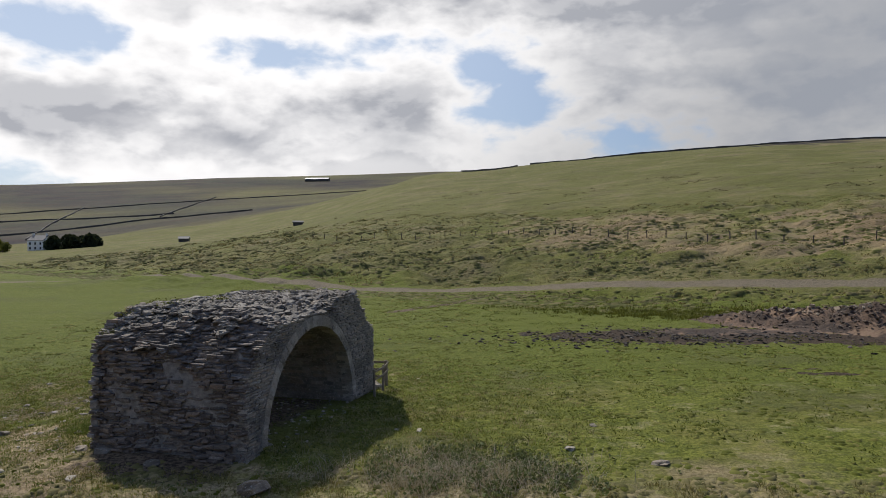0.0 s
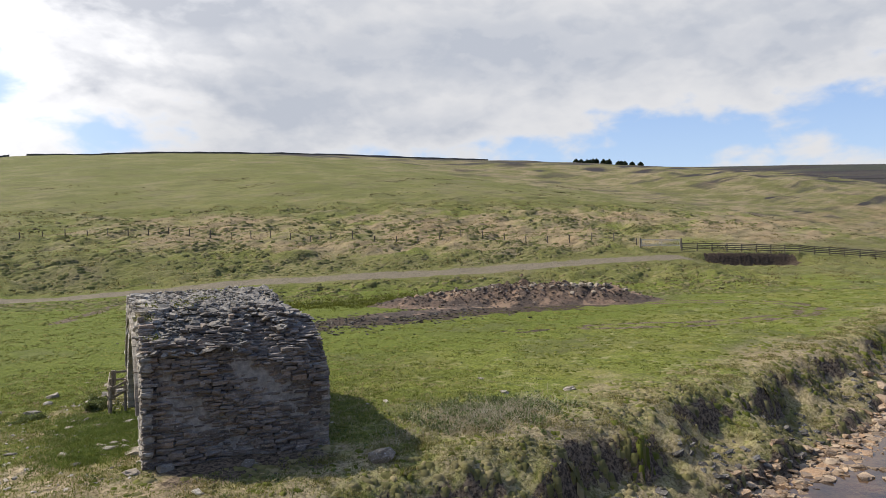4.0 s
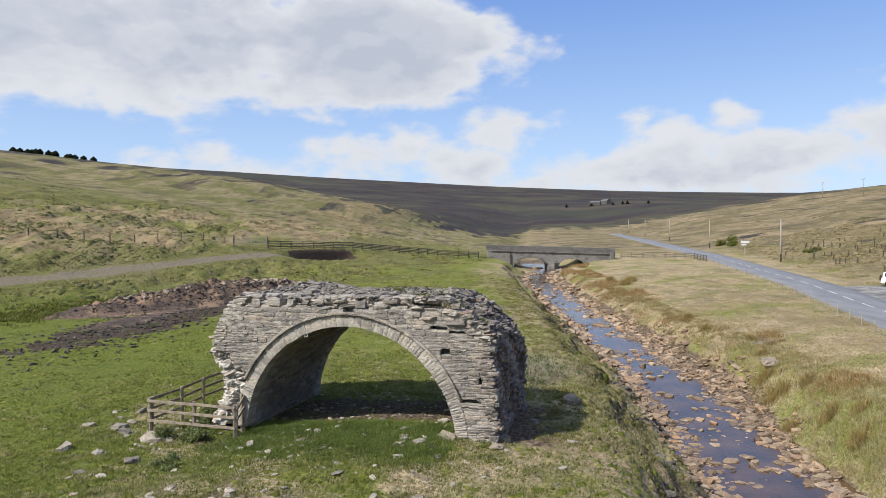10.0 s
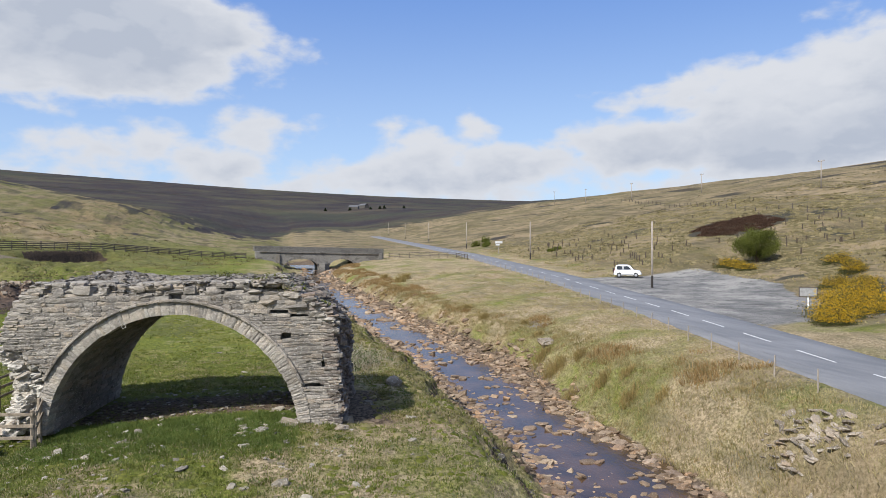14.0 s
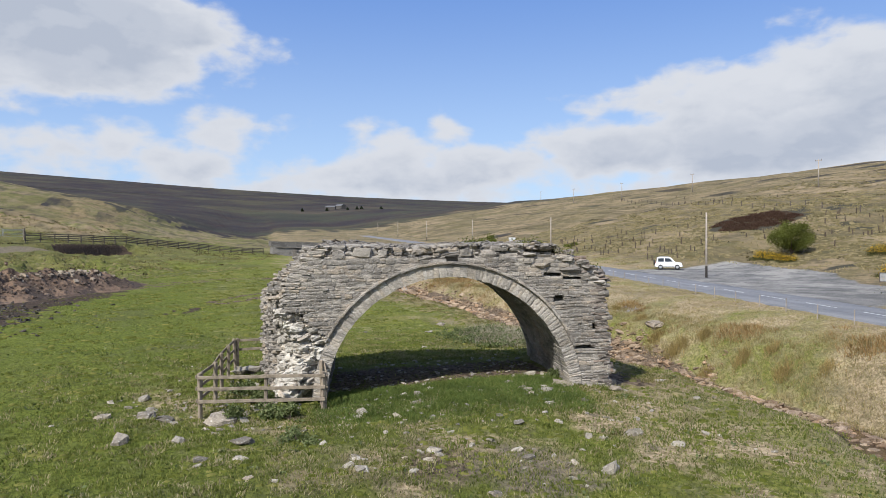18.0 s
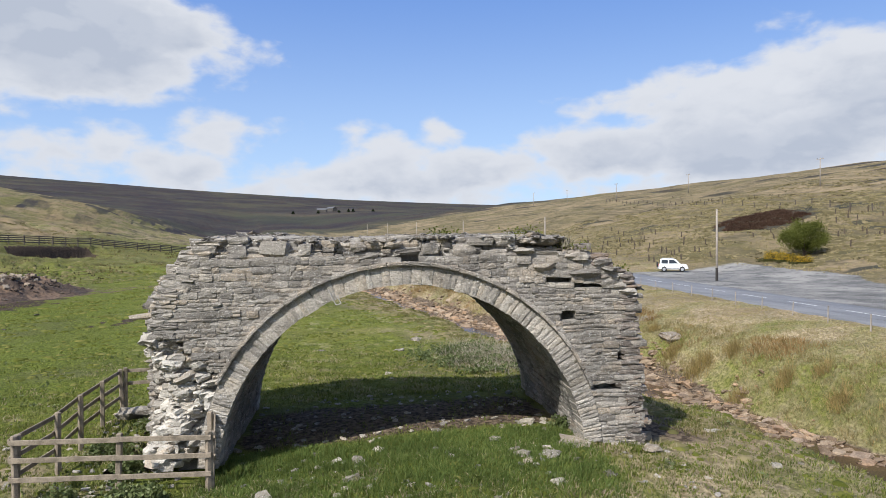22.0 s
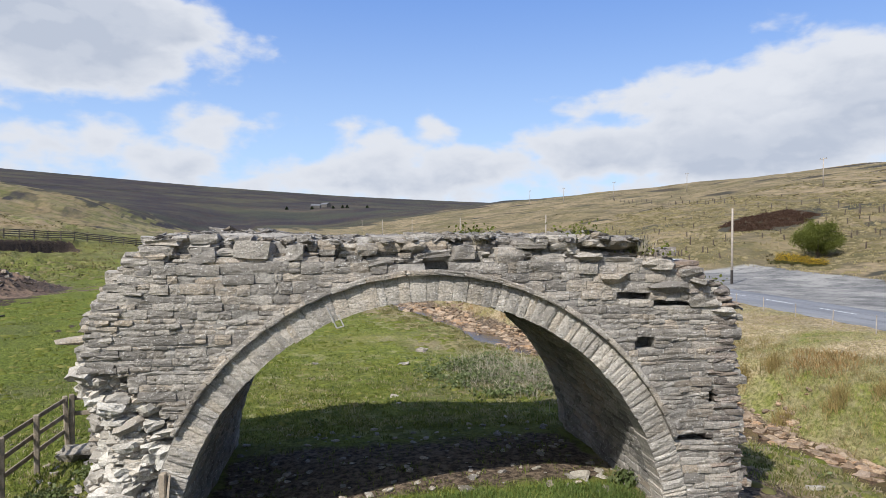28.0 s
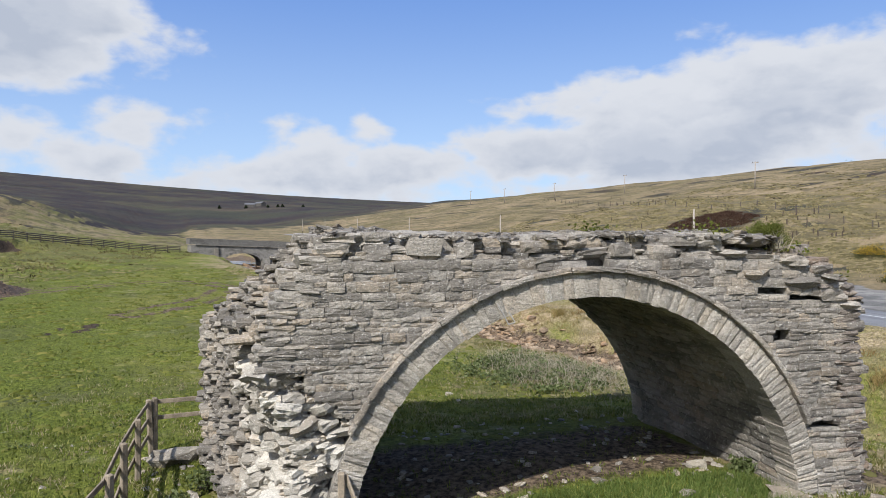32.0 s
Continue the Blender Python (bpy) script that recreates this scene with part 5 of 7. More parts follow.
# long pale grass of the south bank and the far verge
x, y = r.uniform(-20, 75, 60000), r.uniform(-16, 9.5, 60000)
d = stream_y(x) - y
keep = (d > np.where(x > 2, 4.1, 3.0) + 0.5 * np.sin(x * 0.7)) & (y > road_y(x) + 3.6) & (waves(x, y, 2.9, 49) + 0.5 * waves(x, y, 1.1, 50) > -0.5 + 0.012 * np.maximum(x, 0))
near_water = np.clip(1.6 - d * 0.16, 0, 1)
v, f = blades(r, x[keep], y[keep], (0.10 + 0.22 * near_water)[keep], 0.17, 5, 0.02, 1.1)
stuff("bank_grass", v, f, straw_blade, "long straw-coloured grass on the stream bank", "grass")
x, y = r.uniform(-16, 60, 16000), r.uniform(0, 9.5, 16000)
d = stream_y(x) - y
keep = (d > np.where(x > 2, 4.0, 2.8) + 0.5 * np.sin(x * 0.7)) & (d < 7.5) & (waves(x, y, 3.7, 51) > -0.1)
v, f = blades(r, x[keep], y[keep], np.full(keep.sum(), 0.24), 0.2, 5, 0.022, 1.0)
stuff("green_bank_grass", v, f, leaf_material("shore_blades", (0.15, 0.145, 0.055), (0.28, 0.225, 0.10), (0.34, 0.225, 0.10)), "mixed green and tawny grass along the water's edge", "grass")
x = r.uniform(-12, 60, 20000)
d = r.uniform(3.3, 9.5, 20000)
y = stream_y(x) + d
keep = waves(x, y, 3.1, 52) + 0.5 * waves(x, y, 1.2, 53) > 0.12 + 0.4 * (d < 4.0)
v, f = blades(r, x[keep], y[keep], r.uniform(0.09, 0.20, keep.sum()), 0.2, 6, 0.022, 1.5)
stuff("cut_bank_grass", v, f, leaf_material("bank_blades", (0.11, 0.105, 0.03), (0.18, 0.165, 0.06), (0.30, 0.25, 0.13)), "shaggy grass hanging over the cut bank", "grass")
x, y = r.uniform(-5, 130, 40000), r.uniform(-120, -12, 40000)
keep = (((x - 66.5) / 6.5) ** 2 + ((y + 62) / 9) ** 2 > 1.1) & (road_y(x) - y > 6) & ~((road_y(x) - y < 20) & (x > 0) & (x < 48)) & (waves(x, y, 8, 54) + 0.5 * waves(x, y, 3, 55) > 0.0)
v, f = blades(r, x[keep], y[keep], r.uniform(0.12, 0.3, keep.sum()), 0.45, 5, 0.08, 1.1)
stuff("moor_grass", v, f, straw_blade, "pale moor grass on the hillside above the road", "grass")

# dark rush and bilberry clumps in drifts over both hillsides
x = r.uniform(-70, 190, 60000)
y = np.where(r.random(60000) < 0.5, toe_y(x) + r.uniform(-14, 150, 60000), road_y(x) - 12 - r.gamma(1.6, 38, 60000))
drift = waves(x * 0.5, y, 23, 57) + 0.7 * waves(x * 0.6, y, 8.5, 58) + 0.4 * waves(x, y, 3.0, 59)
keep = (drift > 0.55) & ~((road_y(x) - y < 22) & (road_y(x) - y > 0) & (x > -4) & (x < 50)) & (y < 240)
x, y = x[keep], y[keep]
v, f = blades(r, x, y, r.uniform(0.12, 0.34, len(x)), 0.45, 6, 0.11, 1.1)
stuff("dark_tussocks", v, f, leaf_material("dark_tussock", (0.042, 0.040, 0.018), (0.075, 0.064, 0.03), (0.13, 0.10, 0.05)), "dark rush tussocks drifting over the hillsides", "grass")
# heather on the hillside above the car park
a, q = r.uniform(0, 2 * np.pi, 5200), np.sqrt(r.random(5200)) * (1 + 0.12 * r.normal(size=5200))
x, y = 66.5 + 6.6 * q * np.cos(a), -62 + 9.2 * q * np.sin(a)
ok = waves(x, y, 6.5, 70) + 0.5 * waves(x, y, 2.3, 71) > -0.9 + 1.25 * q ** 2
x, y = x[ok], y[ok]
v, f = blades(r, x, y, r.uniform(0.15, 0.4, len(x)), 0.4, 6, 0.09, 0.9)
stuff("heather", v, f, leaf_material("heather_sprigs", (0.055, 0.030, 0.022), (0.090, 0.052, 0.036), (0.135, 0.085, 0.055)), "dark brown heather patch on the hillside", "plants")
# docks and thistles in the pasture
x, y = r.uniform(-32, 8, 9000), r.uniform(18, 46, 9000)
inside, uu, vv = under_arch(x, y, 0.3)
keep = ~inside & (y - stream_y(x) > 5.5) & (waves(x, y, 2.1, 60) + 0.6 * waves(x, y, 0.8, 65) > 0.62)
v, f = leaves(r, np.stack([x, y, height(x, y) + 0.05], 1)[keep].repeat(7, 0) + r.normal(0, 0.10, (7 * keep.sum(), 3)) * (1, 1, 0.4), 0.10)
stuff("pasture_weeds", v, f, nettle_leaf, "low broad-leaved weeds in the pasture", "plants")

# rush tussocks by the water
for k, (x, y, s) in enumerate(((4.8, 7.0, 1.15), (-0.8, 6.9, 0.85), (-4.1, 7.4, 0.8), (1.1, 7.9, 0.7), (10.9, 5.2, 0.6), (3.4, 6.0, 0.8), (15.9, 3.9, 0.7), (-2.4, 6.3, 0.6), (-6.5, 7.1, 0.6), (7.6, 6.6, 0.9), (22, 5.2, 0.8), (28, 4.6, 0.8), (60, 3, 1.4), (63, 1.5, 1.4), (67, 3.6, 1.2))):
    rk = np.random.default_rng(700 + k)
    n = int(60 * s)
    v, f = blades(rk, x + rk.normal(0, 0.26 * s, n), y + rk.normal(0, 0.26 * s, n), np.full(n, 0.75 * s), 0.12, 7, 0.022, 0.8)
    tagged(new("rush_tussock", mesh_from("rush_tussock", v, f, rush_blade)), "brown rush tussock on the stream bank", "plant", "rush tussocks")


x = np.concatenate([r.uniform(40, 108, 5200), r.uniform(-12, 40, 5200)])
y = stream_y(x) - r.uniform(4.2, 9.0, len(x))
keep = waves(x, y, 11, 68) + 0.5 * waves(x, y, 3.1, 69) > np.where(x > 40, 0.0, 0.45)
v, f = blades(r, x[keep], y[keep], r.uniform(0.25, 0.5, keep.sum()), 0.3, 6, 0.035, 1.1)
stuff("rust_grass", v, f, leaf_material("rusty_blades", (0.24, 0.15, 0.06), (0.36, 0.245, 0.115), (0.19, 0.14, 0.06)), "rust-coloured dead grass in drifts beside the stream", "grass")


def at_arch(u, v):
    q = ARCH @ Vector((u, v, 0))
    return q.x, q.y


# nettle bed with last year's stalks
rn = np.random.default_rng(81)
n = 12000
a, q = rn.uniform(0, 2 * np.pi, n), np.sqrt(rn.random(n))
x = 1.0 + 4.1 * q * np.cos(a) + 0.5 * rn.normal(size=n)
y = 21.9 + 2.6 * q * np.sin(a) + 0.4 * rn.normal(size=n) - 0.1 * (x - 1)
ok = waves(x, y, 2.3, 63) + 0.6 * waves(x, y, 0.9, 64) > -0.25 + 0.9 * q ** 4
x, y, q = x[ok], y[ok], q[ok]
n = len(x)
lump = 0.16 + 0.20 * np.clip(waves(x, y, 1.7, 61) + 0.5, 0, 1.4) * (1 - q ** 3)
pts = np.stack([x, y, height(x, y) + lump * rn.uniform(0.15, 1.0, n)], 1)
v, f = leaves(rn, pts, 0.13)
bed = thing("nettle_bed", pose(1, 21.9, ground_z(1, 21.9)), "grey-green nettle bed with bleached dead stalks", "plant")
for name, v1, f1, m1 in (("foliage", v, f, nettle_leaf), ("dead_growth", *blades(rn, rn.normal(0.6, 1.9, 620), rn.normal(21.4, 1.0, 620), np.full(620, 0.65), 0.25, 4, 0.014, 1.8), dead_stalk)):
    ob = new(name, mesh_from(name, v1 - np.array(bed.location), f1, m1))
    ob.parent = bed
    ob["kind"] = "stuff"


def bush(name, x, y, rx, ry, rz, count, leaf, mat, seed, label, category, bloom=None, share=0.5, group="", trunk=0.0, base=0.0):
    """A shrub or small tree: trunk and limbs, and a crown of many leaves gathered in uneven clumps."""
    r = np.random.default_rng(seed)
    z0 = ground_z(x, y)
    root = thing(name, pose(x, y, z0), label, category, group)
    k = max(6, int(count / 260))
    ca = r.normal(size=(k, 3))
    ca /= np.linalg.norm(ca, axis=1)[:, None]
    ca[:, 2] = np.abs(ca[:, 2]) * (1 if trunk == 0 else r.choice((-0.55, 1, 1), k))
    cc = ca * r.uniform(0.45, 0.95, (k, 1)) * (rx, ry, rz)
    cc[:, 2] += trunk + (rz * 0.5 if trunk else 0.0)
    pick = r.integers(k, size=count)
    wide_at = 0.20 if count < 12000 else 0.11
    spread = r.normal(size=(count, 3)) * (rx * wide_at, ry * wide_at, rz * wide_at)
    pts = cc[pick] + spread
    low = pts[:, 2] < 0.04
    pts[low, 2] = r.uniform(0.03, 0.3 * rz, low.sum())
    gx, gy = pts[:, 0] + x, pts[:, 1] + y
    if trunk == 0:
        pts[:, 2] += height(gx, gy) - z0
    sets = [("crown", pts, mat)]
    if bloom:
        hit = (pts[:, 2] > np.quantile(pts[:, 2], 0.3)) & (r.random(count) < share)
        sets = [("crown", pts[~hit], mat), ("blossom", pts[hit] + (0, 0, 0.03), bloom)]
    for nm, pp, mm in sets:
        v, f = leaves(r, pp, leaf)
        ob = new(nm, mesh_from(nm, v, f, mm))
        ob.parent = root
        ob["kind"] = "stuff"
    bm = bmesh.new()
    for j in range(min(k, 9)):
        tip = Vector(cc[j]) * 0.9
        foot = Vector((r.normal(0, 0.06), r.normal(0, 0.06), -0.1))
        mid = Vector((tip.x * 0.25, tip.y * 0.25, max(tip.z * 0.5, trunk * 0.8)))
        w0 = 0.05 * rz if trunk else 0.02
        for p0, p1, w1, w2 in ((foot, mid, w0, w0 * 0.6), (mid, tip, w0 * 0.6, w0 * 0.2)):
            axis = p1 - p0
            m = Matrix.Translation((p0 + p1) / 2) @ axis.to_track_quat("Z", "Y").to_matrix().to_4x4()
            bmesh.ops.create_cone(bm, cap_ends=True, segments=6, radius1=w1, radius2=w2, depth=axis.length, matrix=m)
    part("trunk", bm, bark_mat, root)
    return root


bush("hawthorn_tree", 42.2, -43.6, 3.0, 3.0, 2.6, 22000, 0.16, hedge_leaf, 91, "round leafy green hawthorn tree above the car park", "tree", trunk=0.9)
for k, (x, y, s, h) in enumerate(((0.6, -11.2, 1.9, 1.3), (2.6, -14.2, 2.1, 1.5), (5.2, -17.2, 2.3, 1.6), (7.6, -21.2, 2.3, 1.7), (3.4, -18.8, 2.0, 1.5), (10.0, -25.0, 2.0, 1.5), (16.8, -29.9, 1.7, 1.1), (20.5, -36.0, 1.6, 1.1), (25.8, -40.0, 1.9, 1.2), (43.6, -39.6, 2.0, 1.0), (40.6, -38.6, 1.6, 0.9), (37.4, -37.4, 1.4, 0.8), (13.5, -29.5, 1.6, 1.2))):
    bush("gorse_bush", x, y, s, s * 0.9, h * 1.1, 6500, 0.10, gorse_leaf, 120 + k, "gorse bush in full yellow flower beside the car park", "shrub", gorse_bloom, 0.50 if k < 6 else 0.36, "gorse bushes")
for k, (x, y, s) in enumerate(((152, -46, 3.0), (146, -44, 2.0), (98, -41, 1.3))):
    bush("scrub_bush", x, y, s, s, s * 0.8, 1500, 0.3, hedge_leaf, 150 + k, "green roadside scrub bush", "shrub", group="scrub bushes")
bush("weed_clump", -10.6, 24.9, 0.33, 0.33, 0.36, 420, 0.09, nettle_leaf, 162, "leafy weed at the foot of the arch", "plant")
bush("weed_clump", -13.6, 34.3, 0.7, 0.5, 0.25, 700, 0.09, nettle_leaf, 163, "low leafy weeds in the pasture", "plant")
for k, (u, v, s) in enumerate(((2.7, 0.5, 0.22), (3.9, 0.25, 0.20), (3.1, 1.6, 0.3), (4.75, 0.4, 0.2), (1.2, 2.5, 0.2))):
    q = ARCH @ Vector((u, v, top_z(u, v) - 0.03))
    rk = np.random.default_rng(170 + k)
    pts = rk.normal(size=(160, 3)) * (s, s, s * 0.45)
    pts[:, 2] = np.abs(pts[:, 2])
    v1, f1 = leaves(rk, pts, 0.07)
    ob = tagged(new("wall_plant", mesh_from("wall_plant", v1, f1, hedge_leaf)), "small green plant rooted in the broken masonry", "plant", "wall plants", "stuff")
    ob.location = q


for u, v, s, k in ((3.65, 0.12, 0.34, 0), (-0.9, 0.35, 0.2, 1), (0.9, 0.3, 0.22, 2), (4.9, 0.6, 0.25, 3), (-2.0, 1.2, 0.2, 4)):
    rk = np.random.default_rng(850 + k)
    q = ARCH @ Vector((u, v, top_z(u, v) - 0.12))
    v1, f1 = blades(rk, np.full(16, q.x) + rk.normal(0, 0.05, 16), np.full(16, q.y) + rk.normal(0, 0.05, 16), np.full(16, s), 0.08, 5, 0.012, 1.0)
    v1[:, 2] += q.z - ground_z(q.x, q.y)
    tagged(new("grass_tuft", mesh_from("grass_tuft", v1, f1, dead_stalk)), "tuft of bleached grass rooted in the broken masonry", "plant", "wall plants", "stuff")


# ---- stones ----
r = np.random.default_rng(201)
bed_stones = Heap()
count = 0
while count < 8200:
    x = float(np.clip(-18 + r.gamma(1.6, 26), -18, 118))
    side = r.random()
    if side < 0.34:
        d = 2.6 + r.normal(0, 0.6)
    elif side < 0.80:
        d = -2.75 + 0.5 * math.sin(x * 0.43) + r.normal(0, 0.85)
        if x < 0:
            d = -2.3 + r.normal(0, 0.45)
            if r.random() < 0.4:
                continue
    else:
        d = r.uniform(-3, 3)
        if math.sin(x * 0.9) + math.sin(x * 0.37 + 1) < -0.2 and x > -10:
            continue
    y = float(stream_y(np.array([x]))[0]) + d
    s = float(min(0.62, r.gamma(2.4, 0.098))) * (0.8 + max(x, 0) * 0.007)
    z = max(ground_z(x, y), float(water_z(np.array([x]))[0]) - 0.10)
    bed_stones.add(trs(x, y, z + s * 0.05, s * r.uniform(1.0, 1.8), s * 1.0, s * r.uniform(0.28, 0.65), r.normal(0, 0.22), r.normal(0, 0.22), r.uniform(0, 6.28)), SLABS, r)
    count += 1
tagged(bed_stones.make("stream_shingle", river_mat), "orange-brown sandstone slabs and cobbles in the stream", "stones", kind="stuff")
river_meshes = stone_meshes("river_stone", stone_material("river_slab", (0.15, 0.105, 0.07), (0.25, 0.18, 0.125), (0.36, 0.275, 0.20), (0.32, 0.20, 0.115), 0.12), SLABS)
for k in range(80):
    x = float(r.uniform(-15, 26))
    d = r.choice((-2.3, 2.4, 0.0), p=(0.4, 0.3, 0.3)) + r.normal(0, 0.6)
    y = float(stream_y(np.array([x]))[0]) + d
    s = r.uniform(0.28, 0.55)
    ob = new("river_stone", river_meshes[k % 16])
    ob.matrix_world = trs(x, y, max(ground_z(x, y), float(water_z(np.array([x]))[0]) - 0.06) + s * 0.08, s * 1.5, s, s * r.uniform(0.3, 0.5), r.normal(0, 0.12), r.normal(0, 0.12), r.uniform(0, 6.28))
    tagged(ob, "flat orange-brown sandstone slab in the stream bed", "stone", "river stones")

# rock and slipped blocks in the cut bank, and the tumbled wall on the south bank
scar = Heap()
for k in range(520):
    x = float(r.uniform(-14, 34))
    d = r.uniform(3.1, 5.6)
    if math.sin(x * 0.8 + 0.5) + 0.6 * math.sin(x * 1.9) < r.uniform(-0.9, 0.9):
        continue
    y = float(stream_y(np.array([x]))[0]) + d
    s = r.uniform(0.10, 0.42)
    scar.add(trs(x, y, ground_z(x, y) - s * 0.08, s * 1.5, s, s * r.uniform(0.35, 0.7), r.normal(0.3, 0.25), r.normal(0, 0.25), r.uniform(0, 6.28)), SLABS, r)
tagged(scar.make("bank_rocks", rock_mat), "grey rocks and slipped blocks in the eroded bank", "rocks", kind="stuff")
tumble = Heap()
for k in range(90):
    x, y = r.normal(-16.0, 0.9), r.normal(7.6, 0.6)
    s = r.uniform(0.10, 0.38)
    tumble.add(trs(x, y, ground_z(x, y) + s * 0.02, s * 1.7, s, s * 0.3, r.normal(0.1, 0.3), r.normal(0, 0.3), r.uniform(0, 6.28)), SLABS, r)
tagged(tumble.make("tumbled_slabs", stone_material("spilt_slab", (0.16, 0.13, 0.10), (0.27, 0.225, 0.175), (0.40, 0.35, 0.28), (0.33, 0.24, 0.16), 0.3, True)), "spill of pale grey slabs on the bank", "stones", kind="stuff")

# single stones lying in the grass
boulders = stone_meshes("boulder", boulder_mat, [rough_block(np.random.default_rng(500 + k), 0.38) for k in range(8)])
for k, (x, y, s, flat) in enumerate(((-12.5, 26.3, 0.42, 0.35), (-13.7, 25.6, 0.22, 0.6), (-10.6, 36.0, 0.75, 0.62), (-11.7, 38.7, 0.45, 0.6), (-16.7, 33.3, 0.30, 0.6), (-9.6, 37.6, 0.5, 0.5), (-13.1, 35.6, 0.5, 0.4), (-5.7, 20.3, 0.75, 0.6), (-8.9, 38.2, 0.55, 0.5), (-3.6, 34.7, 0.85, 0.62), (-11.0, 24.0, 0.5, 0.5), (-11.7, 23.4, 0.45, 0.6), (-12.6, 23.7, 0.4, 0.5), (-11.6, 24.9, 0.5, 0.35), (-12.0, 25.4, 0.6, 0.25), (-9.5, 22.2, 0.4, 0.5), (8.7, 5.6, 1.1, 0.45), (-15.0, 28.5, 0.3, 0.4), (-17.3, 29.4, 0.26, 0.5), (-14.2, 36.7, 0.3, 0.5), (-19, 31, 0.25, 0.5), (-12.2, 37.2, 0.35, 0.6), (4.5, 24.3, 0.35, 0.5), (7.2, 22.6, 0.5, 0.4), (-20.5, 35.5, 0.25, 0.5), (6.0, 27.5, 0.25, 0.5))):
    ob = new("boulder", boulders[k % 8])
    ob.matrix_world = trs(x, y, ground_z(x, y) + s * flat * 0.10, s * 1.2, s, s * flat, r.normal(0, 0.12), r.normal(0, 0.12), r.uniform(0, 6.28))
    tagged(ob, "weathered grey stone lying in the grass", "stone", "loose stones")
fallen = Heap()
for k in range(520):
    if k < 300:
        u, v = r.uniform(-3.8, 3.8), r.uniform(1.2, 6.5)
        if r.random() < 0.45:
            continue
    elif k < 420:
        u, v = r.uniform(-8, 6), r.normal(-1.2, 1.3)
    else:
        u, v = r.normal(-6.4, 0.9), r.uniform(-0.6, 6)
    q = ARCH @ Vector((u, v, 0))
    s = r.uniform(0.03, 0.15)
    fallen.add(trs(q.x, q.y, ground_z(q.x, q.y) + s * 0.08, s * 1.4, s, s * 0.5, r.normal(0, 0.2), r.normal(0, 0.2), r.uniform(0, 6.28)), SLABS, r)
tagged(fallen.make("fallen_rubble", stone_mass_mat), "small fallen stones strewn under and round the arch", "stones", kind="stuff")


# pale stones and lime lumps strewn in the sward
chalk = Heap()
for cx, cy, wide, many in SCATTER:
    for k in range(many * 2 // 3):
        x, y = cx + r.normal(0, wide), cy + r.normal(0, wide)
        s = float(r.gamma(1.8, 0.052)) + 0.02
        chalk.add(trs(x, y, ground_z(x, y) + s * 0.04, s * 1.4, s, s * 0.5, r.normal(0, 0.2), r.normal(0, 0.2), r.uniform(0, 6.28)), SLABS, r)
tagged(chalk.make("pale_stones", stone_material("field_lime", (0.19, 0.165, 0.125), (0.32, 0.285, 0.225), (0.46, 0.42, 0.35), (0.37, 0.30, 0.22), 0.3, True)), "pale stones and lime lumps strewn in the grass", "stones", kind="stuff")


# ---- spoil heap ----
def heap_h(x, y):
    def hump(cx, cy, a, lx, ly, h):
        dx, dy = x - cx, y - cy
        p, q = dx * math.cos(a) + dy * math.sin(a), -dx * math.sin(a) + dy * math.cos(a)
        return h * np.exp(-((p / lx) ** 2 + (q / ly) ** 2))
    z = hump(33, 53, -0.7, 6.5, 3.0, 1.9) + hump(39, 48.5, -0.7, 6, 3.0, 1.9) + hump(26.5, 58, -0.6, 4.5, 2.6, 1.0) + hump(21, 53, -0.3, 7, 2.6, 0.45) + hump(43, 45, -0.6, 4, 2.4, 1.1)
    return z * (1 + 0.34 * waves(x, y, 3.4, 71) + 0.30 * np.abs(waves(x, y, 1.9, 72)) + 0.18 * waves(x, y, 1.0, 75)) * 0.74 - 0.22


hx, hy, hf = sheet(np.arange(8, 54, 0.33), np.arange(38, 68, 0.33))
hh = heap_h(hx, hy)
keep = (hh[hf] > -0.1).any(1)
hv = np.stack([hx + 0.12 * waves(hx, hy, 0.9, 73), hy + 0.12 * waves(hx, hy, 0.8, 74), height(hx, hy) + np.maximum(hh, -0.25)], 1)
used, inv = np.unique(hf[keep], return_inverse=True)
spoil_mat, n, b = material("peaty_spoil", 0.95)
p = place(n)
c = n.mix(n.span(n.noise(0.22, p, 4.0), 0.4, 0.62), col(0.050, 0.036, 0.028), col(0.135, 0.088, 0.060))
c = n.mix(n.span(n.noise(2.6, p, 5.0, 0.7), 0.42, 0.66, 0.0, 0.8), c, col(0.024, 0.017, 0.013))
c = n.mix(n.span(n.noise(7.0, p, 4.0), 0.58, 0.7, 0.0, 0.5), c, col(0.20, 0.15, 0.11))
c = n.mix(n.span(n.noise(0.35, p, 6.0, 0.7), 0.50, 0.62, 0.0, 0.7), c, col(0.25, 0.165, 0.105))
n.tree.links.new(c, b.inputs["Base Color"])
relief(n, b, n.noise(5.0, p, 6.0, 0.7), 1.0, 0.12)
spoil = thing("spoil_heap", pose(34, 51, ground_z(34, 51)), "dark brown heap of peaty spoil and rubble in the meadow", "heap")
ob = new("mound", mesh_from("mound", hv[used] - np.array(spoil.location), inv.reshape(-1, 4), spoil_mat, True))
ob.parent = spoil
clods = Heap()
for k in range(2600):
    x, y = r.normal(34, 7.5), 0
    y = 51 - 0.75 * (x - 35) + r.normal(0, 2.8)
    h = float(heap_h(np.array([x]), np.array([y]))[0])
    if h < 0.1:
        continue
    s = 0.05 + min(0.26, float(r.gamma(1.5, 0.055)))
    clods.add(trs(x - 34, y - 51, ground_z(x, y) + h - spoil.location.z + s * 0.05, s * 1.3, s, s * 0.6, r.normal(0, 0.4), r.normal(0, 0.4), r.uniform(0, 6.28)), SLABS, r)
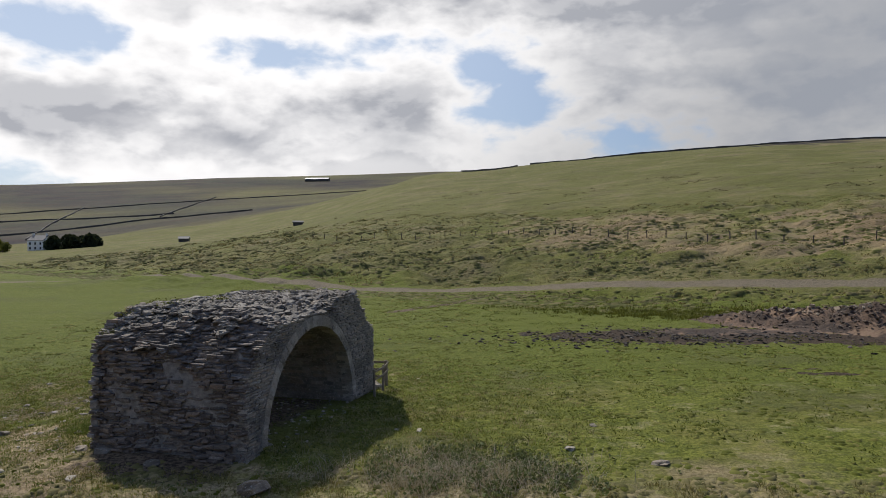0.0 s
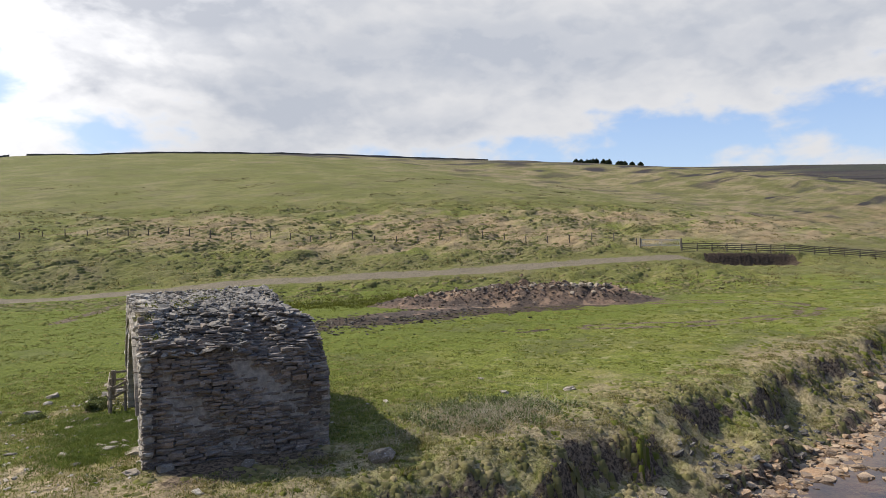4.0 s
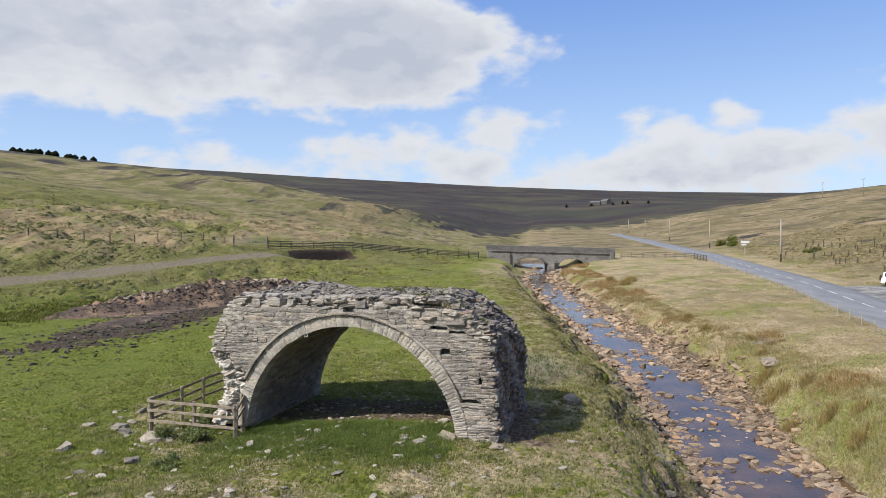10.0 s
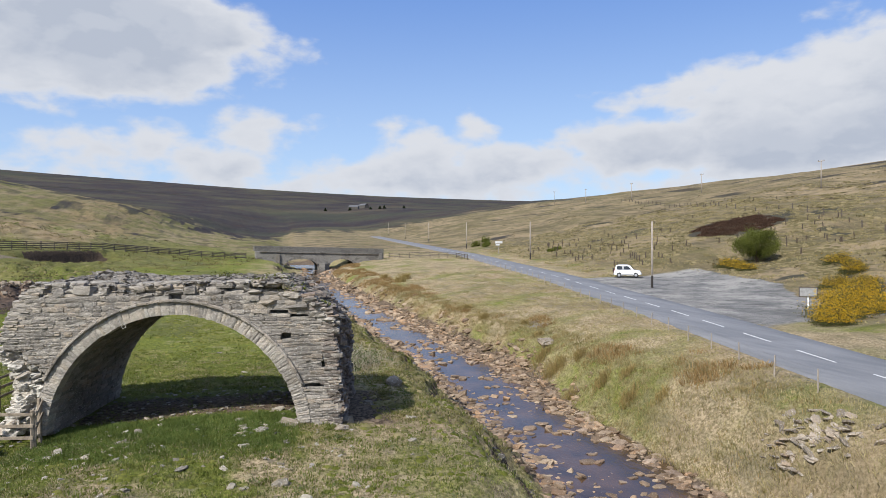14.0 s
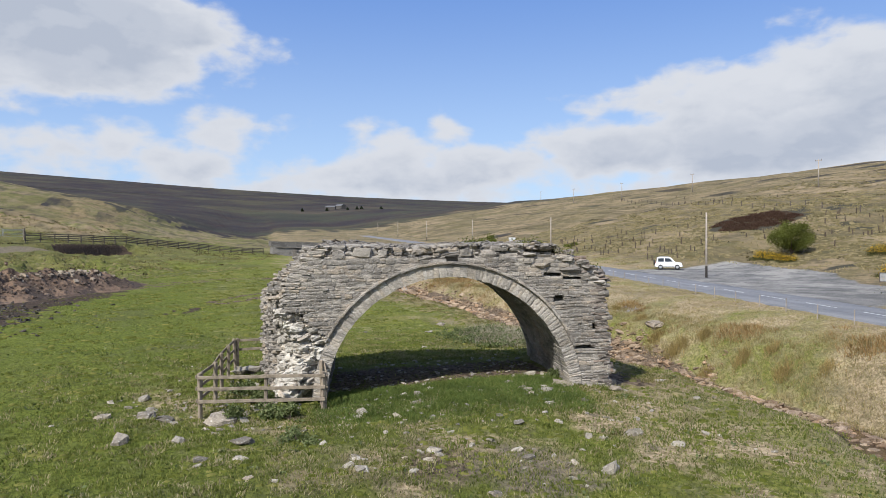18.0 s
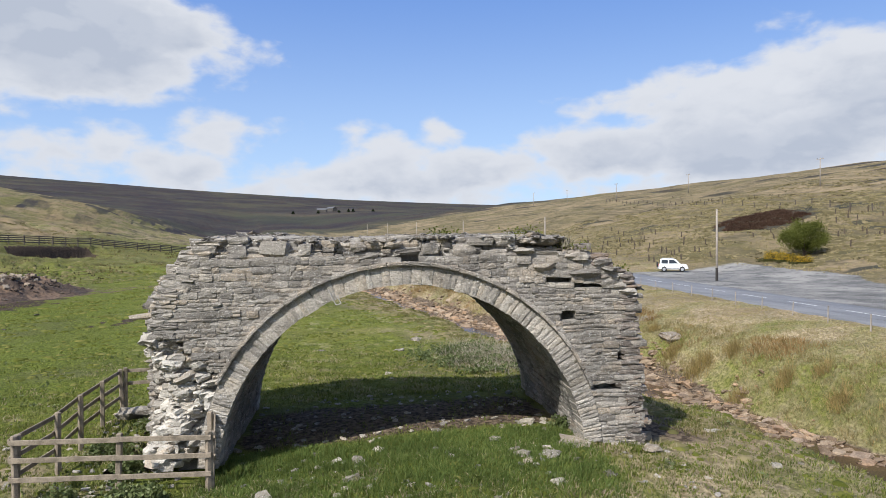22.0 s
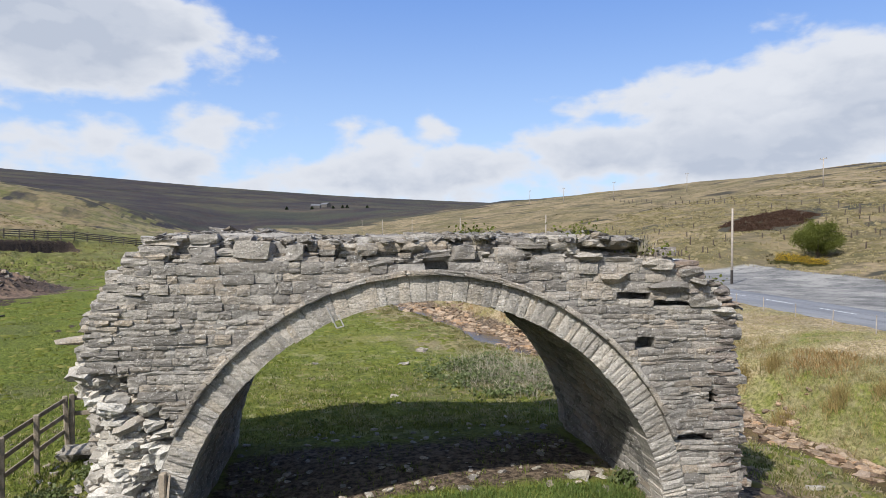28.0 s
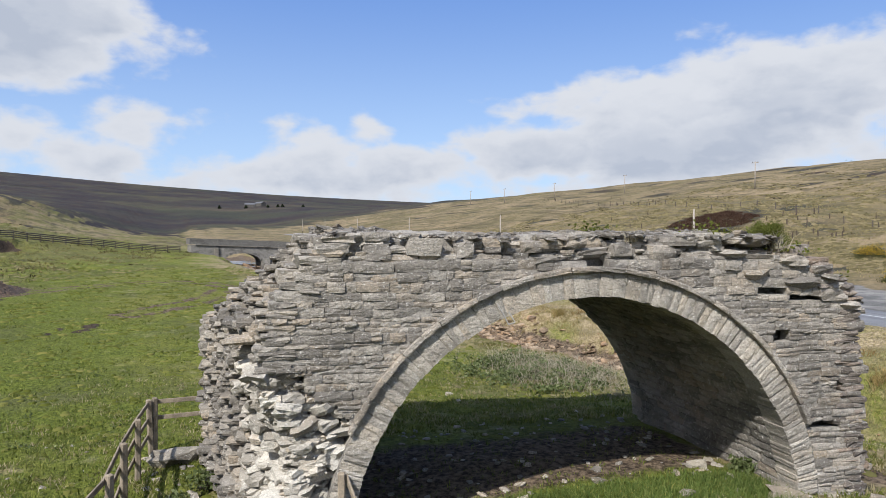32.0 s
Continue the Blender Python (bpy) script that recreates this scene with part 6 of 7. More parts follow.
clods.make("clod_litter", stone_material("clods", (0.035, 0.026, 0.020), (0.085, 0.060, 0.044), (0.19, 0.145, 0.105), (0.15, 0.09, 0.056), 0.2, True), spoil, "clods and pale stones", "stuff")
lumps = Heap()
for k in range(420):
    x = float(r.normal(37, 4.2))
    y = 51.6 - 0.75 * (x - 35) + float(r.normal(0, 0.9))
    h = float(heap_h(np.array([x]), np.array([y]))[0])
    if not 0.45 < h < 1.8:
        continue
    s = r.uniform(0.15, 0.42)
    lumps.add(trs(x - 34, y - 51, ground_z(x, y) + h - spoil.location.z + s * 0.08, s * 1.3, s, s * 0.6, r.normal(0, 0.3), r.normal(0, 0.3), r.uniform(0, 6.28)), BLOCKS, r)
lumps.make("pale_lumps", stone_material("pale_clay", (0.19, 0.15, 0.11), (0.30, 0.245, 0.18), (0.40, 0.335, 0.25), (0.26, 0.18, 0.12), 0.2, True), spoil, "pale clay and stone lumps on the brow", "stuff")
mud = Heap()
for k in range(900):
    x, y = r.normal(19, 8), r.normal(51, 2.6)
    s = r.uniform(0.05, 0.26)
    mud.add(trs(x, y, ground_z(x, y) + s * 0.1, s * 1.5, s, s * 0.5, r.normal(0, 0.3), r.normal(0, 0.3), r.uniform(0, 6.28)), SLABS, r)
tagged(mud.make("churned_mud", stone_material("mud_clods", (0.022, 0.018, 0.015), (0.045, 0.037, 0.03), (0.10, 0.085, 0.07), (0.07, 0.05, 0.037), 0.25, True)), "black churned mud clods before the heap", "mud", kind="stuff")
x = np.concatenate([r.normal(23, 7, 2600), r.normal(36, 8, 1400)])
y = np.concatenate([63.5 - 0.55 * (x[:2600] - 23) + r.normal(0, 2.4, 2600), 59.5 - 0.75 * (x[2600:] - 36) + r.normal(0, 2.0, 1400)])
ok = waves(x, y, 4.1, 66) + 0.5 * waves(x, y, 1.6, 67) > -0.1
x, y = x[ok], y[ok]
v, f = blades(r, x, y, r.uniform(0.12, 0.42, len(x)), 0.35, 6, 0.07, 0.9)
stuff("heap_weeds", v, f, hedge_leaf, "dark green weeds behind the spoil heap", "plants")


# ---- timber fences ----
def beam(bm, a, b2, wide, deep):
    a, b2 = Vector(a), Vector(b2)
    axis = b2 - a
    q = axis.to_track_quat("X", "Z")
    block(bm, (axis.length, wide, deep), (a + b2) / 2, q, min(wide, deep) * 0.16)


def fence(name, line, post_h, rail_z, label, post_w=0.11, rail=(0.035, 0.10), sag=0.02, mat=None, seed=0, group=""):
    """Posts at the points of line, rails from post to post."""
    r = np.random.default_rng(seed)
    mat = mat or wood_mat
    x0, y0 = line[0]
    root = thing(name, pose(x0, y0, ground_z(x0, y0)), label, "fence", group)
    base = Vector(root.location)
    tops = []
    for x, y in line:
        z = ground_z(x, y)
        lean = Vector((r.normal(0, 0.02), r.normal(0, 0.02), 0)) * post_h
        bm = bmesh.new()
        beam(bm, Vector((x, y, z - 0.3)) - base, Vector((x, y, z + post_h + r.normal(0, 0.02))) + lean - base, post_w, post_w)
        part("post", bm, mat, root)
        tops.append(Vector((x, y, z)) - base)
    for p0, p1 in zip(tops[:-1], tops[1:]):
        side = (p1 - p0).cross(Vector((0, 0, 1))).normalized() * (post_w / 2 + rail[0] / 2)
        for h in rail_z:
            bm = bmesh.new()
            out = (p1 - p0).normalized() * 0.06
            beam(bm, p0 + side - out + Vector((0, 0, h + r.normal(0, sag))), p1 + side + out + Vector((0, 0, h + r.normal(0, sag))), rail[0], rail[1])
            part("rail", bm, mat, root)
    return root




TALK = "grey weathered post and rail fence guarding the broken arch"


def level_fence(line, top, rail_drop, label, seed):
    """Posts of unequal length, with rails running from top to top; line: x, y and the post's top height."""
    r = np.random.default_rng(seed)
    x0, y0, _ = line[0]
    root = thing("timber_fence", pose(x0, y0, ground_z(x0, y0)), label, "fence", "fence round the arch")
    base = Vector(root.location)
    heads = []
    for x, y, zt in line:
        bm = bmesh.new()
        beam(bm, Vector((x, y, ground_z(x, y) - 0.3)) - base, Vector((x + r.normal(0, 0.02), y + r.normal(0, 0.02), zt + 0.05)) - base, 0.11, 0.11)
        part("post", bm, wood_mat, root)
        heads.append(Vector((x, y, zt)) - base)
    for p0, p1 in zip(heads[:-1], heads[1:]):
        side = (p1 - p0).cross(Vector((0, 0, 1))).normalized() * -0.075
        for h in rail_drop:
            bm = bmesh.new()
            out = (p1 - p0).normalized() * 0.08
            beam(bm, p0 + side - out + Vector((0, 0, -h + r.normal(0, 0.012))), p1 + side + out + Vector((0, 0, -h + r.normal(0, 0.012))), 0.035, 0.10)
            part("rail", bm, wood_mat, root)
    return root


def head(u, v, z):
    return (*at_arch(u, v), z)


level_fence([head(-4.05, -0.12, 0.42), head(-3.94, -0.70, 0.16)], 0, (0.08, 0.45), TALK, 1)
level_fence([head(-3.98, -0.74, 0.18), head(-5.75, -0.66, 0.18), head(-7.69, -0.58, 0.18)], 0, (0.06, 0.42, 0.80), TALK, 2)
level_fence([head(-7.74, -0.50, 0.18), head(-7.62, 1.15, 0.22), head(-7.75, 2.75, 0.26), head(-7.85, 4.45, 0.26), head(-7.9, 6.2, 0.26)], 0, (0.06, 0.42, 0.80), TALK, 3)
level_fence([head(-7.85, 6.28, 0.28), head(-6.6, 6.5, 0.28), head(-5.3, 6.55, 0.30)], 0, (0.06, 0.42), "grey weathered post and rail fence behind the broken arch", 4)
for k, (u, v, s) in enumerate(((-6.0, 0.6, 0.75), (-6.9, 2.2, 0.8), (-6.5, 3.8, 0.7), (-5.6, -0.9, 0.6), (-4.9, -1.7, 0.55), (-6.6, -1.2, 0.5))):
    bush("bramble", *at_arch(u, v), s, s * 0.8, 0.42, 1300, 0.085, nettle_leaf, 800 + k, "low dark green bramble round the wooden fence", "shrub", group="brambles")


def along(knots, step):
    out, rest = [], 0.0
    for (x0, y0), (x1, y1) in zip(knots[:-1], knots[1:]):
        ln = math.hypot(x1 - x0, y1 - y0)
        t = rest
        while t < ln:
            out.append((x0 + (x1 - x0) * t / ln, y0 + (y1 - y0) * t / ln))
            t += step
        rest = t - ln
    return out


dark_wood = plain("dark_fence_wood", (0.085, 0.07, 0.058), 0.85, 0, 0.35, 3.0, 0.3)
fence("timber_fence", along(((81.5, 58.8), (88, 53.2), (95, 48), (103, 41), (110, 33), (115, 22)), 2.4), 1.35, (0.35, 0.65, 0.95, 1.22), "long dark post and rail fence between gate and road bridge", 0.15, (0.05, 0.13), 0.02, dark_wood, 4)
fence("timber_fence", along(((116.5, -9), (112, -17), (106, -21.5), (96, -20.5)), 2.4), 1.2, (0.4, 0.75, 1.1), "dark roadside post and rail fence by the road bridge", 0.13, (0.05, 0.12), 0.02, dark_wood, 5)

steel_mat = plain("galvanised_steel", (0.42, 0.43, 0.44), 0.45, 0.7, 0.15, 8.0, 0.05)
wire_mat = plain("fence_wire", (0.16, 0.155, 0.15), 0.6, 0.6, 0.2, 8.0, 0.0)


def wire_fence(name, line, post_h, post_w, wires, label, mat, seed, lean=0.03):
    r = np.random.default_rng(seed)
    x0, y0 = line[0]
    root = thing(name, pose(x0, y0, ground_z(x0, y0)), label, "fence")
    base = Vector(root.location)
    feet = []
    for x, y in line:
        z = ground_z(x, y)
        bm = bmesh.new()
        foot = Vector((x, y, z)) - base
        beam(bm, foot - Vector((0, 0, 0.3)), foot + Vector((r.normal(0, lean), r.normal(0, lean), post_h * r.uniform(0.9, 1.08))), post_w, post_w)
        part("post", bm, mat, root)
        feet.append(foot)
    for h in wires:
        bm = bmesh.new()
        for p0, p1 in zip(feet[:-1], feet[1:]):
            beam(bm, p0 + Vector((0, 0, h)), p1 + Vector((0, 0, h)), 0.008, 0.008)
        part("wire", bm, wire_mat, root)
    return root


wire_fence("wire_fence", along(((-30, 158), (12.5, 131), (32, 112), (42, 98.5), (56, 88), (72, 73), (79, 65)), 3.6), 1.25, 0.14, (0.5, 0.85, 1.15), "post and wire fence along the foot of the hillside", dark_wood, 6)
verge = [(x, float(road_y(np.array([x]))[0]) + 4.1) for x in np.arange(-14, 100, 3.3)]
wire_fence("roadside_fence", verge, 0.9, 0.055, (0.35, 0.65, 0.9), "thin post and wire fence on the road verge", pole_mat, 7)
x0 = np.arange(30, 250, 6.0)
wire_fence("hill_fence", [(float(x), float(-62 - 0.42 * (x - 30))) for x in x0], 1.2, 0.16, (0.6, 1.1), "post and wire fence across the moor hillside", dark_wood, 8)

# field gate where the track meets the fence
gate = thing("field_gate", pose(76.2, 63.0, ground_z(76.2, 63.0), 0, 0, math.degrees(math.atan2(58.8 - 63, 81.5 - 76.2))), "grey metal field gate across the farm track", "gate")
for nm, boxes in (("gate_post", (((0.22, 0.22, 1.7), (0.0, 0, 0.7)),)), ("gate_post", (((0.22, 0.22, 1.7), (6.6, 0, 0.6)),)), ("gate_frame", (((3.0, 0.05, 0.06), (1.7, 0, 0.3)), ((3.0, 0.05, 0.06), (1.7, 0, 1.25)), ((0.06, 0.05, 1.0), (0.2, 0, 0.78)), ((0.06, 0.05, 1.0), (3.2, 0, 0.78)))), ("gate_frame", (((3.0, 0.05, 0.06), (4.9, 0, 0.25)), ((3.0, 0.05, 0.06), (4.9, 0, 1.2)), ((0.06, 0.05, 1.0), (3.4, 0, 0.73)), ((0.06, 0.05, 1.0), (6.4, 0, 0.73))))):
    bm = bmesh.new()
    for size, at in boxes:
        block(bm, size, at, None, 0.01)
    part(nm, bm, wood_mat if nm == "gate_post" else steel_mat, gate)
for k in range(8):
    bm = bmesh.new()
    block(bm, (3.0, 0.03, 0.04), (1.7 if k < 4 else 4.9, 0, 0.45 + 0.2 * (k % 4)))
    part("bar", bm, steel_mat, gate)


# ---- field walls ----
wall_mat = plain("dry_stone_wall", (0.075, 0.069, 0.062), 0.95, 0, 0.4, 0.8, 0.5)


def field_wall(line, tall, wide, label):
    bm = bmesh.new()
    rows = []
    for k, (x, y) in enumerate(line):
        x1, y1 = line[min(k + 1, len(line) - 1)]
        x2, y2 = line[max(k - 1, 0)]
        t = Vector((x1 - x2, y1 - y2, 0)).normalized()
        nrm = Vector((-t.y, t.x, 0)) * wide / 2
        z = ground_z(x, y)
        h = tall * (1 + 0.12 * math.sin(k * 2.3) + 0.08 * math.sin(k * 5.1))
        c = Vector((x, y, z))
        rows.append([bm.verts.new(c + o) for o in (nrm - Vector((0, 0, 1)), nrm * 0.7 + Vector((0, 0, h)), -nrm * 0.7 + Vector((0, 0, h)), -nrm - Vector((0, 0, 1)))])
    for a, b2 in zip(rows[:-1], rows[1:]):
        for j in range(3):
            bm.faces.new((a[j], b2[j], b2[j + 1], a[j + 1]))
    bm.faces.new(rows[0])
    bm.faces.new(rows[-1][::-1])
    return tagged(part("field_wall", bm, wall_mat), label, "wall", "field walls")


def polar(az, rr):
    return -10 + rr * math.sin(radians(az)), 10 + rr * math.cos(radians(az))


def crest(az, lo=200, hi=700):
    rr = np.linspace(lo, hi, 300)
    x, y = -10 + rr * math.sin(radians(az)), 10 + rr * math.cos(radians(az))
    k = int(np.argmax((height(x, y) - 6.4) / rr))
    return float(rr[k])


for a0, a1 in ((3.0, 8.1), (8.9, 45.0)):
    field_wall([polar(a, float(np.mean([crest(a + o) for o in range(-9, 10)]))) for a in np.arange(a0, a1, 0.6)], 0.95, 0.8, "dark dry-stone wall along the crest of the hill")


for line in ([polar(a, 640 + 6 * (a + 33)) for a in np.arange(-36, -14, 1)], [polar(a, 900 - 9 * (a + 33)) for a in np.arange(-36, -20, 1)],
             [polar(a, 1300 + 8 * a) for a in np.arange(-34, -2, 1.0)], [polar(-22 + k * 0.5, 760 + 60 * k) for k in range(9)], [polar(-31 + k * 0.4, 560 + 60 * k) for k in range(10)],
             [polar(a, 1150 + 3 * a) for a in np.arange(60, 104, 1.5)], [polar(a, 560 - 2.0 * (a - 44)) for a in np.arange(44, 66, 1.0)], [polar(a, 620) for a in np.arange(48, 62, 1.0)]):
    field_wall(line, 1.4, 1.2, "dark dry-stone wall across distant pasture")


# ---- far road bridge ----
BX, BW = 116.0, 5.5
bridge_mat = stone_material("bridge_stone", (0.086, 0.081, 0.075), (0.148, 0.139, 0.127), (0.22, 0.207, 0.188), (0.19, 0.164, 0.133), 0.22)
road_bridge = thing("road_bridge", pose(BX, 6.0, -1.6), "two-arched grey stone road bridge over the stream", "bridge")


def soffit_z(y):
    for c, half, top in ((10.8, 3.75, 0.95), (1.8, 3.0, 0.75)):
        if abs(y - c) < half:
            return top - 1.9 * (1 - math.sqrt(1 - ((y - c) / half) ** 2))
    return -3.2


def parapet_top(y):
    return 2.85 + (y + 8) * 0.034


bm = bmesh.new()
cols = []
for y in np.arange(-7.6, 20.3, 0.25):
    zb, zt = soffit_z(y), parapet_top(y) - 1.25
    cols.append([bm.verts.new((dx, y - 6.0, z + 1.6)) for dx, z in ((0, zb), (0, zt), (BW, zt), (BW, zb))])
for a, b2 in zip(cols[:-1], cols[1:]):
    for j in range(4):
        k = (j + 1) % 4
        bm.faces.new((a[j], b2[j], b2[k], a[k]))
bm.faces.new(cols[0][::-1])
bm.faces.new(cols[-1])
part("spandrel_wall", bm, bridge_mat, road_bridge)
for dx in (0.0, BW - 0.4):
    bm = bmesh.new()
    q = []
    for y in np.arange(-7.6, 20.5, 1.0):
        zt = parapet_top(y)
        q.append([bm.verts.new((dx + ox, y - 6.0, z + 1.6)) for ox, z in ((-0.03, zt - 1.15), (-0.03, zt), (0.4, zt), (0.4, zt - 1.15))])
    for a, b2 in zip(q[:-1], q[1:]):
        for j in range(4):
            k = (j + 1) % 4
            bm.faces.new((a[j], b2[j], b2[k], a[k]))
    bm.faces.new(q[0][::-1])
    bm.faces.new(q[-1])
    part("parapet", bm, bridge_mat, road_bridge, "grey coursed parapet")
bm = bmesh.new()
for y in np.arange(-7.6, 19.4, 1.0):
    block(bm, (0.3, 0.99, 0.16), (-0.08, y + 0.5 - 6.0, parapet_top(y + 0.5) - 1.2 + 1.6))
part("string_course", bm, bridge_mat, road_bridge, "projecting string course")
bm = bmesh.new()
prof = [(0.3, -1.15), (-1.3, -1.0), (-2.0, 0.0), (-1.3, 1.0), (0.3, 1.15)]
low = [bm.verts.new((x, 5.8 + y - 6.0, -1.0)) for x, y in prof]
top = [bm.verts.new((x, 5.8 + y - 6.0, 1.5)) for x, y in prof]
for k in range(5):
    bm.faces.new((low[k], low[(k + 1) % 5], top[(k + 1) % 5], top[k]))
bm.faces.new(top)
part("cutwater", bm, bridge_mat, road_bridge, "pale stone cutwater pier")
for yc, wd in ((15.6, 0.8), (-6.9, 0.8)):
    bm = bmesh.new()
    block(bm, (0.5, wd, 4.0), (-0.15, yc - 6.0, 1.6), None, 0.04)
    part("pilaster", bm, bridge_mat, road_bridge)
for c, half, top in ((10.8, 3.75, 0.95), (1.8, 3.0, 0.75)):
    ringp = part("arch_ring", bmesh.new(), None, road_bridge)
    me = mesh_from("voussoir", BLOCKS[3][0], BLOCKS[3][1], bridge_mat)
    for k in range(23):
        t = -0.97 + 1.94 * (k + 0.5) / 23
        y, z = c + half * t, top - 1.9 * (1 - math.sqrt(1 - t * t))
        slope = math.atan2(-1.9 * t / math.sqrt(1 - t * t), half)
        piece("voussoir", me, ringp, Matrix.Translation((-0.05, y - 6.0, z + 1.6 + 0.16)) @ Matrix.Rotation(slope, 4, "X") @ Matrix.Diagonal((0.4, half * 2 / 23 / max(0.35, math.cos(slope)), 0.42, 1)))


# ---- road furniture ----
paint_mat = plain("road_paint", (0.58, 0.58, 0.565), 0.7, 0, 0.12, 3.0, 0.05)
for k in range(34):
    xa = -34 + k * 6.0
    if xa > 160:
        break
    n_pts = np.linspace(xa, xa + 3.4, 4)
    bm = bmesh.new()
    rows = []
    for x in n_pts:
        y = float(road_y(np.array([x]))[0])
        z = float(road_z(np.array([x]))[0] + far_rise(np.array([x]), np.array([y]))[0]) + 0.036
        rows.append((bm.verts.new((x, y - 0.055, z)), bm.verts.new((x, y + 0.055, z))))
    for a, b2 in zip(rows[:-1], rows[1:]):
        bm.faces.new((a[0], b2[0], b2[1], a[1]))
    part("lane_dash", bm, paint_mat, road)


def pole(x, y, tall, arm, label, group, width=0.13):
    root = thing("utility_pole", pose(x, y, ground_z(x, y)), label, "pole", group)
    bm = bmesh.new()
    bmesh.ops.create_cone(bm, cap_ends=True, segments=12, radius1=width, radius2=width * 0.7, depth=tall + 0.6, matrix=Matrix.Translation((0, 0, tall / 2 - 0.3)))
    part("shaft", bm, pole_mat, root, smooth=True)
    if arm:
        bm = bmesh.new()
        block(bm, (arm, 0.16, 0.16), (0, 0, tall - 0.35))
        part("crossarm", bm, pole_mat, root)
        for o in (-0.42, 0, 0.42):
            bm = bmesh.new()
            bmesh.ops.create_cone(bm, cap_ends=True, segments=8, radius1=0.09, radius2=0.06, depth=0.3, matrix=Matrix.Translation((o * arm, 0, tall - 0.12)))
            part("insulator", bm, wire_mat, root)
    else:
        bm = bmesh.new()
        bmesh.ops.create_cone(bm, cap_ends=True, segments=12, radius1=width * 1.05, radius2=width * 1.03, depth=1.5, matrix=Matrix.Translation((0, 0, 0.6)))
        part("tarred_foot", bm, plain("tar", (0.03, 0.026, 0.024), 0.8), root, "black tarred foot")
    return root


pole(31.6, -19.1, 7.5, 0, "bare grey wooden telegraph pole in the car park", "roadside poles")
for x in (89, 150, 212, 275, 340):
    pole(x, float(road_y(np.array([x]))[0]) - 7.4, 7.5, 0, "bare grey wooden telegraph pole by the road", "roadside poles")
for x, y in ((115.2, -133.1), (206.9, -166.5), (245.5, -157.8), (305.9, -168.0), (351.9, -172.1)):
    pole(x, y, 8.0, 2.2, "power pole with crossarm on the moor skyline", "moor power poles", 0.17)

white_mat = plain("white_paint", (0.78, 0.78, 0.76), 0.5, 0, 0.06, 3.0, 0.0)
signpost = thing("road_sign", pose(114.5, -35.0, ground_z(114.5, -35.0), 0, 0, 12), "white finger signpost beside the moorland road", "sign")
for nm, size, at, m1 in (("post", (0.14, 0.14, 3.2), (0, 0, 1.4), pole_mat), ("board", (0.06, 2.0, 0.5), (-0.1, 0, 2.75), white_mat), ("board", (0.06, 1.1, 0.35), (-0.1, 0.3, 2.2), white_mat)):
    bm = bmesh.new()
    block(bm, size, at, None, 0.01)
    part(nm, bm, m1, signpost)
notice = thing("notice_board", pose(8.9, -18.0, ground_z(8.9, -18.0), 0, 0, -128), "small dark-framed notice board on a white post", "sign")
for nm, size, at, m1 in (("post", (0.12, 0.12, 1.5), (0, 0, 0.6), white_mat), ("board", (1.25, 0.05, 0.7), (0, -0.1, 1.35), plain("grey_board", (0.24, 0.24, 0.235), 0.6)), ("frame", (1.35, 0.04, 0.07), (0, -0.12, 1.72), dark_wood), ("frame", (1.35, 0.04, 0.07), (0, -0.12, 0.98), dark_wood), ("frame", (0.07, 0.04, 0.8), (-0.66, -0.12, 1.35), dark_wood), ("frame", (0.07, 0.04, 0.8), (0.66, -0.12, 1.35), dark_wood)):
    bm = bmesh.new()
    block(bm, size, at, None, 0.01)
    part(nm, bm, m1, notice)

# sapling guards on the hillside
guard_me = bpy.data.meshes.new("sapling_guard")
bm = bmesh.new()
bmesh.ops.create_cone(bm, cap_ends=True, segments=8, radius1=0.075, radius2=0.075, depth=0.85, matrix=Matrix.Translation((0, 0, 0.4)))
block(bm, (0.045, 0.045, 1.05), (0.10, 0, 0.45))
bm.to_mesh(guard_me)
bm.free()
guard_me.materials.append(plain("brown_guard", (0.07, 0.052, 0.038), 0.7, 0, 0.3, 4.0, 0.1))
rg = np.random.default_rng(301)
made = 0
while made < 140:
    if made < 80:
        x, y = rg.uniform(48, 112), 0
        y = float(road_y(np.array([x]))[0]) - 11 - rg.gamma(1.6, 6.5)
    elif made < 110:
        x = rg.uniform(38, 60)
        y = -48 - rg.uniform(0, 26)
    else:
        x = rg.uniform(110, 260)
        y = -95 - 0.28 * (x - 110) - rg.uniform(0, 22)
    ob = new("sapling_guard", guard_me)
    ob.matrix_world = trs(x, y, ground_z(x, y), 1, 1, rg.uniform(0.8, 1.15), rg.normal(0, 0.05), rg.normal(0, 0.05), rg.uniform(0, 6))
    tagged(ob, "dark brown sapling guard on the hillside", "tree guard", "sapling guards")
    made += 1


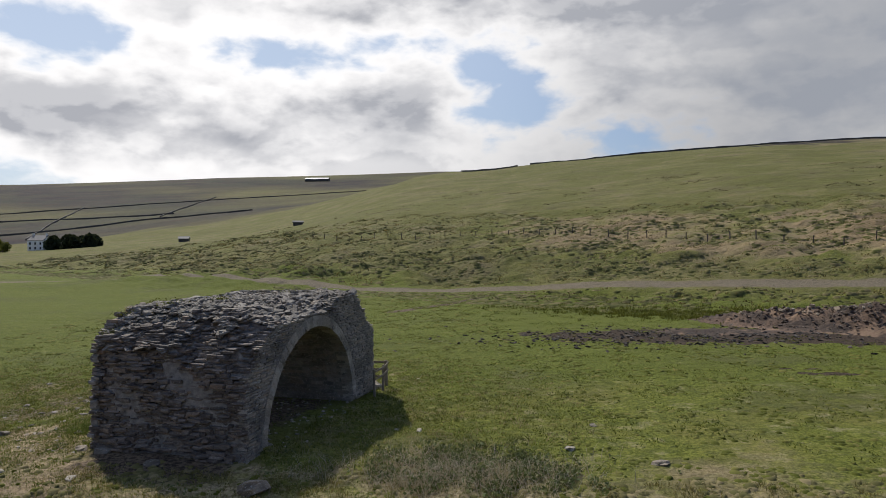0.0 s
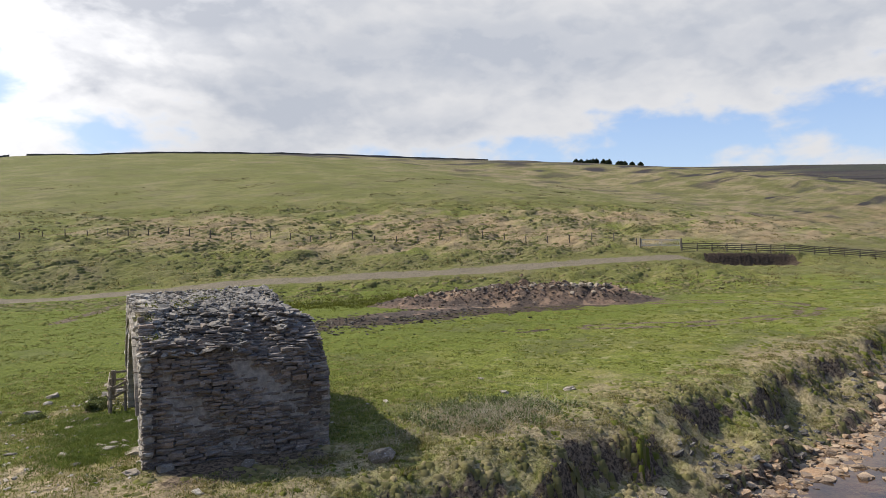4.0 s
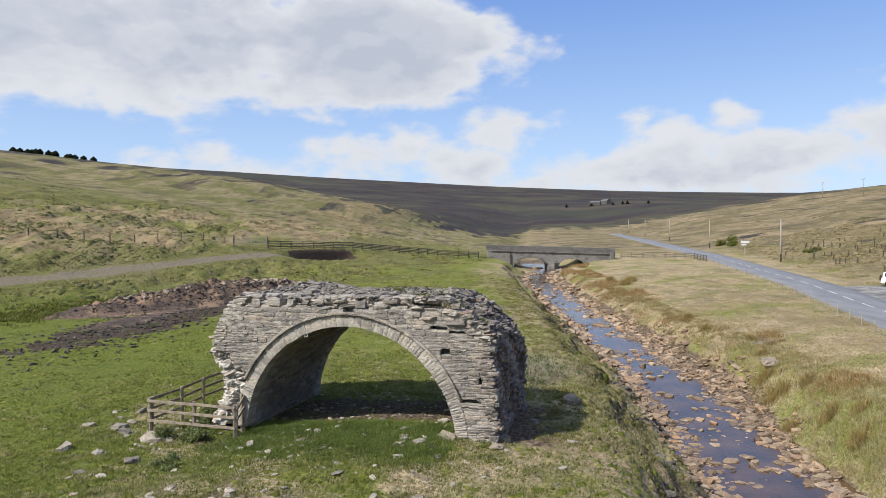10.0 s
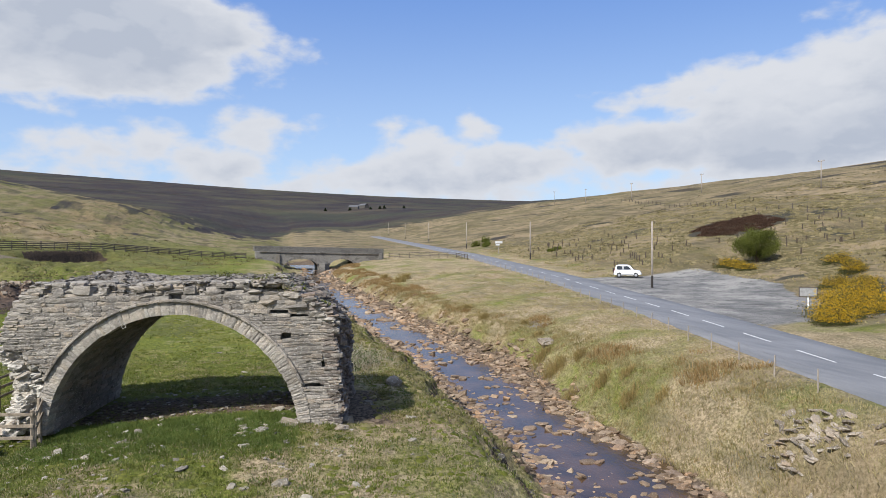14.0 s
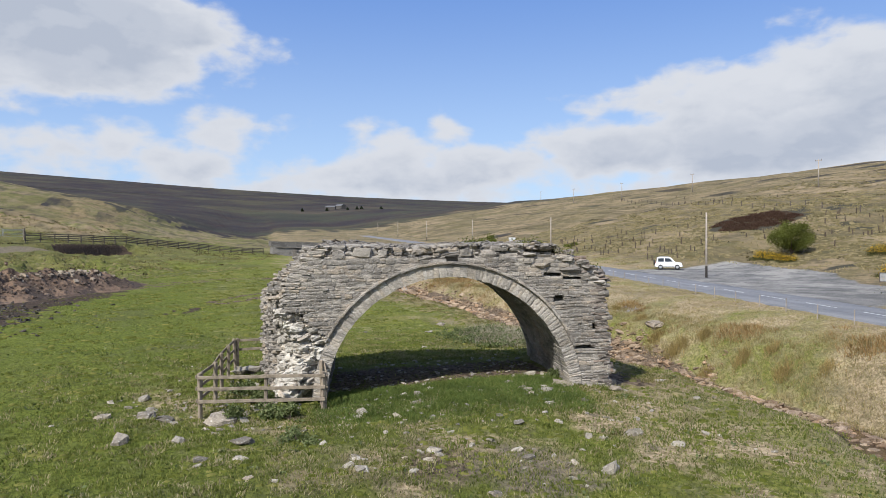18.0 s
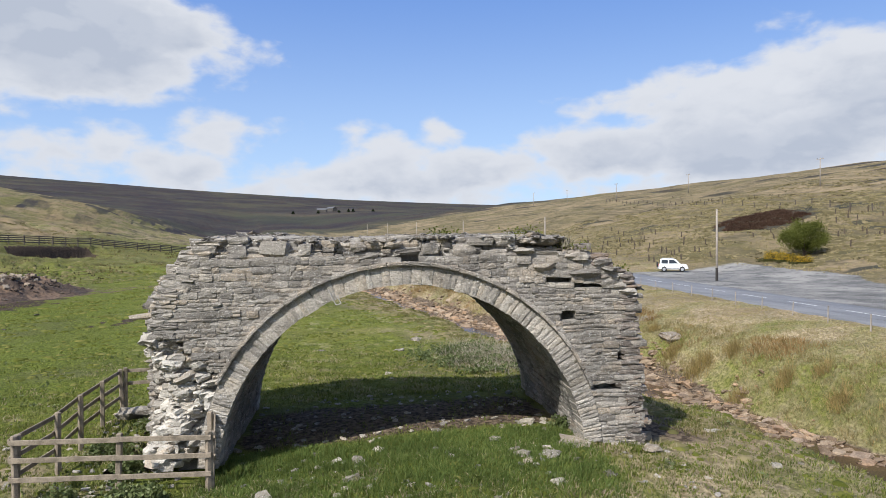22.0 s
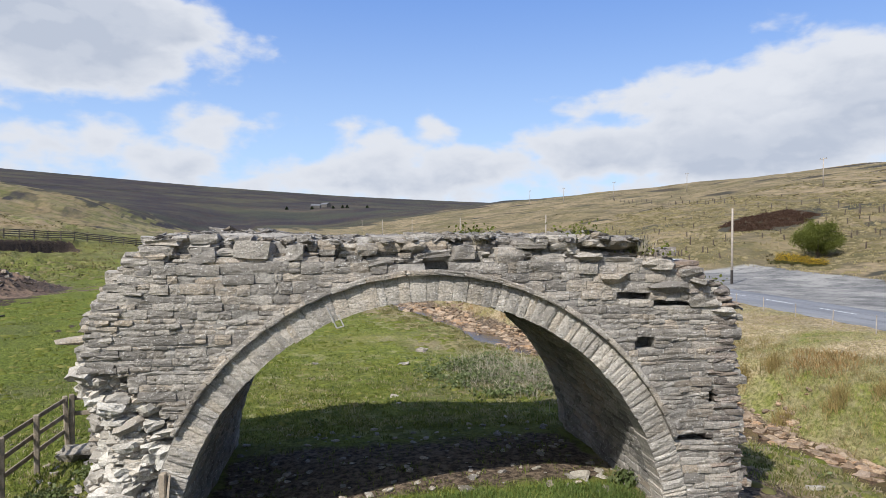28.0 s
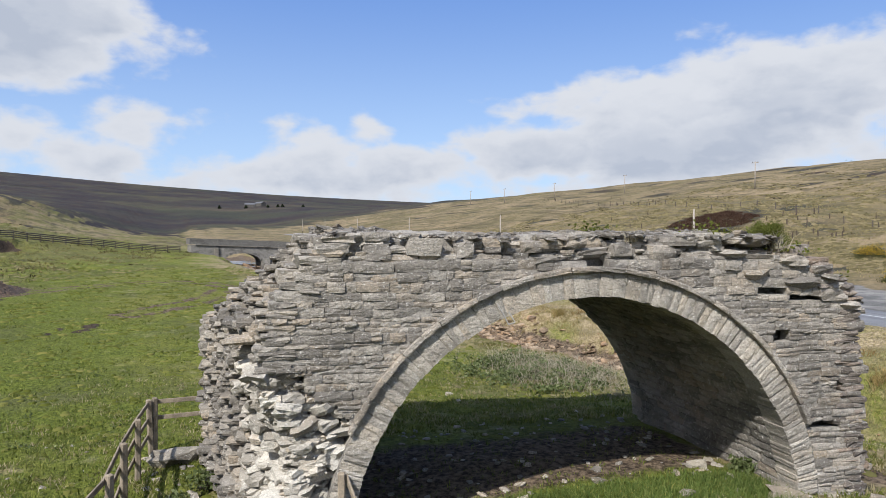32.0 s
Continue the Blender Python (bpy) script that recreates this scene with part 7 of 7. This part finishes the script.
# ---- parked car ----
def car(x, y, heading):
    body_mat, n, b = material("silver_white_paint", 0.25, 0.0, 0.5)
    b.inputs["Base Color"].default_value = col(0.72, 0.73, 0.74)
    b.inputs["Coat Weight"].default_value = 0.6
    glass, n, b = material("dark_glass", 0.05, 0.0, 0.6)
    b.inputs["Base Color"].default_value = col(0.02, 0.024, 0.028)
    tyre_mat = plain("tyre_rubber", (0.02, 0.02, 0.02), 0.8)
    trim = plain("grey_cladding", (0.30, 0.31, 0.32), 0.6)
    root = thing("parked_car", pose(x, y, ground_z(x, y) + 0.02, 0, 0, heading), "small white three-door off-road car parked on the lay-by", "car")
    side = [(-1.72, 0.42), (-1.76, 0.85), (-1.62, 1.02), (-1.52, 1.62), (-1.30, 1.70), (0.15, 1.68), (0.38, 1.60), (0.85, 1.05), (1.60, 0.96), (1.72, 0.82), (1.74, 0.45), (1.42, 0.36), (1.36, 0.60), (1.12, 0.72), (0.86, 0.60), (0.80, 0.33), (-0.75, 0.33), (-0.82, 0.60), (-1.06, 0.72), (-1.32, 0.60), (-1.38, 0.36)]
    bm = bmesh.new()
    loops = []
    for yy, pinch in ((-0.80, 1.0), (-0.72, 0.0), (0.72, 0.0), (0.80, 1.0)):
        loops.append([bm.verts.new((px, yy * (1 - 0.14 * max(0, pz - 1.0) / 0.7), pz - 0.03 * pinch * (pz > 1.5))) for px, pz in side])
    for a, b2 in zip(loops[:-1], loops[1:]):
        for k in range(len(side)):
            j = (k + 1) % len(side)
            bm.faces.new((a[k], a[j], b2[j], b2[k]))
    bm.faces.new(loops[0][::-1])
    bm.faces.new(loops[-1])
    bmesh.ops.recalc_face_normals(bm, faces=bm.faces)
    body = part("body", bm, body_mat, root)
    for s in (-1, 1):
        for nm, pts in (("rear_side_window", ((-1.40, 1.10), (-1.38, 1.55), (-0.62, 1.56), (-0.62, 1.08))), ("door_window", ((-0.50, 1.08), (-0.50, 1.56), (0.12, 1.55), (0.55, 1.10)))):
            bm = bmesh.new()
            vs = [bm.verts.new((px, s * (0.815 * (1 - 0.14 * max(0, pz - 1.0) / 0.7) + 0.004), pz)) for px, pz in pts]
            bm.faces.new(vs if s < 0 else vs[::-1])
            ret = bmesh.ops.extrude_face_region(bm, geom=list(bm.faces))
            bmesh.ops.translate(bm, vec=(0, -s * 0.03, 0), verts=[g for g in ret["geom"] if isinstance(g, bmesh.types.BMVert)])
            part(nm, bm, glass, root)
        bm = bmesh.new()
        block(bm, (1.5, 0.05, 0.16), (0.02, s * 0.815, 0.46), None, 0.02)
        part("sill", bm, trim, root)
        bm = bmesh.new()
        block(bm, (0.14, 0.16, 0.12), (0.48, s * 0.88, 1.12), None, 0.03)
        part("door_mirror", bm, trim, root)
        bm = bmesh.new()
        block(bm, (0.06, 0.26, 0.18), (1.71, s * 0.52, 0.80), None, 0.02)
        part("headlight", bm, glass, root)
        bm = bmesh.new()
        block(bm, (0.05, 0.12, 0.3), (-1.745, s * 0.68, 0.9), None, 0.015)
        part("tail_light", bm, plain("red_lens", (0.35, 0.02, 0.015), 0.3), root)
    for nm, pts in (("windscreen", ((0.44, 1.56), (0.84, 1.09))), ("rear_window", ((-1.52, 1.58), (-1.62, 1.10)))):
        bm = bmesh.new()
        (xa, za), (xb, zb) = pts
        o = 0.03 if xa > 0 else -0.03
        vs = [bm.verts.new(p) for p in ((xa + o, -0.62, za), (xa + o, 0.62, za), (xb + o, 0.68, zb), (xb + o, -0.68, zb))]
        bm.faces.new(vs)
        ret = bmesh.ops.extrude_face_region(bm, geom=list(bm.faces))
        bmesh.ops.translate(bm, vec=(-o, 0, 0), verts=[g for g in ret["geom"] if isinstance(g, bmesh.types.BMVert)])
        part(nm, bm, glass, root)
    for xx, nm in ((1.80, "front_bumper"), (-1.80, "rear_bumper")):
        bm = bmesh.new()
        block(bm, (0.14, 1.6, 0.24), (xx * 0.985, 0, 0.50), None, 0.04)
        part(nm, bm, trim, root)
    for s in (-1, 1):
        bm = bmesh.new()
        block(bm, (1.3, 0.04, 0.04), (-0.6, s * 0.55, 1.74), None, 0.01)
        part("roof_rail", bm, trim, root)
    for xx in (-1.08, 1.12):
        for s in (-1, 1):
            wheel = part("wheel", bmesh.new(), None, root)
            turn = Matrix.Translation((xx, s * 0.70, 0.34)) @ Matrix.Rotation(math.pi / 2, 4, "X")
            bm = bmesh.new()
            bmesh.ops.create_cone(bm, cap_ends=True, segments=24, radius1=0.34, radius2=0.34, depth=0.2, matrix=turn)
            bmesh.ops.bevel(bm, geom=[e for e in bm.edges if e.calc_face_angle(0) > 1], offset=0.035, segments=2, affect="EDGES")
            part("tyre", bm, tyre_mat, wheel)
            bm = bmesh.new()
            bmesh.ops.create_cone(bm, cap_ends=True, segments=16, radius1=0.21, radius2=0.17, depth=0.04, matrix=Matrix.Translation((xx, s * 0.805, 0.34)) @ Matrix.Rotation(s * -math.pi / 2, 4, "X"))
            part("rim", bm, steel_mat, wheel)
    spare = part("spare_wheel", bmesh.new(), None, root)
    bm = bmesh.new()
    bmesh.ops.create_cone(bm, cap_ends=True, segments=20, radius1=0.33, radius2=0.31, depth=0.2, matrix=Matrix.Translation((-1.87, 0.05, 0.95)) @ Matrix.Rotation(math.pi / 2, 4, "Y"))
    part("spare_cover", bm, tyre_mat, spare)
    return root


car(46.0, -25.3, math.degrees(math.atan2(-0.81, -0.59)))

# ---- far buildings and trees ----
render_mat = plain("white_render", (0.74, 0.73, 0.70), 0.8, 0, 0.1, 0.6, 0.1)
slate_mat = plain("slate", (0.10, 0.10, 0.105), 0.7, 0, 0.25, 1.5, 0.2)
sheet_mat = plain("pale_sheet_roof", (0.45, 0.46, 0.47), 0.5, 0.2, 0.15, 0.6, 0.1)


def house(name, x, y, turn, ln, wd, eave, ridge, wall, roof, label, windows=0, chimney=True):
    root = thing(name, pose(x, y, ground_z(x, y) - 0.3, 0, 0, turn), label, "house")
    bm = bmesh.new()
    prof = [(-wd / 2, 0), (wd / 2, 0), (wd / 2, eave), (0, ridge), (-wd / 2, eave)]
    a = [bm.verts.new((-ln / 2, p, z)) for p, z in prof]
    b2 = [bm.verts.new((ln / 2, p, z)) for p, z in prof]
    for k in range(5):
        j = (k + 1) % 5
        bm.faces.new((a[k], a[j], b2[j], b2[k]))
    bm.faces.new(a[::-1])
    bm.faces.new(b2)
    part("wall", bm, wall, root)
    for s in (-1, 1):
        bm = bmesh.new()
        ang = math.atan2(ridge - eave, wd / 2)
        slope = math.hypot(ridge - eave, wd / 2) + 0.35
        block(bm, (ln + 0.6, slope, 0.18), (0, s * (wd / 4 + 0.1), (eave + ridge) / 2 + 0.05), Euler((-s * ang, 0, 0)))
        part("roof", bm, roof, root)
    for k in range(windows):
        for h in (1.3, 3.6):
            bm = bmesh.new()
            block(bm, (0.9, 0.08, 1.2), (-ln / 2 + (k + 0.5) * ln / windows, -wd / 2 - 0.02, h))
            part("window", bm, plain("window_dark", (0.03, 0.03, 0.035), 0.2), root)
    if chimney:
        for s in (-1, 1):
            bm = bmesh.new()
            block(bm, (0.8, 0.8, 1.6), (s * (ln / 2 - 0.6), 0, ridge + 0.4))
            part("chimney", bm, wall, root)
    return root


house("farmhouse", -207, 352, -10, 9, 7, 5.2, 7.6, render_mat, slate_mat, "white rendered farmhouse with slate roof beyond trees", 3)
house("farm_outbuilding", -232, 352, 5, 12, 6, 2.8, 4.6, wall_mat, slate_mat, "low dark stone farm outbuilding by the farmhouse", 0, False)
house("field_barn", -313, 1712, -4, 60, 14, 5.5, 9.0, wall_mat, sheet_mat, "long low barn with pale roof on the far hillside", 0, False)
house("stone_hut", *polar(-19.6, 300), 10, 4, 3, 1.6, 2.4, wall_mat, slate_mat, "small dark stone hut in a field", 0, False)
house("trackside_shed", *polar(-10.2, 255), 10, 3.6, 2.2, 1.4, 1.9, wall_mat, slate_mat, "small dark shed beside the hill track", 0, False)
house("moor_farm", 1160, -215, 20, 22, 9, 5, 8, wall_mat, slate_mat, "distant dark stone moorland farm", 0)
house("moor_farm", 1120, -190, 70, 16, 9, 4.5, 7, wall_mat, slate_mat, "distant dark stone moorland farm", 0)


def conifers(name, spots, tall, wide, seed, label, blunt=1.0):
    r = np.random.default_rng(seed)
    for x, y in spots:
        h = tall * r.uniform(0.7, 1.15)
        root = thing(name, pose(x, y, ground_z(x, y)), label, "tree", "far trees")
        n = 420
        t = r.random(n) ** 0.8
        a = r.uniform(0, 2 * np.pi, n)
        rad = wide * (1.04 - t ** blunt) * r.uniform(0.35, 1.0, n)
        pts = np.stack([rad * np.cos(a), rad * np.sin(a), h * (0.06 + 0.94 * t)], 1)
        v, f = leaves(r, pts, wide * 0.62)
        ob = new("crown", mesh_from("crown", v, f, fir_leaf))
        ob.parent = root
        ob["kind"] = "stuff"
        bm = bmesh.new()
        bmesh.ops.create_cone(bm, cap_ends=True, segments=7, radius1=0.3, radius2=0.05, depth=h, matrix=Matrix.Translation((0, 0, h / 2 - 0.3)))
        part("trunk", bm, bark_mat, root)


rt = np.random.default_rng(401)
conifers("conifer", [(-196 + 1.3 * k + rt.normal(0, 1.0), 346 + rt.normal(0, 4)) for k in range(16)], 6.0, 3.6, 402, "dark conifer in the farm shelter belt", 3.5)
conifers("conifer", [(317 + 1.5 * k + rt.normal(0, 0.8), 262 - 2.1 * k + rt.normal(0, 1.5)) for k in range(15)], 2.4, 1.7, 403, "dark conifer in the clump on the hilltop", 2.2)
conifers("conifer", [(1090 + rt.normal(0, 12), -205 + rt.normal(0, 30)) for k in range(6)], 5.0, 3.0, 404, "dark tree by the distant farm")
for k in range(5):
    bush("scrub_bush", -246 + 6.5 * k, 342 + 4 * (k % 2), 3.4, 3.4, 3.4, 900, 0.9, hedge_leaf, 420 + k, "grey-green tree by the farmhouse", "tree", group="farm trees", trunk=1.0)
